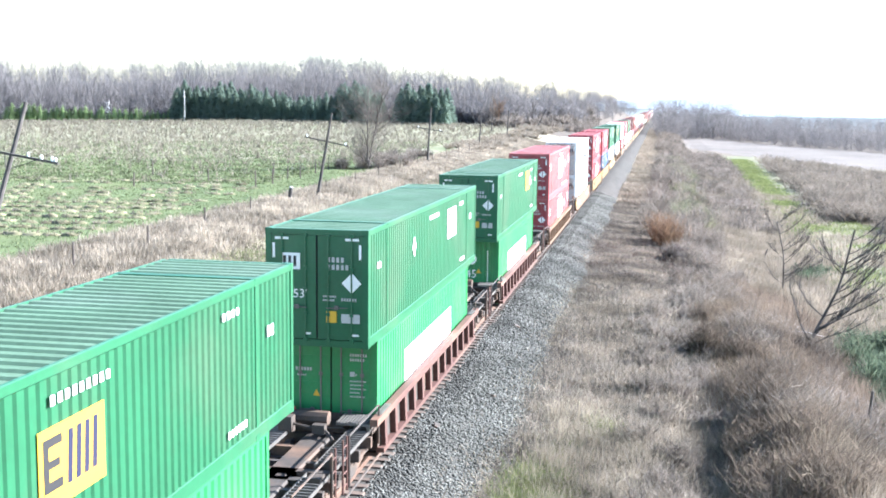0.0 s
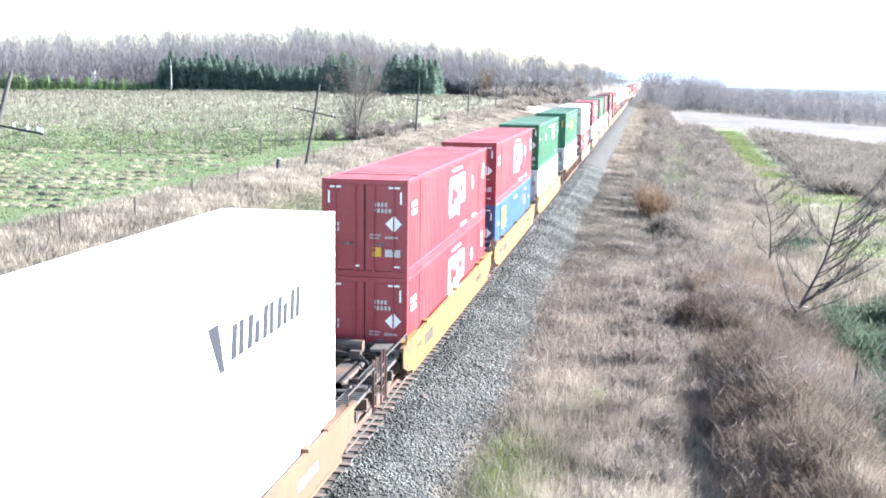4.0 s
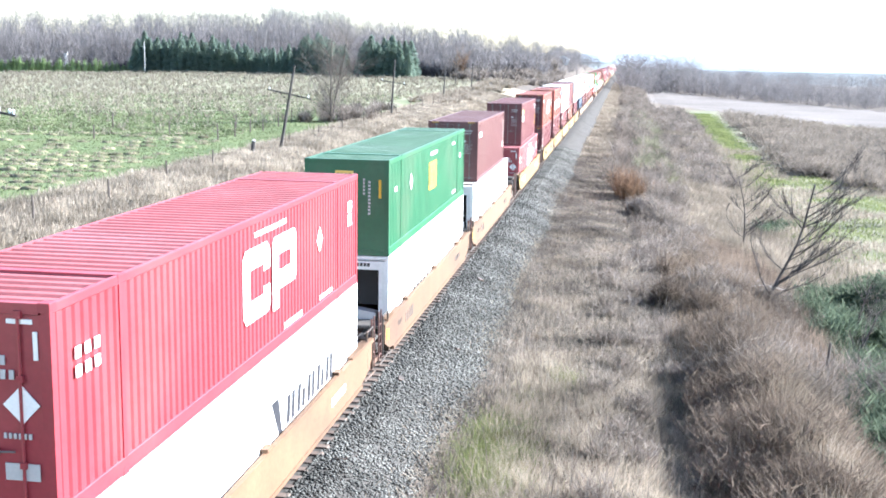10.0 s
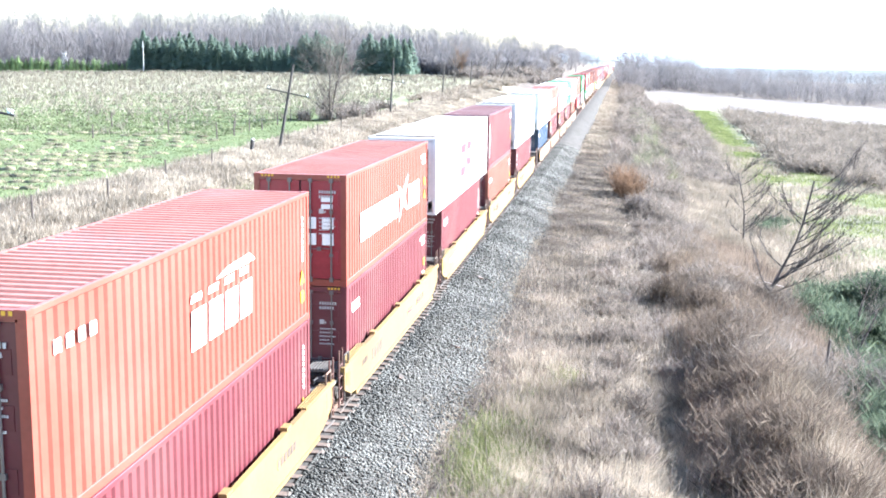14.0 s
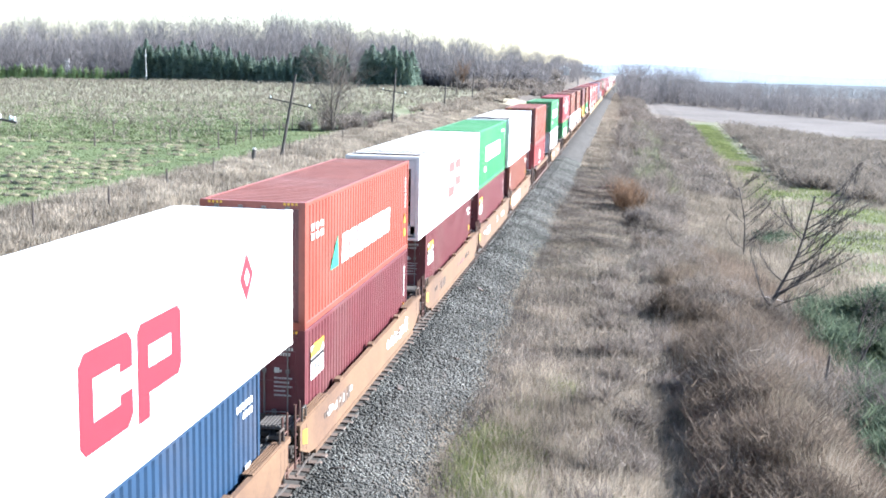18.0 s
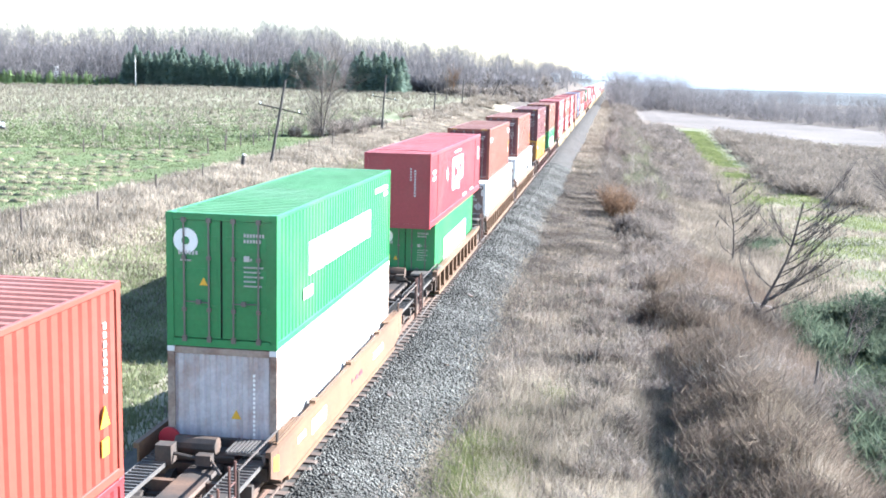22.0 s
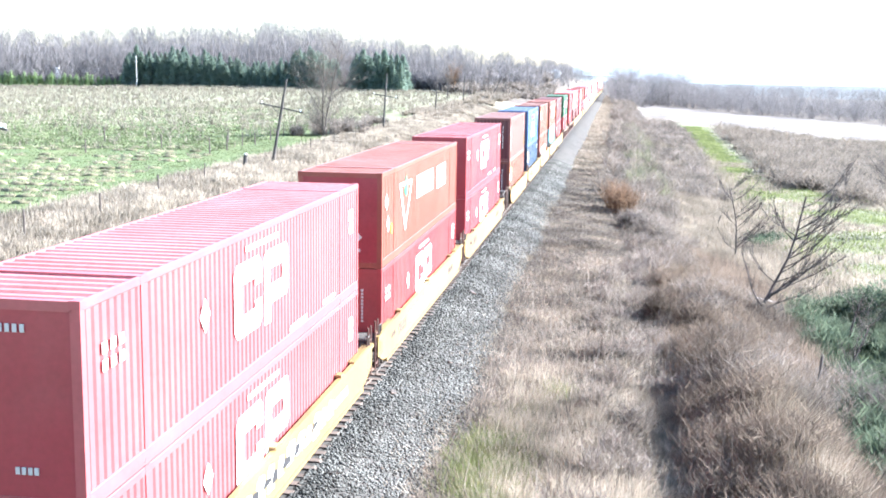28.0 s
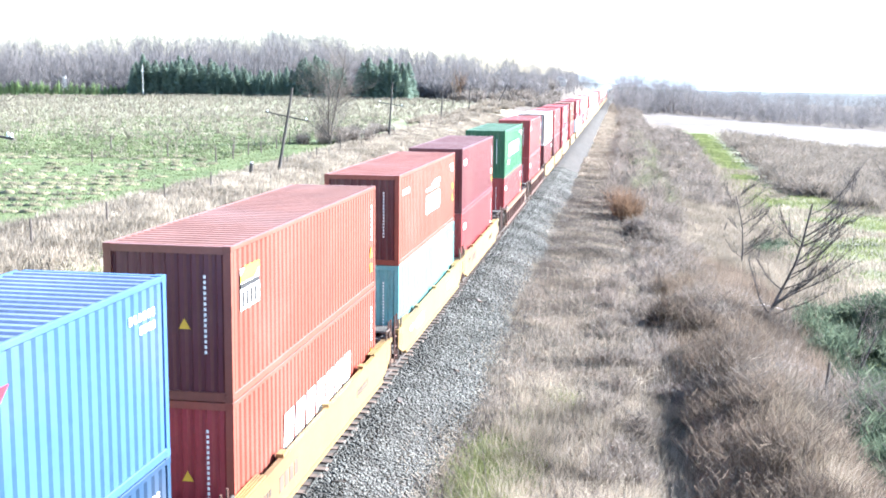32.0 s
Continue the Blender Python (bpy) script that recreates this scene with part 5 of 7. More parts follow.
def bracket(m, s0, s1, z0, z1, w, x, c=0.12):
    """An oblong outline, open in the middle of one side."""
    m.plate([(s0, z0 + c), (s0 + w, z0 + w), (s0 + w, z1 - w), (s0, z1 - c)], x - 0.012, x)
    m.plate([(s0, z0 + c), (s0 + c, z0), (s1 - c, z0), (s1, z0 + c), (s1 - w, z0 + w), (s0 + w, z0 + w)], x - 0.012, x)
    m.plate([(s0 + w, z1 - w), (s1 - w, z1 - w), (s1, z1 - c), (s1 - c, z1), (s0 + c, z1), (s0, z1 - c)], x - 0.012, x)
    h = (z1 - z0) * 0.1
    m.plate([(s1 - w, z0 + w), (s1, z0 + c), (s1, z0 + w + h), (s1 - w, z0 + w + h)], x - 0.012, x)
    m.plate([(s1 - w, z1 - w - h), (s1, z1 - w - h), (s1, z1 - c), (s1 - w, z1 - w)], x - 0.012, x)


def diamond(m, s, z, r, x):
    m.plate([(s - r * 0.8, z), (s, z - r), (s + r * 0.8, z), (s, z + r)], x - 0.012, x)


def emblem(ob, what, kind, colour):
    """Painted marks on the sunny side, as plain shapes."""
    L, W = SIZE[kind]
    x = W / 2 + 0.003
    key = (what, kind)

    def put(name, build, mat, label=""):
        part(name, shared((name, what, kind), build), mat, ob, label, kind="stuff" if "lettering" in name or "marking" in name or name == "logo_block" else "")

    if what in ("cp_door", "cp_front", "cp_red", "cp_faded"):
        a = {"cp_door": 7.05, "cp_front": 6.0}.get(what, 6.6)
        d = 0.17 if what in ("cp_red", "cp_faded") else 0.0
        mark = {"cp_red": MARK_RED, "cp_faded": MARK_SALMON}.get(what, MARK_WHITE)

        def build(m):
            bracket(m, a, a + 1.62, 0.92 - d, 2.32 - d, 0.4, x, 0.16)
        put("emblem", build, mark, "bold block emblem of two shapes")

        def build2(m):
            ring(m, a + 1.8, a + 3.42, 1.22 - d, 2.32 - d, 0.38, x)
            m.plate([(a + 1.8, 0.84 - d), (a + 2.2, 0.84 - d), (a + 2.2, 1.218 - d), (a + 1.926, 1.218 - d), (a + 1.8, 1.338 - d)], x - 0.012, x)
        put("emblem_ring", build2, mark)
        if what in ("cp_door", "cp_front"):
            put("small_lettering", lambda m: (word(m, a + 0.7, a + 2.8, 2.5, 2.6, 14, x, 0.0, 0.42), word(m, 15.1, 15.55, 2.0, 2.28, 2, x, 0.0, 0.3), word(m, 15.1, 15.55, 1.66, 1.94, 2, x, 0.0, 0.3), word(m, 9.6, 11.0, 0.3, 0.42, 8, x, 0.0, 0.4), word(m, 0.6, 1.4, 2.05, 2.2, 3, x), word(m, 0.6, 1.4, 1.8, 1.95, 3, x), word(m, 12.4, 13.6, 0.32, 0.42, 6, x)), MARK_WHITE)
            put("placard", lambda m: diamond(m, 12.4 if what == "cp_door" else 4.5, 1.75, 0.3, x), MARK_WHITE)
        else:
            put("placard", lambda m: (diamond(m, 13.2, 2.0, 0.46, x)), MARK_RED)
            put("placard_centre", lambda m: (diamond(m, 13.2, 2.0, 0.17, x + 0.004)), MARK_WHITE)
    elif what in ("emp_yellow", "emp_white", "emp_low", "emp_mid"):
        a = {"emp_low": 2.35, "emp_mid": 7.1}.get(what, 10.35)
        b = 1.2 if what == "emp_mid" else 1.5
        put("logo_panel", lambda m: m.plate([(a, b), (a + 1.55, b), (a + 1.55, b + 0.98), (a, b + 0.98)], x - 0.012, x), MARK_WHITE if what == "emp_white" else MARK_YELLOW)
        put("logo_block", lambda m: [m.plate([(a + p, b + 0.02 + q), (a + p + w, b + 0.02 + q), (a + p + w, b + 0.02 + q + h), (a + p, b + 0.02 + q + h)], x - 0.012, x + 0.004) for p, q, w, h in ((0.1, 0.2, 0.12, 0.64), (0.22, 0.2, 0.3, 0.12), (0.22, 0.47, 0.24, 0.1), (0.22, 0.73, 0.3, 0.11))], MARK_BLACK)
        put("logo_marking", lambda m: (word(m, a + 0.62, a + 1.42, b + 0.2, b + 0.85, 4, x + 0.004, 0.05, 0.45)), MARK_NAVY)
        put("small_lettering", lambda m: (word(m, 7.4, 8.9, 2.42, 2.54, 9, x), word(m, 12.6, 13.4, 2.42, 2.54, 4, x), word(m, 12.8, 13.7, 0.42, 0.54, 6, x), word(m, 14.7, 15.1, 1.75, 1.95, 2, x), word(m, 0.9, 1.3, 1.85, 2.0, 2, x)), MARK_WHITE)
        put("placard", lambda m: diamond(m, {"emp_white": 5.2, "emp_mid": 3.6}.get(what, 12.55), 1.88, 0.29, x), MARK_WHITE)
    elif what == "ever":
        s = (L - 12.19) / 2
        put("lettering", lambda m: (word(m, s + 2.55, s + 9.4, 1.2, 1.98, 9, x, 0.0, 0.16)), MARK_WHITE, "row of white block bars")
        put("small_lettering", lambda m: (word(m, s + 9.9, s + 11.4, 2.35, 2.5, 7, x), m.box(x - 0.012, x, s + 2.1, s + 2.9, 0.7, 0.95)), MARK_WHITE)
    elif what == "ever_panel":
        s = (L - 12.19) / 2
        put("name_panel", lambda m: m.plate([(s + 2.4, 1.02), (s + 9.5, 1.02), (s + 9.5, 1.95), (s + 2.4, 1.95)], x - 0.012, x), MARK_WHITE, "long white name panel")
    elif what == "hamburg":
        put("lettering", lambda m: (word(m, 1.6, 6.9, 0.92, 1.7, 7, x), word(m, 8.6, 10.7, 0.92, 1.7, 3, x), m.plate([(7.0, 0.7), (7.5, 1.2), (8.4, 0.9), (7.9, 1.4), (8.5, 2.1), (7.6, 1.6), (6.8, 1.9), (7.3, 1.3)], x - 0.012, x)), MARK_WHITE, "white lettering bars with a bird emblem")
    elif what == "msc":
        put("block_lettering", lambda m: (word(m, 5.1, 8.3, 1.05, 1.72, 4, x, 0.04, 0.2), word(m, 5.1, 8.3, 1.86, 1.98, 4, x, 0.04, 0.1), m.plate([(6.3, 2.04), (8.4, 2.04), (8.1, 2.2), (6.9, 2.16)], x - 0.012, x)), MARK_WHITE, "white block emblem with a swoosh")
        put("small_lettering", lambda m: word(m, 0.6, 1.9, 2.2, 2.38, 4, x), MARK_WHITE)
    elif what == "hyundai":
        put("lettering", lambda m: word(m, 3.3, 9.3, 1.0, 1.72, 7, x, 0.12), MARK_WHITE, "white slanted lettering bars")
        put("emblem", lambda m: m.plate([(2.2, 1.0), (3.0, 1.0), (2.9, 1.75)], x - 0.012, x), MARK_GREEN)
        put("small_lettering", lambda m: (word(m, 0.5, 1.7, 2.2, 2.34, 3, x), word(m, 0.5, 1.7, 1.98, 2.12, 3, x)), MARK_WHITE)
    elif what == "hyundai_low":
        put("lettering", lambda m: word(m, 3.1, 9.2, 0.95, 1.72, 7, x, 0.12), MARK_WHITE, "white slanted lettering bars")
    elif what == "leaf":
        def build(m):
            m.plate([(2.8, 2.32), (2.95, 2.32), (3.95, 0.8), (3.83, 0.64)], x - 0.012, x)
            m.plate([(3.83, 0.64), (3.98, 0.8), (5.05, 2.24), (4.9, 2.26)], x - 0.012, x)
            m.plate([(2.8, 2.2), (5.05, 2.16), (5.05, 2.28), (2.8, 2.32)], x - 0.012, x)
            word(m, 6.0, 9.7, 1.5, 2.28, 8, x)
            word(m, 10.6, 12.9, 1.4, 2.26, 4, x)
        put("lettering", build, MARK_WHITE, "white triangle outline and lettering bars")
        put("placard", lambda m: (diamond(m, 0.7, 1.95, 0.26, x), diamond(m, 0.95, 1.25, 0.26, x)), MARK_WHITE)
        put("side_sticker", lambda m: m.plate([(1.4, 0.9), (1.62, 0.9), (1.62, 1.2), (1.4, 1.2)], x - 0.012, x), MARK_YELLOW)
        put("emblem", lambda m: m.plate([(3.7, 1.95), (3.95, 1.8), (4.2, 1.95), (4.1, 2.3), (3.95, 2.5), (3.8, 2.3)], x - 0.012, x + 0.006), MARK_GREEN)
    elif what == "vitran":
        put("lettering", lambda m: (m.plate([(8.7, 1.85), (9.15, 1.85), (9.4, 1.0), (9.2, 1.0)][::-1], x - 0.012, x), letters(m, 9.7, 13.7, 1.1, 1.7, 5, x)), MARK_SLATE, "navy lettering bars")
    elif what == "clarke":
        put("lettering", lambda m: (ring(m, 2.5, 3.5, 1.1, 2.05, 0.2, x), letters(m, 3.7, 7.5, 1.1, 1.65, 5, x)), MARK_SLATE, "large navy lettering bars")
    elif what == "yanke":
        put("lettering", lambda m: (letters(m, 5.1, 11.4, 1.42, 2.42, 5, x)), MARK_SLATE, "large slate-blue lettering bars")
        put("small_lettering", lambda m: (word(m, 1.4, 3.4, 2.08, 2.36, 7, x, 0.03, 0.15), m.plate([(14.2, 1.2), (14.7, 1.2), (14.9, 2.2), (14.5, 2.45)], x - 0.012, x)), MARK_SLATE)
    elif what == "apl":
        put("emblem", lambda m: (m.plate([(4.4, 2.14), (7.3, 2.14), (7.6, 2.4), (4.7, 2.4)], x - 0.012, x)), MARK_RED, "red wing emblem")
        put("lettering", lambda m: (m.plate([(4.3, 0.6), (5.2, 0.6), (5.6, 1.75), (5.0, 1.75)], x - 0.012, x), ring(m, 5.5, 6.4, 0.9, 1.75, 0.25, x), m.plate([(6.6, 0.6), (7.5, 0.6), (7.5, 0.85), (6.9, 0.85), (6.9, 1.7), (6.6, 1.7)], x - 0.012, x)), MARK_WHITE, "white block bars")
    elif what == "label":
        put("logo_panel", lambda m: m.plate([(0.5, 1.62), (1.6, 1.62), (1.6, 2.4), (0.5, 2.4)], x - 0.012, x), MARK_WHITE, "black, white and yellow logo panel")
        put("logo_band", lambda m: m.plate([(0.5, 2.02), (1.6, 2.02), (1.6, 2.12), (0.5, 2.12)], x - 0.012, x + 0.003), MARK_BLACK)
        put("logo_block", lambda m: m.plate([(0.5, 2.14), (1.3, 2.14), (1.6, 2.3), (1.6, 2.42), (0.75, 2.42), (0.5, 2.28)], x - 0.012, x + 0.004), MARK_YELLOW)
        put("logo_marking", lambda m: (word(m, 0.58, 1.52, 1.68, 1.96, 4, x + 0.004, 0.0, 0.4)), MARK_BLACK)
    elif what == "upright":
        put("lettering", lambda m: [m.box(x - 0.012, x, 0.36 + e, 0.46 + e, z + e, z + 0.22) for z in (0.62, 0.92, 1.22, 1.52, 1.82, 2.12) for e in (0, 0.16)], MARK_WHITE, "upright column of white bars")
    elif what == "small":
        put("small_lettering", lambda m: (word(m, 0.6, 1.5, 2.1, 2.35, 3, x), m.box(x - 0.012, x, 11.3, 11.6, 0.9, 1.2)), MARK_WHITE)
    elif what == "bean":
        put("lettering", lambda m: word(m, 4.2, 7.4, 0.8, 1.15, 5, x, 0.03, 0.5), MARK_BLACK, "small dark lettering bars")
    elif what == "round":
        put("emblem", lambda m: m.plate([(6.0 + 0.5 * math.cos(t * 0.785), 1.75 + 0.42 * math.sin(t * 0.785)) for t in range(8)], x - 0.012, x), MARK_WHITE, "small round white emblem")
        put("small_lettering", lambda m: word(m, 5.2, 7.2, 1.0, 1.15, 6, x), MARK_WHITE)


def dashes(m, x0, x1, z, h, w=0.042, gap=0.026):
    """A line of small bars in place of small lettering on an end wall."""
    while x0 + w <= x1:
        m.box(x0, x0 + w, -0.012, 0.006, z, z + h)
        x0 += w + gap


def near_end(ob, end, kind, colour, number):
    """The end wall towards the camera: doors, a plain or ridged wall, or a cooling unit."""
    L, W = SIZE[kind]
    w = W / 2 - 0.14
    # ends facing the camera get darker paints than the sides, shade in the colour
    shaded_end = {"faded_crimson": "crimson", "orange": "shaded_red" if number in (15, 32, 36) else "maroon", "rust_orange": "maroon", "faded_rust": "maroon", "sky_blue": "blue", "yellow": "shaded_orange"}
    mat = PAINT[shaded_end.get(colour, colour)] if colour != "white" else SHADED_WHITE if end == "front" and kind == "iso40" else PAINT["white"] if end == "front" else BROWN_GRIME if number == 27 else GRIMY if number in (8, 11) else DIRTY_WHITE
    dom = kind in ("dom53", "van53")
    if end.startswith("door"):
        for side in (-1, 1):
            def build(m, side=side):
                a, b = (0.012, w) if side > 0 else (-w, -0.012)
                m.box(a, b, 0.02, 0.07, 0.2, H - 0.16)
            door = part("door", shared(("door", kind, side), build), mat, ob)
            for z in ((0.75, 1.55, 2.25) if not dom else ()):
                part("door_rib", shared(("door_rib", kind, side), lambda m, side=side: m.box(min(side * 0.1, side * (w - 0.09)), max(side * 0.1, side * (w - 0.09)), 0.008, 0.02, -0.16, 0.16)), mat, door, at=(0, 0, z))

            def seal(m, side=side):
                a, b = (0.012, w) if side > 0 else (-w, -0.012)
                m.box(a, a + 0.01, 0.012, 0.03, 0.2, H - 0.16)
                m.box(b - 0.01, b, 0.012, 0.03, 0.2, H - 0.16)
            part("door_seal", shared(("door_seal", kind, side), seal), RUBBER, door)
            for off in (0.27, 0.82):
                rod = part("locking_rod", shared(("locking_rod",), lambda m: (m.rod((0, 0, 0.14), (0, 0, H - 0.1), 0.022), m.box(-0.05, 0.05, -0.02, 0.04, 0.12, 0.24), m.box(-0.05, 0.05, -0.02, 0.04, H - 0.2, H - 0.1), m.box(-0.045, 0.045, -0.02, 0.03, 0.78, 0.86), m.box(-0.045, 0.045, -0.02, 0.03, 1.9, 1.98))),
                           STEEL_ROD if not dom else mat, door, "grey locking rod", (side * off * w / 1.08, -0.02, 0))
            part("door_handle", shared(("door_handle", side), lambda m, side=side: (m.rod((side * 0.25, -0.045, 0.98), (side * 0.78, -0.045, 1.0), 0.014), m.box(side * 0.5 - 0.05, side * 0.5 + 0.05, -0.05, 0.0, 0.94, 1.04))), STEEL_ROD, door)
        rows = ((0.27, 0.5, 2.1, 0.12), (0.27, 0.58, 1.92, 0.12), (0.16, 0.34, 1.24, 0.045), (0.16, 0.3, 1.15, 0.045), (0.62, 0.4, 1.16, 0.07)) if dom else ((0.5, 0.5, 2.42, 0.07), (0.5, 0.4, 2.3, 0.07), (0.5, 0.2, 1.92, 0.05), (0.5, 0.42, 1.76, 0.035), (0.5, 0.36, 1.66, 0.035), (0.5, 0.42, 1.56, 0.035), (0.5, 0.28, 1.46, 0.035), (0.5, 0.4, 1.36, 0.035))
        part("code_marking", shared(("code_marking", kind), lambda m: [dashes(m, a, a + q, z, hh, hh * 0.55, hh * 0.4) for a, q, z, hh in rows]), MARK_GREY, ob, "column of small pale bars", kind="stuff")
        if dom:
            part("corner_sticker", shared(("corner_sticker", kind), lambda m: [m.box(a, b, 0.0, 0.014, c, d) for a, b, c, d in ((-w + 0.1, -w + 0.44, H - 0.27, H - 0.21), (w - 0.44, w - 0.1, H - 0.27, H - 0.21), (w - 0.1, w - 0.04, H - 0.72, H - 0.36), (-w + 0.04, -w + 0.1, H - 0.72, H - 0.36), (-w + 0.1, -w + 0.26, 0.3, 0.35), (w - 0.26, w - 0.1, 0.3, 0.35), (-0.3, -0.16, 0.3, 0.35))]), MARK_WHITE, ob)
            part("placard", shared(("placard_end", "d"), lambda m: m.prism([(0.63, 1.6), (0.88, 1.35), (1.12, 1.6), (0.88, 1.85)], -0.012, 0.006)), MARK_GREY if colour == "white" else MARK_WHITE, ob)
            part("inspection_plate", shared(("inspection_plate",), lambda m: m.box(0.62, 1.08, -0.008, 0.006, 0.62, 0.84)), MARK_GREY, ob)
            if colour != "white":
                part("size_marking", shared(("size_marking",), lambda m: (dashes(m, -1.02, -0.74, 1.5, 0.11, 0.055, 0.04), dashes(m, -1.02, -0.7, 1.34, 0.11, 0.055, 0.04))), MARK_GREY, ob, kind="stuff")
                part("yellow_sticker", shared(("yellow_sticker",), lambda m: m.box(0.24, 0.5, -0.008, 0.006, 0.62, 0.9)), MARK_YELLOW, ob)
        else:
            part("owner_marking", shared(("owner_marking",), lambda m: (dashes(m, -0.94, -0.5, 2.0, 0.085, 0.045, 0.03), dashes(m, -0.9, -0.62, 1.86, 0.04, 0.03, 0.02), m.box(0.5, 0.62, -0.008, 0.006, 1.9, 2.02))), MARK_GREY, ob)
        if kind == "van53" and number in (4, 10, 28):
            part("door_lettering", shared(("door_lettering", kind), lambda m: [m.box(c + i * 0.115, c + i * 0.115 + 0.08, -0.01, 0.008, 2.12, 2.34) for c in (-1.0, 0.32) for i in range(6)]), MARK_NAVY, ob, "navy lettering bars", kind="stuff")
        if not dom and number % 3 != 1:
            part("hazard_stripe", shared(("hazard_stripe", kind), lambda m: [m.box(c + i * 0.09, c + i * 0.09 + 0.05, -0.006, 0.002, H - 0.075, H - 0.02) for c in (-1.02, 0.72) for i in range(4)]), MARK_YELLOW, ob, kind="stuff")
        if not dom and number in (12, 22, 25, 26, 28):
            part("door_emblem", shared(("door_emblem", number), lambda m: m.rod((-0.78, -0.01, 2.3), (-0.78, 0.012, 2.3), 0.27, 20) if number in (22, 25, 26) else m.box(-0.98, -0.66, -0.01, 0.012, 2.02, 2.4)), MARK_WHITE if number != 28 else MARK_RED, ob)
            if number in (25, 26):
                part("emblem_centre", shared(("emblem_centre",), lambda m: m.rod((-0.78, -0.016, 2.3), (-0.78, 0.0, 2.3), 0.09, 12)), mat, ob)
            elif number != 22:
                part("door_placard", shared(("door_placard", number), lambda m: m.box(-0.55, -0.24, -0.01, 0.012, 2.02, 2.38)), MARK_WHITE, ob)
        if number == 15 and colour == "orange":
            for a, z in ((0.12, 1.5), (0.58, 1.5), (0.12, 1.08), (0.58, 1.08), (0.56, 2.02), (0.56, 2.2)):
                part("notice", shared(("notice", z > 2), lambda m, z=z: m.box(0, 0.3, -0.008, 0.006, 0, 0.12 if z > 2 else 0.3)), MARK_WHITE, ob, at=(a, 0, z))
        if end == "door_53":
            part("size_number", text_mesh("53'", 0.3), MARK_WHITE, ob, "white size number 53", (-0.42, -0.008, 1.3)).rotation_euler = (0, 0, -math.pi / 2)
            part("logo_panel", shared(("logo_panel", "end"), lambda m: m.box(-0.9, -0.42, -0.008, 0.008, 1.9, 2.3)), MARK_WHITE if number % 2 else MARK_CREAM, ob)
            part("logo_marking", shared(("logo_marking", "end"), lambda m: [m.box(-0.84 + i * 0.13, -0.77 + i * 0.13, -0.014, 0.0, 1.97, 2.23) for i in range(3)]), MARK_BLACK, ob)
        if end == "door_yellow" or (not dom and number % 2 == 0):
            part("warning_sticker", shared(("warning_sticker", end == "door_yellow"), lambda m: m.box(-0.9, -0.62, -0.008, 0.006, 1.25, 1.55) if end != "door_yellow" else m.box(-0.7, -0.1, -0.008, 0.006, 1.5, 2.05)), MARK_YELLOW, ob)
        if not dom:
            part("warning_triangle", shared(("warning_triangle",), lambda m: m.prism([(-0.48, 1.35), (-0.3, 1.35), (-0.39, 1.52)], -0.008, 0.006)), MARK_YELLOW, ob)
    elif end.startswith("reefer"):
        part("end_frame", shared(("end_frame", "reefer"), lambda m: (m.box(-w, w, 0.0, 0.1, H - 0.42, H - 0.12), m.box(-w, -w + 0.24, 0.0, 0.1, 0.2, H - 0.42), m.box(w - 0.16, w, 0.0, 0.1, 0.2, H - 0.42), m.box(-w, w, 0.0, 0.1, 0.12, 0.5))), PAINT["white"], ob)
        unit = part("cooling_unit", shared(("cooling_unit",), lambda m: (m.prism([(-0.85, 0.62), (0.88, 0.62), (0.88, 1.12), (0.3, 1.22), (-0.5, 1.36), (-0.85, 1.36)], 0.1, 0.5), m.box(-0.9, 0.92, 0.16, 0.5, 0.5, 0.6), m.box(-0.8, -0.5, 0.3, 0.42, 1.36, 1.9))), REEFER_GREY, ob, "grey cooling machinery cover")
        # a solid black plate stands in for the dark inside of the opening
        part("fan_opening", shared(("fan_opening",), lambda m: m.box(-0.85, 0.92, 0.42, 0.5, 1.32, H - 0.44)), RUBBER, unit, "black plate for the shade in the fan opening")
        part("control_box", shared(("control_box",), lambda m: m.box(0.35, 0.72, 0.06, 0.12, 0.68, 0.9)), RUBBER, unit)
        part("name_marking", shared(("name_marking",), lambda m: [m.box(-0.35 + i * 0.11, -0.27 + i * 0.11, -0.01, 0.004, H - 0.32, H - 0.22) for i in range(10)]), MARK_BLACK, ob)
        # dark plates on the wall paint the shade of open frame bays
        part("side_vent", shared(("side_vent",), lambda m: [m.box(W / 2 - 0.012, W / 2 + 0.002, 0.14, 0.40, z, z + 0.66) for z in (0.42, 1.2, 1.98)]), STEEL_DARK, ob, "dark plates for the shade in the frame's side openings", kind="stuff")
        for yy in (0.42, 0.7, 0.95, 1.7, 2.3, 3.2):
            part("roof_seam", shared(("roof_seam", kind), lambda m: m.box(-1.2, 1.2, -0.025, 0.025, H - 0.006, H + 0.016)), STEEL_DARK, ob, at=(0, yy, 0))
    else:
        if dom:
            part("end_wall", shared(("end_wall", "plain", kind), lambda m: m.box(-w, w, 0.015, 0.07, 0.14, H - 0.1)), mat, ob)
            level = number in (31, 32) and colour in ("faded_crimson", "orange")
            part("placard", shared(("placard_end", "f", number == 32 and level), lambda m: m.prism([(-0.75, 1.95), (-0.55, 1.73), (-0.35, 1.95), (-0.55, 2.17)] if number != 32 or not level else [(0.25, 0.95), (0.47, 0.73), (0.69, 0.95), (0.47, 1.17)], 0.0, 0.02)), MARK_WHITE if number != 32 else MARK_GREY, ob)
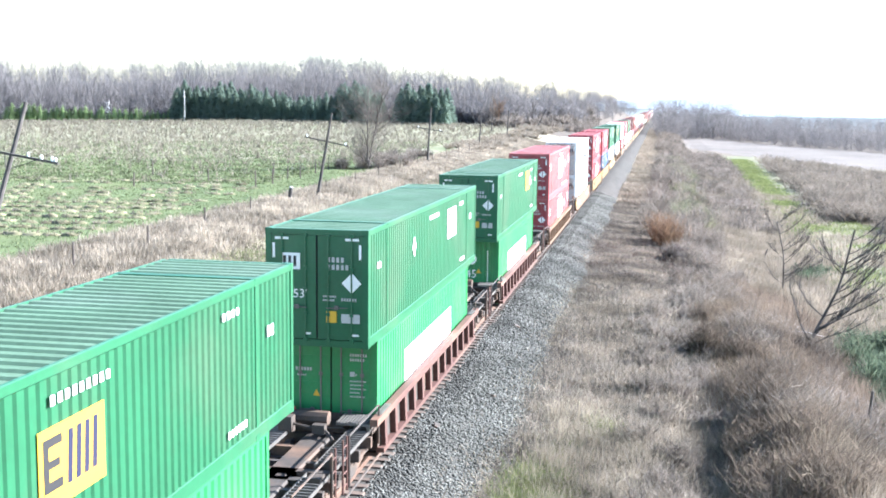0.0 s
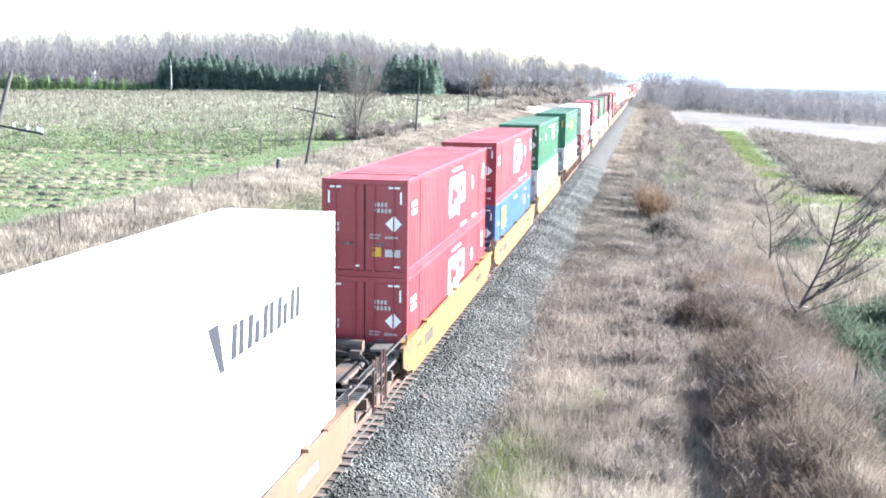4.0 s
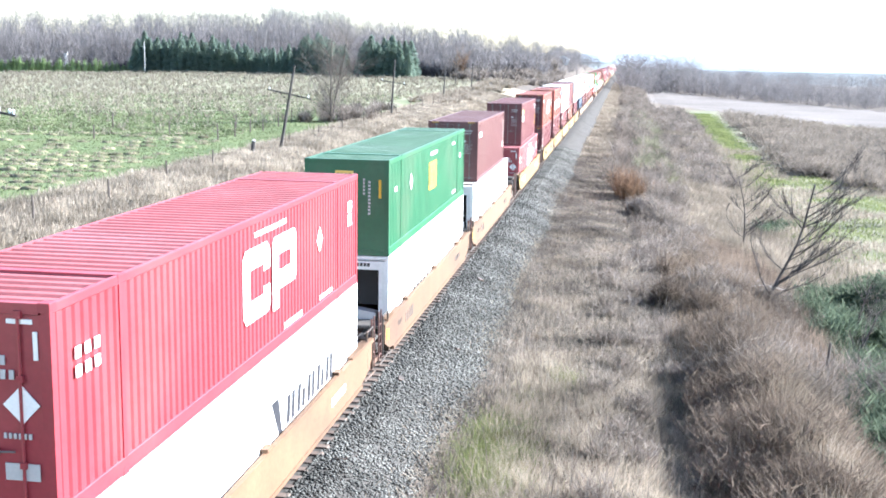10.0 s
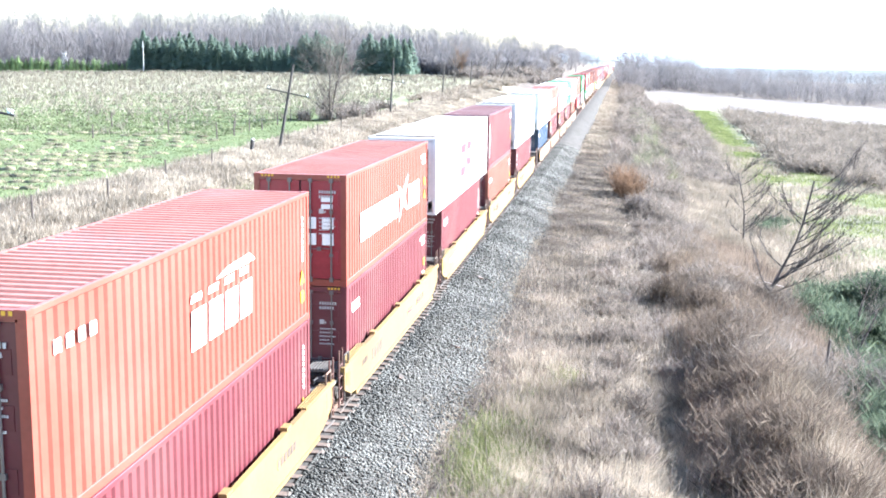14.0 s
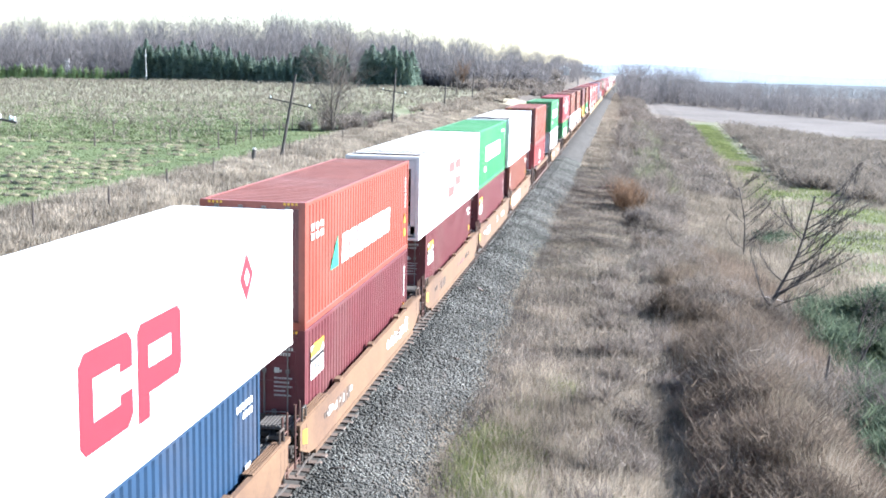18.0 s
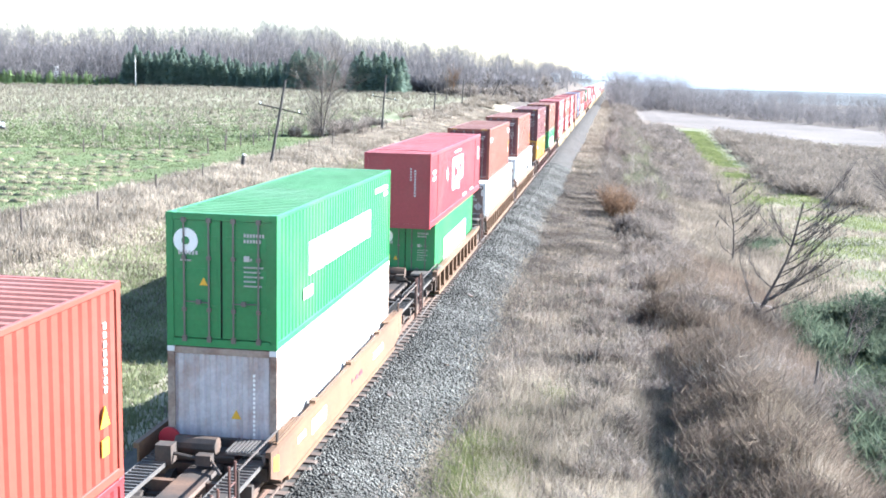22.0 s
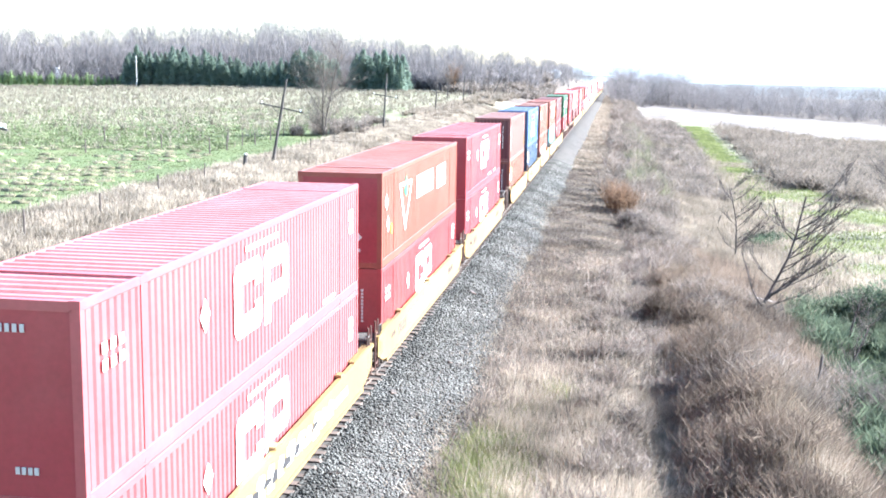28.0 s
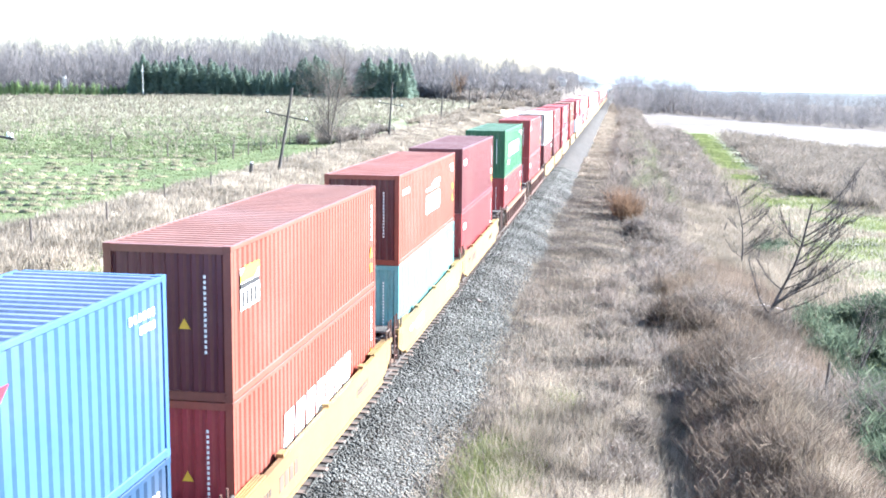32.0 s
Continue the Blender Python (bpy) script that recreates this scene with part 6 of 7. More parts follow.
            if level:
                part("code_line", shared(("code_line",), lambda m: (dashes(m, -0.5, 0.55, 2.45, 0.11, 0.06, 0.045), dashes(m, -0.95, -0.6, 1.35, 0.12, 0.06, 0.045) if number == 32 else dashes(m, 0.3, 0.7, 0.5, 0.1, 0.06, 0.03))), MARK_GREY, ob, kind="stuff")
                part("yellow_sticker", shared(("yellow_sticker", "front"), lambda m: m.box(-0.28, -0.04, 0.0, 0.018, 1.84, 2.1)), MARK_YELLOW, ob)

            if not level:
                part("code_marking", shared(("code_marking", "front"), lambda m: [m.box(0.66, 0.73, 0.0, 0.02, z, z + 0.065) for z in np.arange(1.25, 2.3, 0.105)] + [m.box(0.5, 0.56, 0.0, 0.02, z, z + 0.06) for z in np.arange(1.85, 2.3, 0.105)]), MARK_GREY, ob, kind="stuff")
        else:
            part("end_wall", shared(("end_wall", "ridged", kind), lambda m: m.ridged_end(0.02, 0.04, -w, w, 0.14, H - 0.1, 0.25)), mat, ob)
            part("code_marking", shared(("code_marking", "iso_front"), lambda m: [m.box(0.69, 0.735, 0.004, 0.02, z, z + 0.06) for z in np.arange(0.9, 2.4, 0.1)]), MARK_WHITE, ob, kind="stuff")
            part("warning_triangle", shared(("warning_triangle", "f"), lambda m: m.prism([(0.2, 1.35), (0.42, 1.35), (0.31, 1.55)], 0.006, 0.02)), MARK_YELLOW, ob)
        if end == "front_45":
            part("size_number", text_mesh("45", 0.5), MARK_WHITE, ob, "white size number 45", (-0.02, -0.02, 1.3)).rotation_euler = (0, 0, -math.pi / 2)
            part("emblem", shared(("emblem", "round_end"), lambda m: m.rod((-0.02, -0.012, 1.97), (-0.02, 0.02, 1.97), 0.24, 18)), MARK_WHITE, ob)
        if end == "front_53":
            part("size_number", text_mesh("53'", 0.3), MARK_WHITE, ob, "white size number 53", (-0.15, 0.006, 1.45)).rotation_euler = (0, 0, -math.pi / 2)
            part("logo_panel", shared(("logo_panel", "front"), lambda m: m.box(-0.35, 0.2, 0.0, 0.018, 2.15, 2.55)), MARK_CREAM, ob)
            part("logo_marking", shared(("logo_marking", "front"), lambda m: [m.box(-0.3 + i * 0.12, -0.23 + i * 0.12, -0.008, 0.016, 2.22, 2.48) for i in range(4)]), MARK_BLACK, ob, kind="stuff")
            part("edge_sticker", shared(("edge_sticker",), lambda m: m.box(0.98, 1.06, 0.0, 0.02, 1.75, 2.3)), MARK_YELLOW, ob)
            part("edge_sticker", shared(("edge_sticker", "far"), lambda m: m.box(-1.06, -0.98, 0.0, 0.02, 1.75, 2.3)), MARK_YELLOW, ob)
            part("inspection_plate", shared(("inspection_plate", "front"), lambda m: m.box(-0.25, 0.2, 0.0, 0.018, 0.72, 0.92)), MARK_GREY, ob)


def container(kind, colour, end, mark, label, number=0, near=True):
    L, W = SIZE[kind]
    x = W / 2
    mat = PAINT[colour]
    ob = new("shipping_container")
    tagged(ob, label, "container", group="containers on the train")
    smooth = kind in ("van53", "reefer53")
    post = RUSTED if colour == "white" and kind == "iso40" else mat
    inset = 0.02 if not smooth else 0.006
    pitch = {"iso40": 0.278, "iso45": 0.278, "dom53": 0.235}.get(kind, 0)
    e = 0.12 if not smooth else 0.05
    for side in (-1, 1):
        if smooth:
            def build(m, side=side):
                m.ridged_side(side * (x - inset), 0.006, e, L - e, 0.14, H - 0.08, 1.22, side, (0.008, 0.014, 0.994))
        else:
            def build(m, side=side):
                m.ridged_side(side * (x - inset), 0.036 if kind != "dom53" else 0.03, e, L - e, 0.14, H - 0.08, pitch, side)
        part("side_panel", shared(("side_panel", kind, side), build), mat, ob)
        part("bottom_rail", shared(("bottom_rail", kind, side), lambda m, side=side: m.box(side * x - (0.07 if side > 0 else 0), side * x + (0.07 if side < 0 else 0), 0.1, L - 0.1, 0.012, 0.26 if kind == "dom53" else 0.16, 0.012)), mat, ob)
        part("top_rail", shared(("top_rail", kind, side), lambda m, side=side: m.box(side * x - (0.07 if side > 0 else 0), side * x + (0.07 if side < 0 else 0), 0.1, L - 0.1, H - (0.14 if kind == "dom53" else 0.1), H - 0.006, 0.012)), mat, ob)
    if smooth:
        part("roof", shared(("roof", kind), lambda m: m.ridged_roof(H - 0.012, 0.008, -x + 0.05, x - 0.05, 0.06, L - 0.06, 1.22, (0.01, 0.02, 0.99))), ROOF_PAINT[colour], ob)
    else:
        part("roof", shared(("roof", kind), lambda m: m.ridged_roof(H - 0.014, 0.034, -x + 0.05, x - 0.05, 0.1, L - 0.1, 0.29 if kind != "dom53" else 0.33)), ROOF_PAINT[colour], ob)
    part("base", shared(("base", kind), lambda m: m.box(-x + 0.06, x - 0.06, 0.06, L - 0.06, 0.03, 0.12)), STEEL_DARK, ob)
    part("far_wall", shared(("far_wall", kind), lambda m: (m.ridged_end(L - 0.02, 0.04, -x + 0.1, x - 0.1, 0.14, H - 0.1, 0.25, 1))), mat, ob)
    for yy in (0.0, L - 0.13):
        part("end_sill", shared(("end_sill", kind), lambda m: m.box(-x + 0.12, x - 0.12, 0.0, 0.12, 0.01, 0.18)), mat, ob, at=(0, yy, 0))
        part("end_header", shared(("end_header", kind), lambda m: m.box(-x + 0.12, x - 0.12, 0.0, 0.12, H - 0.15, H - 0.008)), post, ob, at=(0, yy, 0))
        for side in (-1, 1):
            part("corner_post", shared(("corner_post", kind), lambda m: m.prism([(-0.075, 0.1), (0.075, 0.1), (0.075, H - 0.1), (-0.075, H - 0.1)], 0, 0.13)), post, ob, at=(side * (x - 0.077), yy, 0))
            if near:
                for zz in ((0.0, H - 0.118) if yy == 0 or side > 0 else ()):
                    part("corner_casting", shared(("corner_casting",), lambda m: m.box(-0.083, 0.083, -0.004, 0.174, 0.0, 0.119, 0.01)), mat, ob, at=(side * (x - 0.081), yy if yy == 0 else L - 0.17, zz))
    if kind in ("dom53", "van53"):
        for yy in (1.98, L - 1.98):
            if kind == "dom53":
                part("roof_band", shared(("roof_band",), lambda m: m.box(-x + 0.03, x - 0.03, -0.09, 0.09, H - 0.03, H - 0.002)), mat, ob, at=(0, yy, 0))
            for side in (-1, 1):
                part("mid_post", shared(("mid_post",), lambda m: (m.box(-0.045, 0.03, -0.06, 0.06, 0.1, H - 0.09), m.box(-0.06, 0.036, -0.09, 0.09, 0.004, 0.13), m.box(-0.06, 0.036, -0.09, 0.09, H - 0.12, H - 0.004))), mat, ob, at=(side * (x - 0.033), yy, 0))
    if near:
        near_end(ob, end, kind, colour, number)
    else:
        part("end_wall", shared(("end_wall", "far_train", kind), lambda m: m.ridged_end(0.02, 0.04, -x + 0.1, x - 0.1, 0.14, H - 0.1, 0.25)), mat, ob)
    if mark:
        emblem(ob, mark, kind, colour)
    if near and kind == "iso40" and colour != "white" and mark != "ever_panel":
        part("side_code", shared(("side_code", number % 2), lambda m: (word(m, L - 1.35, L - 0.4, 2.36, 2.48, 6, x + 0.003, 0, 0.35), word(m, L - 1.0, L - 0.4, 2.16, 2.28, 4, x + 0.003, 0, 0.35)) if number % 2 else [m.box(x - 0.012, x + 0.003, L - 0.56, L - 0.48, z, z + 0.08) for z in np.arange(1.4, 2.4, 0.13)]), MARK_WHITE, ob, kind="stuff")
        if colour in ("orange", "brown", "rust_orange", "faded_rust", "red"):
            part("side_sticker", shared(("side_sticker", number % 2), lambda m: (m.plate([(L - 0.72, 0.92), (L - 0.42, 0.92), (L - 0.57, 1.22)], x - 0.012, x + 0.004), m.box(x - 0.012, x + 0.004, L - 0.68, L - 0.46, 0.5 + 0.9 * (number % 2), 0.74 + 0.9 * (number % 2)))), MARK_YELLOW, ob, kind="stuff")
    return ob


# ---- the train: well cars ----
def truck(parent, y):
    """A two-axle truck under a well car, centred at y."""
    tr = part("truck", shared(("truck",), lambda m: (m.box(-0.95, 0.95, -0.22, 0.22, 0.42, 0.74), m.box(-0.3, 0.3, -0.3, 0.3, 0.7, 0.86))), STEEL_DARK, parent, "grimy steel two-axle truck", (0, y, 0))
    for side in (-1, 1):
        part("side_frame", shared(("side_frame",), lambda m: m.plate([(-1.2, 0.42), (-0.85, 0.34), (-0.35, 0.24), (0.35, 0.24), (0.85, 0.34), (1.2, 0.42), (1.2, 0.6), (0.8, 0.62), (0.35, 0.8), (-0.35, 0.8), (-0.8, 0.62), (-1.2, 0.6)], -0.09, 0.09)), STEEL_DARK, tr, at=(side * 0.98, 0, 0))
    for yy in (-0.89, 0.89):
        part("wheelset", shared(("wheelset",), lambda m: (m.rod((-0.98, 0, 0.42), (0.98, 0, 0.42), 0.08, 8), [(m.rod((sx * 0.70, 0, 0.42), (sx * 0.83, 0, 0.42), 0.42, 20), m.rod((sx * 0.67, 0, 0.42), (sx * 0.71, 0, 0.42), 0.45, 20)) for sx in (-1, 1)])), STEEL_DARK, tr, at=(0, yy, 0))


def well_car(s, style, tint, y0, y1, w0, w1, art0, art1, near=True):
    """A well car from joint y0 to joint y1, its well from w0 to w1 (all along the train)."""
    ob = new("well_car")
    what = {"smooth": "smooth-sided", "ribbed": "ribbed"}[style]
    tone = {"yellow": "faded yellow", "pale": "pale yellow", "tan": "weathered tan", "brown": "rusty brown"}[tint]
    tagged(ob, f"{tone} {what} steel well car with grimy ends", "railcar", group="well cars of the train")
    mat = CAR_PAINT[tint]
    a, b, L = w0 - y0, w1 - y0, y1 - y0
    for side in (-1, 1):
        xo = side * 1.47

        def bx(m, x0, x1, *r, side=side):
            m.box(min(side * x0, side * x1), max(side * x0, side * x1), *r)
        m = Mesher()
        if style == "smooth":
            lo, hi = sorted((side * 1.40, side * 1.445))
            m.plate([(a - 1.0, 0.86), (a - 0.3, 0.58), (a + 0.4, 0.48), (b - 0.4, 0.48), (b + 0.3, 0.58), (b + 1.0, 0.86), (b + 1.0, 1.38), (a - 1.0, 1.38)], lo, hi)
            part("side_sheet", m, mat, ob)
            m = Mesher()
            bx(m, 1.36, 1.475, a - 1.1, b + 1.1, 1.34, 1.46)
            part("top_chord", m, mat, ob)
            m = Mesher()
            bx(m, 1.30, 1.47, a + 0.2, b - 0.2, 0.40, 0.50)
            part("bottom_sill", m, mat, ob)
            for yy in (np.linspace(a + 2.6, b - 2.6, 3) if near and side > 0 else []):
                part("lift_block", shared(("lift_block", side), lambda m, bx=bx: bx(m, 1.30, 1.46, -0.16, 0.16, 1.45, 1.53)), mat, ob, at=(0, yy, 0))
            for yy in ((a - 0.6, b - 1.3) if near and side > 0 else ()):
                part("walkway_step", shared(("walkway_step", "smooth"), lambda m: [m.box(1.24 + k * 0.06, 1.275 + k * 0.06, 0, 1.9, 1.462, 1.5) for k in range(4)]), mat, ob, at=(0, yy, 0), kind="stuff")
            if near and side > 0:
                m = Mesher()
                word(m, a + 2.2, a + 3.6, 0.78, 1.12, 4, 1.452)
                word(m, a + 1.0, a + 1.7, 0.95, 1.1, 4, 1.452)
                word(m, b - 3.4, b - 2.0, 0.85, 1.05, 6, 1.452)
                part("stencil", m, MARK_WHITE if s % 3 == 1 else STEEL_DARK, ob)
                m = Mesher()
                m.plate([(a - 0.8, 0.95), (a - 0.45, 0.85), (a - 0.45, 1.2), (a - 0.8, 1.25)], 1.44, 1.452)
                part("reflector", m, MARK_YELLOW, ob)
        else:
            # sheet behind the posts: shade of the recess put in as dark steel
            bx(m, 1.30, 1.32, a - 0.2, b + 0.2, 0.5, 1.34)
            part("side_sheet", m, STEEL_DARK, ob, "recessed side sheet coloured dark for its shade")
            m = Mesher()
            bx(m, 1.30, 1.49, a - 0.9, b + 0.9, 1.28, 1.46)
            part("top_chord", m, CAR_PAINT["tan"] if s > 2 else mat, ob)
            m = Mesher()
            bx(m, 1.28, 1.49, a - 0.2, b + 0.2, 0.42, 0.54)
            part("bottom_sill", m, mat, ob)
            n = int((b - a) / 1.15)
            if s == 28 and side > 0:
                for i in range(5, 10):
                    m = Mesher()
                    y = a + 0.32 + i * (b - a - 0.2) / n
                    m.plate([(y, 0.58), (y + 0.62, 0.6), (y + 0.5, 1.22), (y - 0.06, 1.2)], 1.32, 1.326)
                    part("sprayed_panel", m, SCRAWL["blue" if i % 3 else "white"], ob, "pale sprayed panel")
            for i in range(n + 1):
                part("side_post", shared(("side_post", side), lambda m, side=side: m.plate([(-0.05, 0.54), (0.17, 0.54), (0.05, 1.28), (-0.17, 1.28)], min(side * 1.32, side * 1.47), max(side * 1.32, side * 1.47))), mat, ob, at=(0, a + 0.1 + i * (b - a - 0.2) / n, 0))
            for yy in (a - 0.4, b - 0.6):
                part("walkway_step", shared(("walkway_step", side), lambda m, bx=bx: [bx(m, 1.31 + k * 0.045, 1.335 + k * 0.045, 0, 1.0, 1.462, 1.485) for k in range(4)]), GRATING, ob, at=(0, yy, 0))
    m = Mesher()
    m.box(-1.35, 1.35, a, b, 0.24, 0.34)
    part("well_floor", m, STEEL_DARK, ob)
    # end platforms over the trucks
    for n, (p0, p1, art) in enumerate(((0.18, a, art0), (b, L - 0.18, art1))):
        m = Mesher()
        inner = p1 if n == 0 else p0
        outer = p0 if n == 0 else p1
        q = -1 if n == 0 else 1
        m.box(-1.3, 1.3, min(inner, inner + q * 0.7), max(inner, inner + q * 0.7), 1.02, 1.12)
        m.box(-0.35, 0.35, p0, p1, 0.72, 1.0, 0.04)
        part("end_platform", m, STEEL_DARK, ob)
        m = Mesher()
        yy = inner + q * 0.72
        m.box(-1.36, 1.36, min(inner, inner - q * 0.1), max(inner, inner - q * 0.1), 0.4, 1.3)
        part("bulkhead", m, STEEL_DARK, ob)
        m = Mesher()
        m.box(-1.32, 1.32, min(outer, outer - q * 0.22), max(outer, outer - q * 0.22), 0.86, 1.0)
        part("end_sill", m, STEEL_DARK, ob)
        m = Mesher()
        m.box(-1.18, 1.18, min(inner, outer) + 0.02, max(inner, outer) - 0.02, 0.6, 0.7)
        for k in range(3):
            t = inner + q * abs(outer - inner) * (0.2 + 0.3 * k)
            m.box(-1.3, 1.3, t - 0.07, t + 0.07, 0.7, 0.98)
        part("draft_deck", m, STEEL_DARK, ob)
        if near:
            ln = abs(outer - inner)
            m = Mesher()
            lo, hi = sorted((inner + q * 0.04, inner + q * min(0.85, ln - 0.1)))
            m.box(0.42, 1.28, lo, hi, 1.26, 1.3)
            for k in range(11):
                m.box(0.42 + 0.08 * k, 0.46 + 0.08 * k, lo, hi, 1.3, 1.335)
            m.box(1.2, 1.28, lo, lo + 0.08, 1.1, 1.26)
            m.box(1.2, 1.28, hi - 0.08, hi, 1.1, 1.26)
            part("raised_step", m, GRATING, ob, "raised galvanised step grating", kind="stuff")
            m = Mesher()
            m.rod((1.42, outer - q * 0.5, 0.55), (1.42, outer - q * 0.5, 1.75), 0.03)
            m.rod((1.42, inner + q * 0.5, 0.75), (1.42, inner + q * 0.5, 1.75), 0.03)
            m.rod((1.42, inner + q * 0.5, 1.74), (1.42, outer - q * 0.5, 1.74), 0.025)
            m.rod((1.40, inner + q * 0.3, 0.42), (1.40, outer - q * 0.1, 0.36), 0.03)
            m.rod((0.55, outer - q * 0.2, 0.95), (0.75, outer + q * 0.1, 0.45), 0.035)
            m.rod((-0.55, outer - q * 0.2, 0.95), (-0.5, outer + q * 0.1, 0.5), 0.03)
            m.box(0.9, 1.2, min(outer - q * 0.3, outer - q * 0.65), max(outer - q * 0.3, outer - q * 0.65), 1.0, 1.22)
            part("grab_rail", m, STEEL_DARK, ob, kind="stuff")
            for sx in (-1, 1):
                m = Mesher()
                for k in range(18):
                    t = 0.25 + (max(ln, 1.0) - 0.5) * k / 18
                    m.box(sx * 0.98 - 0.25, sx * 0.98 + 0.25, inner + q * t - 0.02, inner + q * t + 0.02, 1.08, 1.15)
                m.box(sx * 0.98 - 0.27, sx * 0.98 - 0.25, min(inner, outer) + 0.1, max(inner, outer) - 0.1, 1.06, 1.15)
                m.box(sx * 0.98 + 0.25, sx * 0.98 + 0.27, min(inner, outer) + 0.1, max(inner, outer) - 0.1, 1.06, 1.15)
                part("walkway_grating", m, GRATING, ob, "galvanised walkway grating")
                m = Mesher()
                for k in (0.12, 0.45):
                    m.rod((sx * 1.38, outer - q * k, 0.5), (sx * 1.38, outer - q * k, 1.95 if tint != "brown" else 1.75), 0.03)
                for z in (0.65, 0.95, 1.25, 1.55):
                    m.rod((sx * 1.38, outer - q * 0.12, z), (sx * 1.38, outer - q * 0.45, z), 0.018)
                part("ladder", m, CAR_PAINT["brown"], ob)
            if n == 0 and not art:
                m = Mesher()
                m.rod((-0.75, inner - 0.55, 1.32), (0.15, inner - 0.55, 1.32), 0.19, 10)
                part("air_tank", m, STEEL_DARK, ob, "grimy air reservoir")
                m = Mesher()
                m.box(-0.95, -0.6, inner - 1.25, inner - 0.95, 1.1, 1.5)
                m.box(-0.1, 0.22, inner - 1.2, inner - 0.98, 1.1, 1.32)
                m.rod((-0.6, inner - 1.1, 1.3), (-0.1, inner - 1.1, 1.22), 0.04)
                m.rod((0.2, inner - 1.1, 1.2), (0.55, inner - 1.5, 1.05), 0.035)
                m.rod((-0.4, inner - 0.9, 1.15), (0.6, inner - 0.8, 1.18), 0.03)
                part("brake_valve", m, STEEL_DARK, ob)
                m = Mesher()
                m.rod((-1.0, inner - 0.3, 1.35), (-1.0, inner - 0.36, 1.35), 0.24, 14)
                part("hand_brake", m, MARK_RED if s % 2 else STEEL_DARK, ob)
        if not art:
            truck(ob, (inner + outer) / 2)
            m = Mesher()
            m.box(-0.13, 0.13, min(outer - q * 0.3, outer + q * 0.18), max(outer - q * 0.3, outer + q * 0.18), 0.74, 0.94, 0.03)
            part("coupler", m, STEEL_DARK, ob)
        elif n == 1:
            truck(ob, L)
    return ob


def scrawl(car, colour, a, b, z0, z1, n, seed):
    """Sprayed shapes on the sunny side of a car: slanting blocks of uneven height."""
    r = random.Random(seed)
    m = Mesher()
    p = (b - a) / n
    for i in range(n):
        y, w = a + i * p, p * r.uniform(0.55, 0.92)
        lo, hi, k = z0 + r.uniform(0, 0.12), z1 - r.uniform(0, 0.16), r.uniform(-0.12, 0.18)
        m.plate([(y, lo), (y + w, lo + r.uniform(-0.04, 0.06)), (y + w + k, hi), (y + 0.35 * w + k, hi + 0.05), (y + k, hi - 0.08)], 1.44, 1.4495 + 0.001 * seed)
    part("spray_paint", m, SCRAWL[colour], car, "sprayed block shapes", kind="stuff")


# car: colour, stretch from the well's near end as shares of its length, heights, number of shapes
SCRAWLS = {9: (("blue", 0.80, 1.02, 0.55, 1.32, 3), ("dark", 0.5, 0.66, 0.85, 1.1, 6)), 19: (("white", 0.5, 0.7, 0.7, 1.1, 5),), 20: (("white", 0.66, 0.93, 0.75, 1.2, 6), ("grey", 0.1, 0.3, 0.8, 1.1, 4)), 21: (("plum", 0.55, 0.72, 0.8, 1.1, 3),),
           22: (("grey", 0.56, 0.6, 0.7, 1.25, 1), ("dark", 0.62, 0.66, 0.8, 1.0, 2)), 23: (("plum", -0.04, 0.42, 0.55, 1.33, 5), ("white", 0.0, 0.46, 0.56, 1.33, 8)), 25: (("plum", 0.5, 0.62, 0.8, 1.1, 3),),
           31: (("white", 0.2, 0.8, 0.7, 1.25, 14), ("dark", 0.3, 0.7, 0.8, 1.1, 9)), 32: (("white", 0.25, 0.6, 0.7, 1.2, 8), ("grey", 0.6, 0.8, 0.75, 1.15, 5)), 33: (("grey", 0.55, 0.7, 0.8, 1.1, 4),), 13: (("plum", 0.45, 0.6, 0.8, 1.1, 4),), 15: (("plum", 0.6, 0.68, 0.8, 1.1, 3),)}


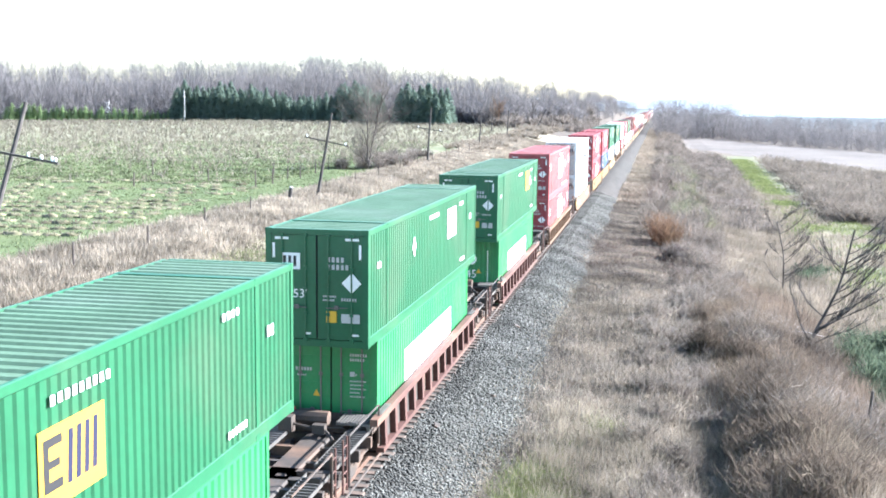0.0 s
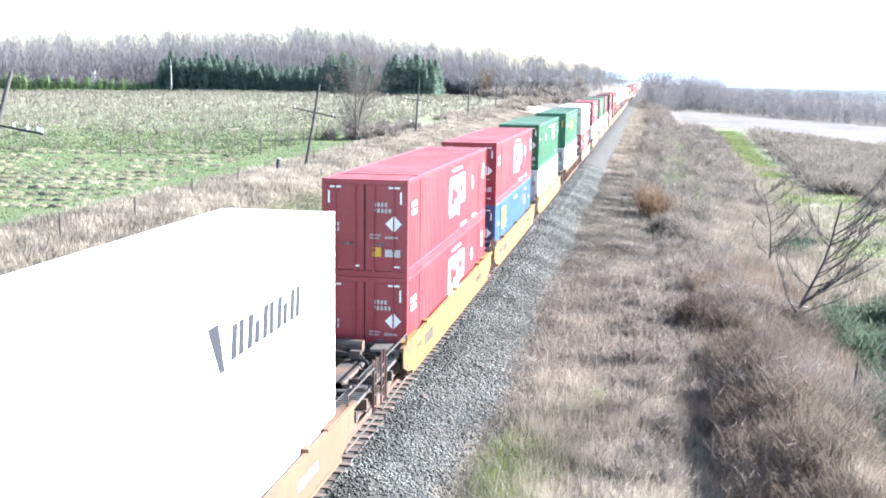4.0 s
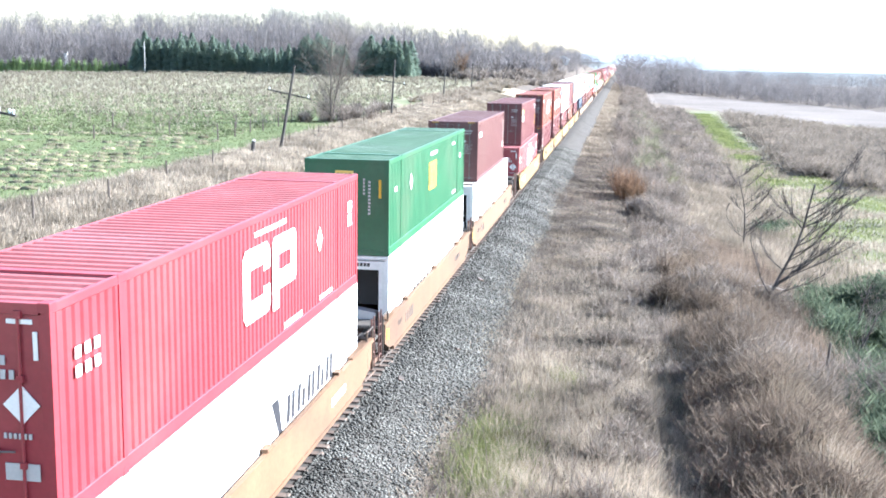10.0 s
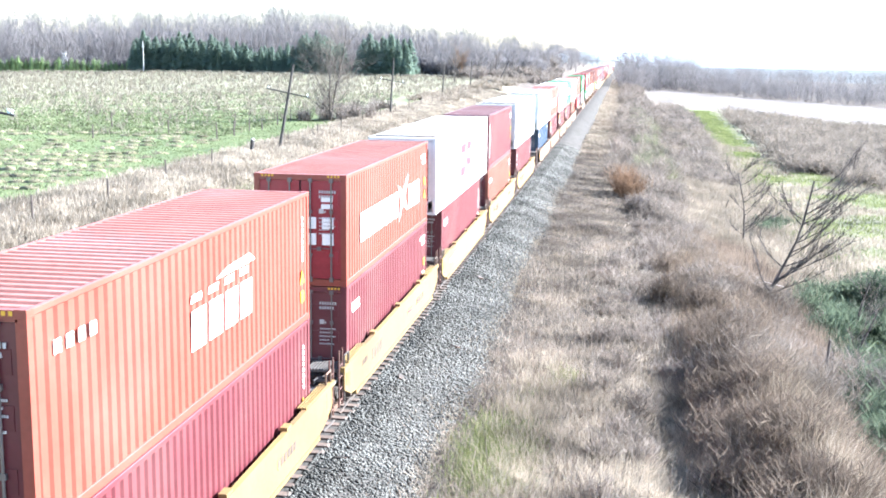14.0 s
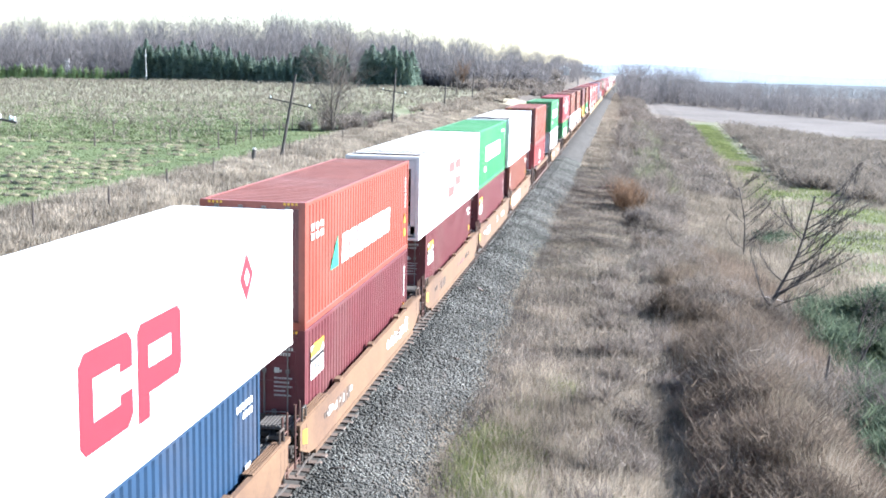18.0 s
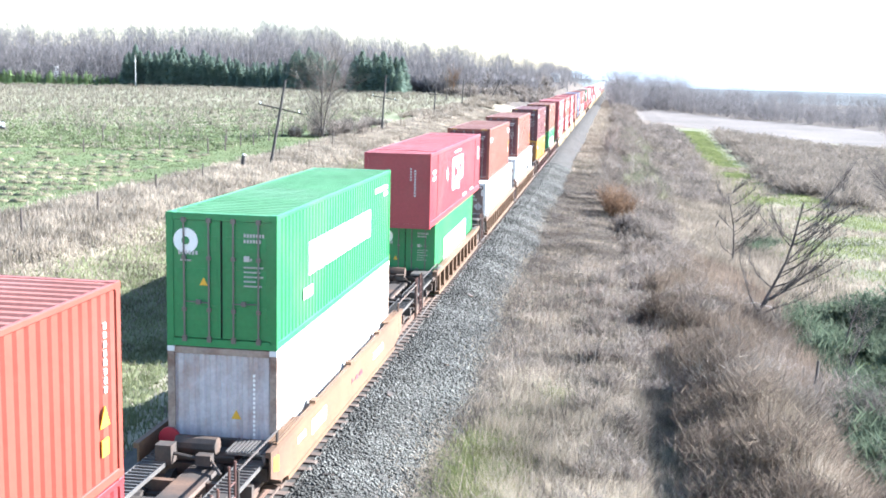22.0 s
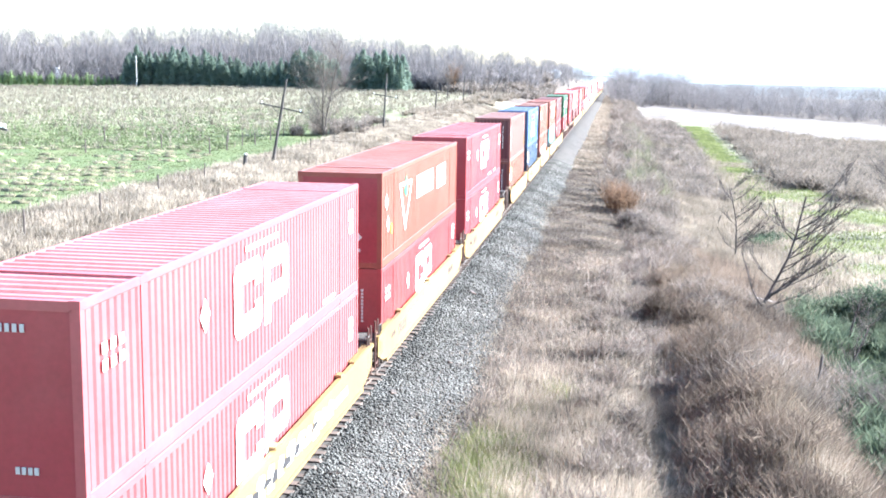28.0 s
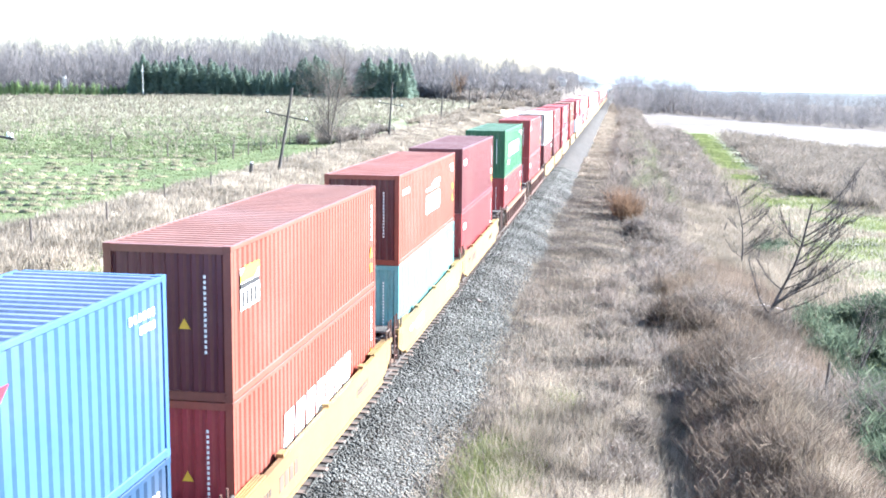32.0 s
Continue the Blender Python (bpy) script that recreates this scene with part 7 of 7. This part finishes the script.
# per stack: place of the upper box's near end along the train, then upper and lower box (kind, colour, near end, mark), then the car's side and tint
R = "reefer"
STACKS = [
    (4.1, ("dom53", "green", "door_53", "emp_mid"), ("iso45", "bright_green", "door", "ever_panel"), "ribbed", "brown"),
    (25.94, ("dom53", "green", "door_53", "emp_white"), ("iso45", "bright_green", "door", "ever_panel"), "ribbed", "brown"),
    (48.05, ("dom53", "green", "door_53", "emp_yellow"), ("iso45", "bright_green", "front_45", "ever_panel"), "ribbed", "brown"),
    (71.27, ("dom53", "faded_crimson", "door", "cp_door"), ("dom53", "faded_crimson", "door", "cp_door"), "ribbed", "tan"),
    (95.04, ("van53", "white", "door", "vitran"), ("van53", "white", "door", ""), "smooth", "tan"),
    (119.03, ("dom53", "crimson", "door", "cp_door"), ("dom53", "crimson", "door", "cp_door"), "smooth", "yellow"),
    (138.65, ("dom53", "crimson", "door", "cp_door"), ("dom53", "sky_blue", "door_yellow", "emp_low"), "smooth", "yellow"),
    (159.29, ("dom53", "green", "door", "emp_white"), ("van53", "white", "door", "clarke"), "smooth", "yellow"),
    (183.15, ("dom53", "green", "front_53", "emp_mid"), ("van53", "white", "door", ""), "ribbed", "tan"),
    (207.05, ("van53", "white", "door", "yanke"), ("dom53", "red", "door", "cp_door"), "smooth", "tan"),
    (230.34, ("dom53", "crimson", "door", "cp_door"), ("van53", "white", "door", "vitran"), "smooth", "tan"),
    (250.57, ("dom53", "green", "front_53", "emp_mid"), ("reefer53", "white", R, "bean"), "smooth", "tan"),
    (272.06, ("iso40", "plum", "door", "small"), ("van53", "white", "reefer", "bean"), "smooth", "tan"),
    (296.03, ("iso40", "brown", "door", "label"), ("dom53", "faded_crimson", "door", "cp_door"), "smooth", "pale"),
    (317.12, ("iso40", "orange", "door", "msc"), ("iso40", "brown", "door", "upright"), "smooth", "pale"),
    (332.84, ("iso40", "orange", "door", "hamburg"), ("iso40", "brown", "door", "small"), "smooth", "pale"),
    (346.56, ("reefer53", "white", R, "cp_red"), ("iso40", "brown", "door", "small"), "smooth", "pale"),
    (364.29, ("iso40", "brown", "front", "upright"), ("iso40", "rust_orange", "door", "small"), "smooth", "pale"),
    (378.49, ("reefer53", "white", R, "cp_faded"), ("iso40", "brown", "door", "upright"), "smooth", "pale"),
    (398.78, ("reefer53", "white", R, "cp_red"), ("iso40", "blue", "door", "small"), "smooth", "tan"),
    (416.17, ("iso40", "orange", "door", "hyundai"), ("iso40", "brown", "door", "label"), "smooth", "tan"),
    (429.97, ("reefer53", "white", R, "cp_faded"), ("iso40", "brown", "door", "label"), "smooth", "tan"),
    (446.94, ("iso40", "sea_green", "front", "ever"), ("iso40", "brown", "door", "label"), "smooth", "tan"),
    (460.41, ("reefer53", "white", R, ""), ("iso40", "rust_orange", "door", "upright"), "smooth", "tan"),
    (482.17, ("iso40", "orange", "door", "upright"), ("iso40", "red", "front", "round"), "ribbed", "brown"),
    (501.99, ("iso40", "bright_green", "door", "ever"), ("iso40", "white", "front", ""), "smooth", "tan"),
    (521.72, ("dom53", "crimson", "front", "cp_front"), ("iso40", "bright_green", "door", "ever_panel"), "ribbed", "tan"),
    (543.2, ("iso40", "rust_orange", "door", "small"), ("van53", "white", "door", ""), "ribbed", "tan"),
    (562.59, ("iso40", "rust_orange", "door", "upright"), ("van53", "white", "door", "vitran"), "ribbed", "tan"),
    (584.51, ("iso40", "brown", "door", "small"), ("iso40", "yellow", "door", "small"), "ribbed", "brown"),
    (603.65, ("iso40", "rust_orange", "door", "small"), ("iso40", "bright_green", "door", "ever_panel"), "ribbed", "brown"),
    (623.65, ("dom53", "faded_crimson", "front", "cp_front"), ("dom53", "faded_crimson", "front", "cp_front"), "smooth", "pale"),
    (642.99, ("dom53", "orange", "front", "leaf"), ("dom53", "red", "front", "cp_front"), "smooth", "pale"),
    (662.42, ("dom53", "crimson", "front", "cp_front"), ("dom53", "crimson", "front", "cp_front"), "smooth", "pale"),
    (685.9, ("iso40", "faded_rust", "front", "upright"), ("iso40", "rust_orange", "front", "label"), "smooth", "pale"),
    (701.42, ("iso40", "sky_blue", "front", "apl"), ("iso40", "blue", "front", "label"), "smooth", "pale"),
    (716.55, ("iso40", "rust_orange", "front", "label"), ("iso40", "orange", "front", "hyundai_low"), "smooth", "pale"),
    (732.29, ("iso40", "orange", "front", "msc"), ("iso40", "cyan", "front", ""), "smooth", "pale"),
    (746.87, ("iso40", "brown", "front", "small"), ("iso40", "red", "front", "small"), "smooth", "pale"),
    (765.68, ("iso40", "green", "front", "ever"), ("iso40", "red", "front", "small"), "ribbed", "brown"),
    (784.81, ("iso40", "red", "front", "small"), ("iso40", "red", "front", "small"), "ribbed", "brown"),
    (802.03, ("iso40", "white", "front", ""), ("iso40", "brown", "front", ""), "smooth", "pale"),
]
TONE = {"green": "dark green", "bright_green": "bright green", "sea_green": "sea green", "crimson": "crimson", "faded_crimson": "faded pink-red", "red": "red", "brown": "maroon-brown", "plum": "dark plum-brown",
        "rust_orange": "rust-orange", "faded_rust": "faded salmon-brown", "orange": "orange", "white": "white", "blue": "dark blue", "sky_blue": "light blue", "yellow": "yellow", "cyan": "pale turquoise"}
FORM = {"iso40": "ridged short container", "iso45": "ridged container", "dom53": "ridged long container", "van53": "smooth long container", "reefer53": "smooth refrigerated container"}
rng = random.Random(7)
u = 817.5
while u < 1280:
    up = rng.choice([("dom53", "crimson", "front", "cp_front"), ("iso40", "rust_orange", "front", "small"), ("dom53", "crimson", "front", "cp_front"), ("van53", "white", "front", ""), ("iso40", "brown", "front", ""), ("iso40", "red", "front", "small"), ("reefer53", "white", "front", "cp_red"), ("iso40", "bright_green", "front", "ever")])
    low = rng.choice([("dom53", "crimson", "front", "cp_front"), ("dom53", "red", "front", "cp_front"), ("van53", "white", "front", "")]) if SIZE[up[0]][0] > 14 else rng.choice([("iso40", "brown", "front", ""), ("iso40", "red", "front", ""), ("iso40", "rust_orange", "front", "")])
    STACKS.append((u, up, low, "smooth", "pale"))
    u += SIZE[up[0]][0] + rng.choice([2.6, 3.4, 6.6])


def build_train():
    lows = []
    for u0, up, low, style, tint in STACKS:
        lu, ll = SIZE[up[0]][0], SIZE[low[0]][0]
        lows.append((u0 + (lu - ll) / 2, ll))
    for i, (u0, up, low, style, tint) in enumerate(STACKS):
        near = i < 42
        l0, ll = lows[i]
        before = l0 - 6.0 if i == 0 else lows[i - 1][0] + lows[i - 1][1]
        after = l0 + ll + 6.0 if i == len(STACKS) - 1 else lows[i + 1][0]
        j0, j1 = (before + l0) / 2, (l0 + ll + after) / 2
        car = well_car(i, style, tint, j0, j1, l0 - 0.15, l0 + ll + 0.15, l0 - before < 4.6, after - l0 - ll < 4.6, near)
        for k, (tone, a, b, z0, z1, n) in enumerate(SCRAWLS.get(i, ())):
            scrawl(car, tone, l0 - j0 + a * ll, l0 - j0 + b * ll, z0, z1, n, k + 1)
        TRAIN.append((car, j0, 0.0))
        for k, (box, y) in enumerate(((low, l0), (up, u0))):
            kind, colour, end, mark = box
            where = "in a railcar well" if k == 0 else "stacked on another"
            face = {"door": "with barred doors", "fron": "with plain end", "reef": "with cooling unit"}[end[:4]]
            c = container(kind, colour, end, mark, f"{TONE[colour]} {FORM[kind]} {face} {where}", i, near)
            TRAIN.append((c, y, 0.354 + k * (H + 0.004)))


build_train()



def motions():
    for ob, y0, z0 in TRAIN:
        walk(ob, [(t, pose(TRACK_X, y0 - SPEED * t, z0)) for t in (0.0, 16.0, 32.0)])


motions()
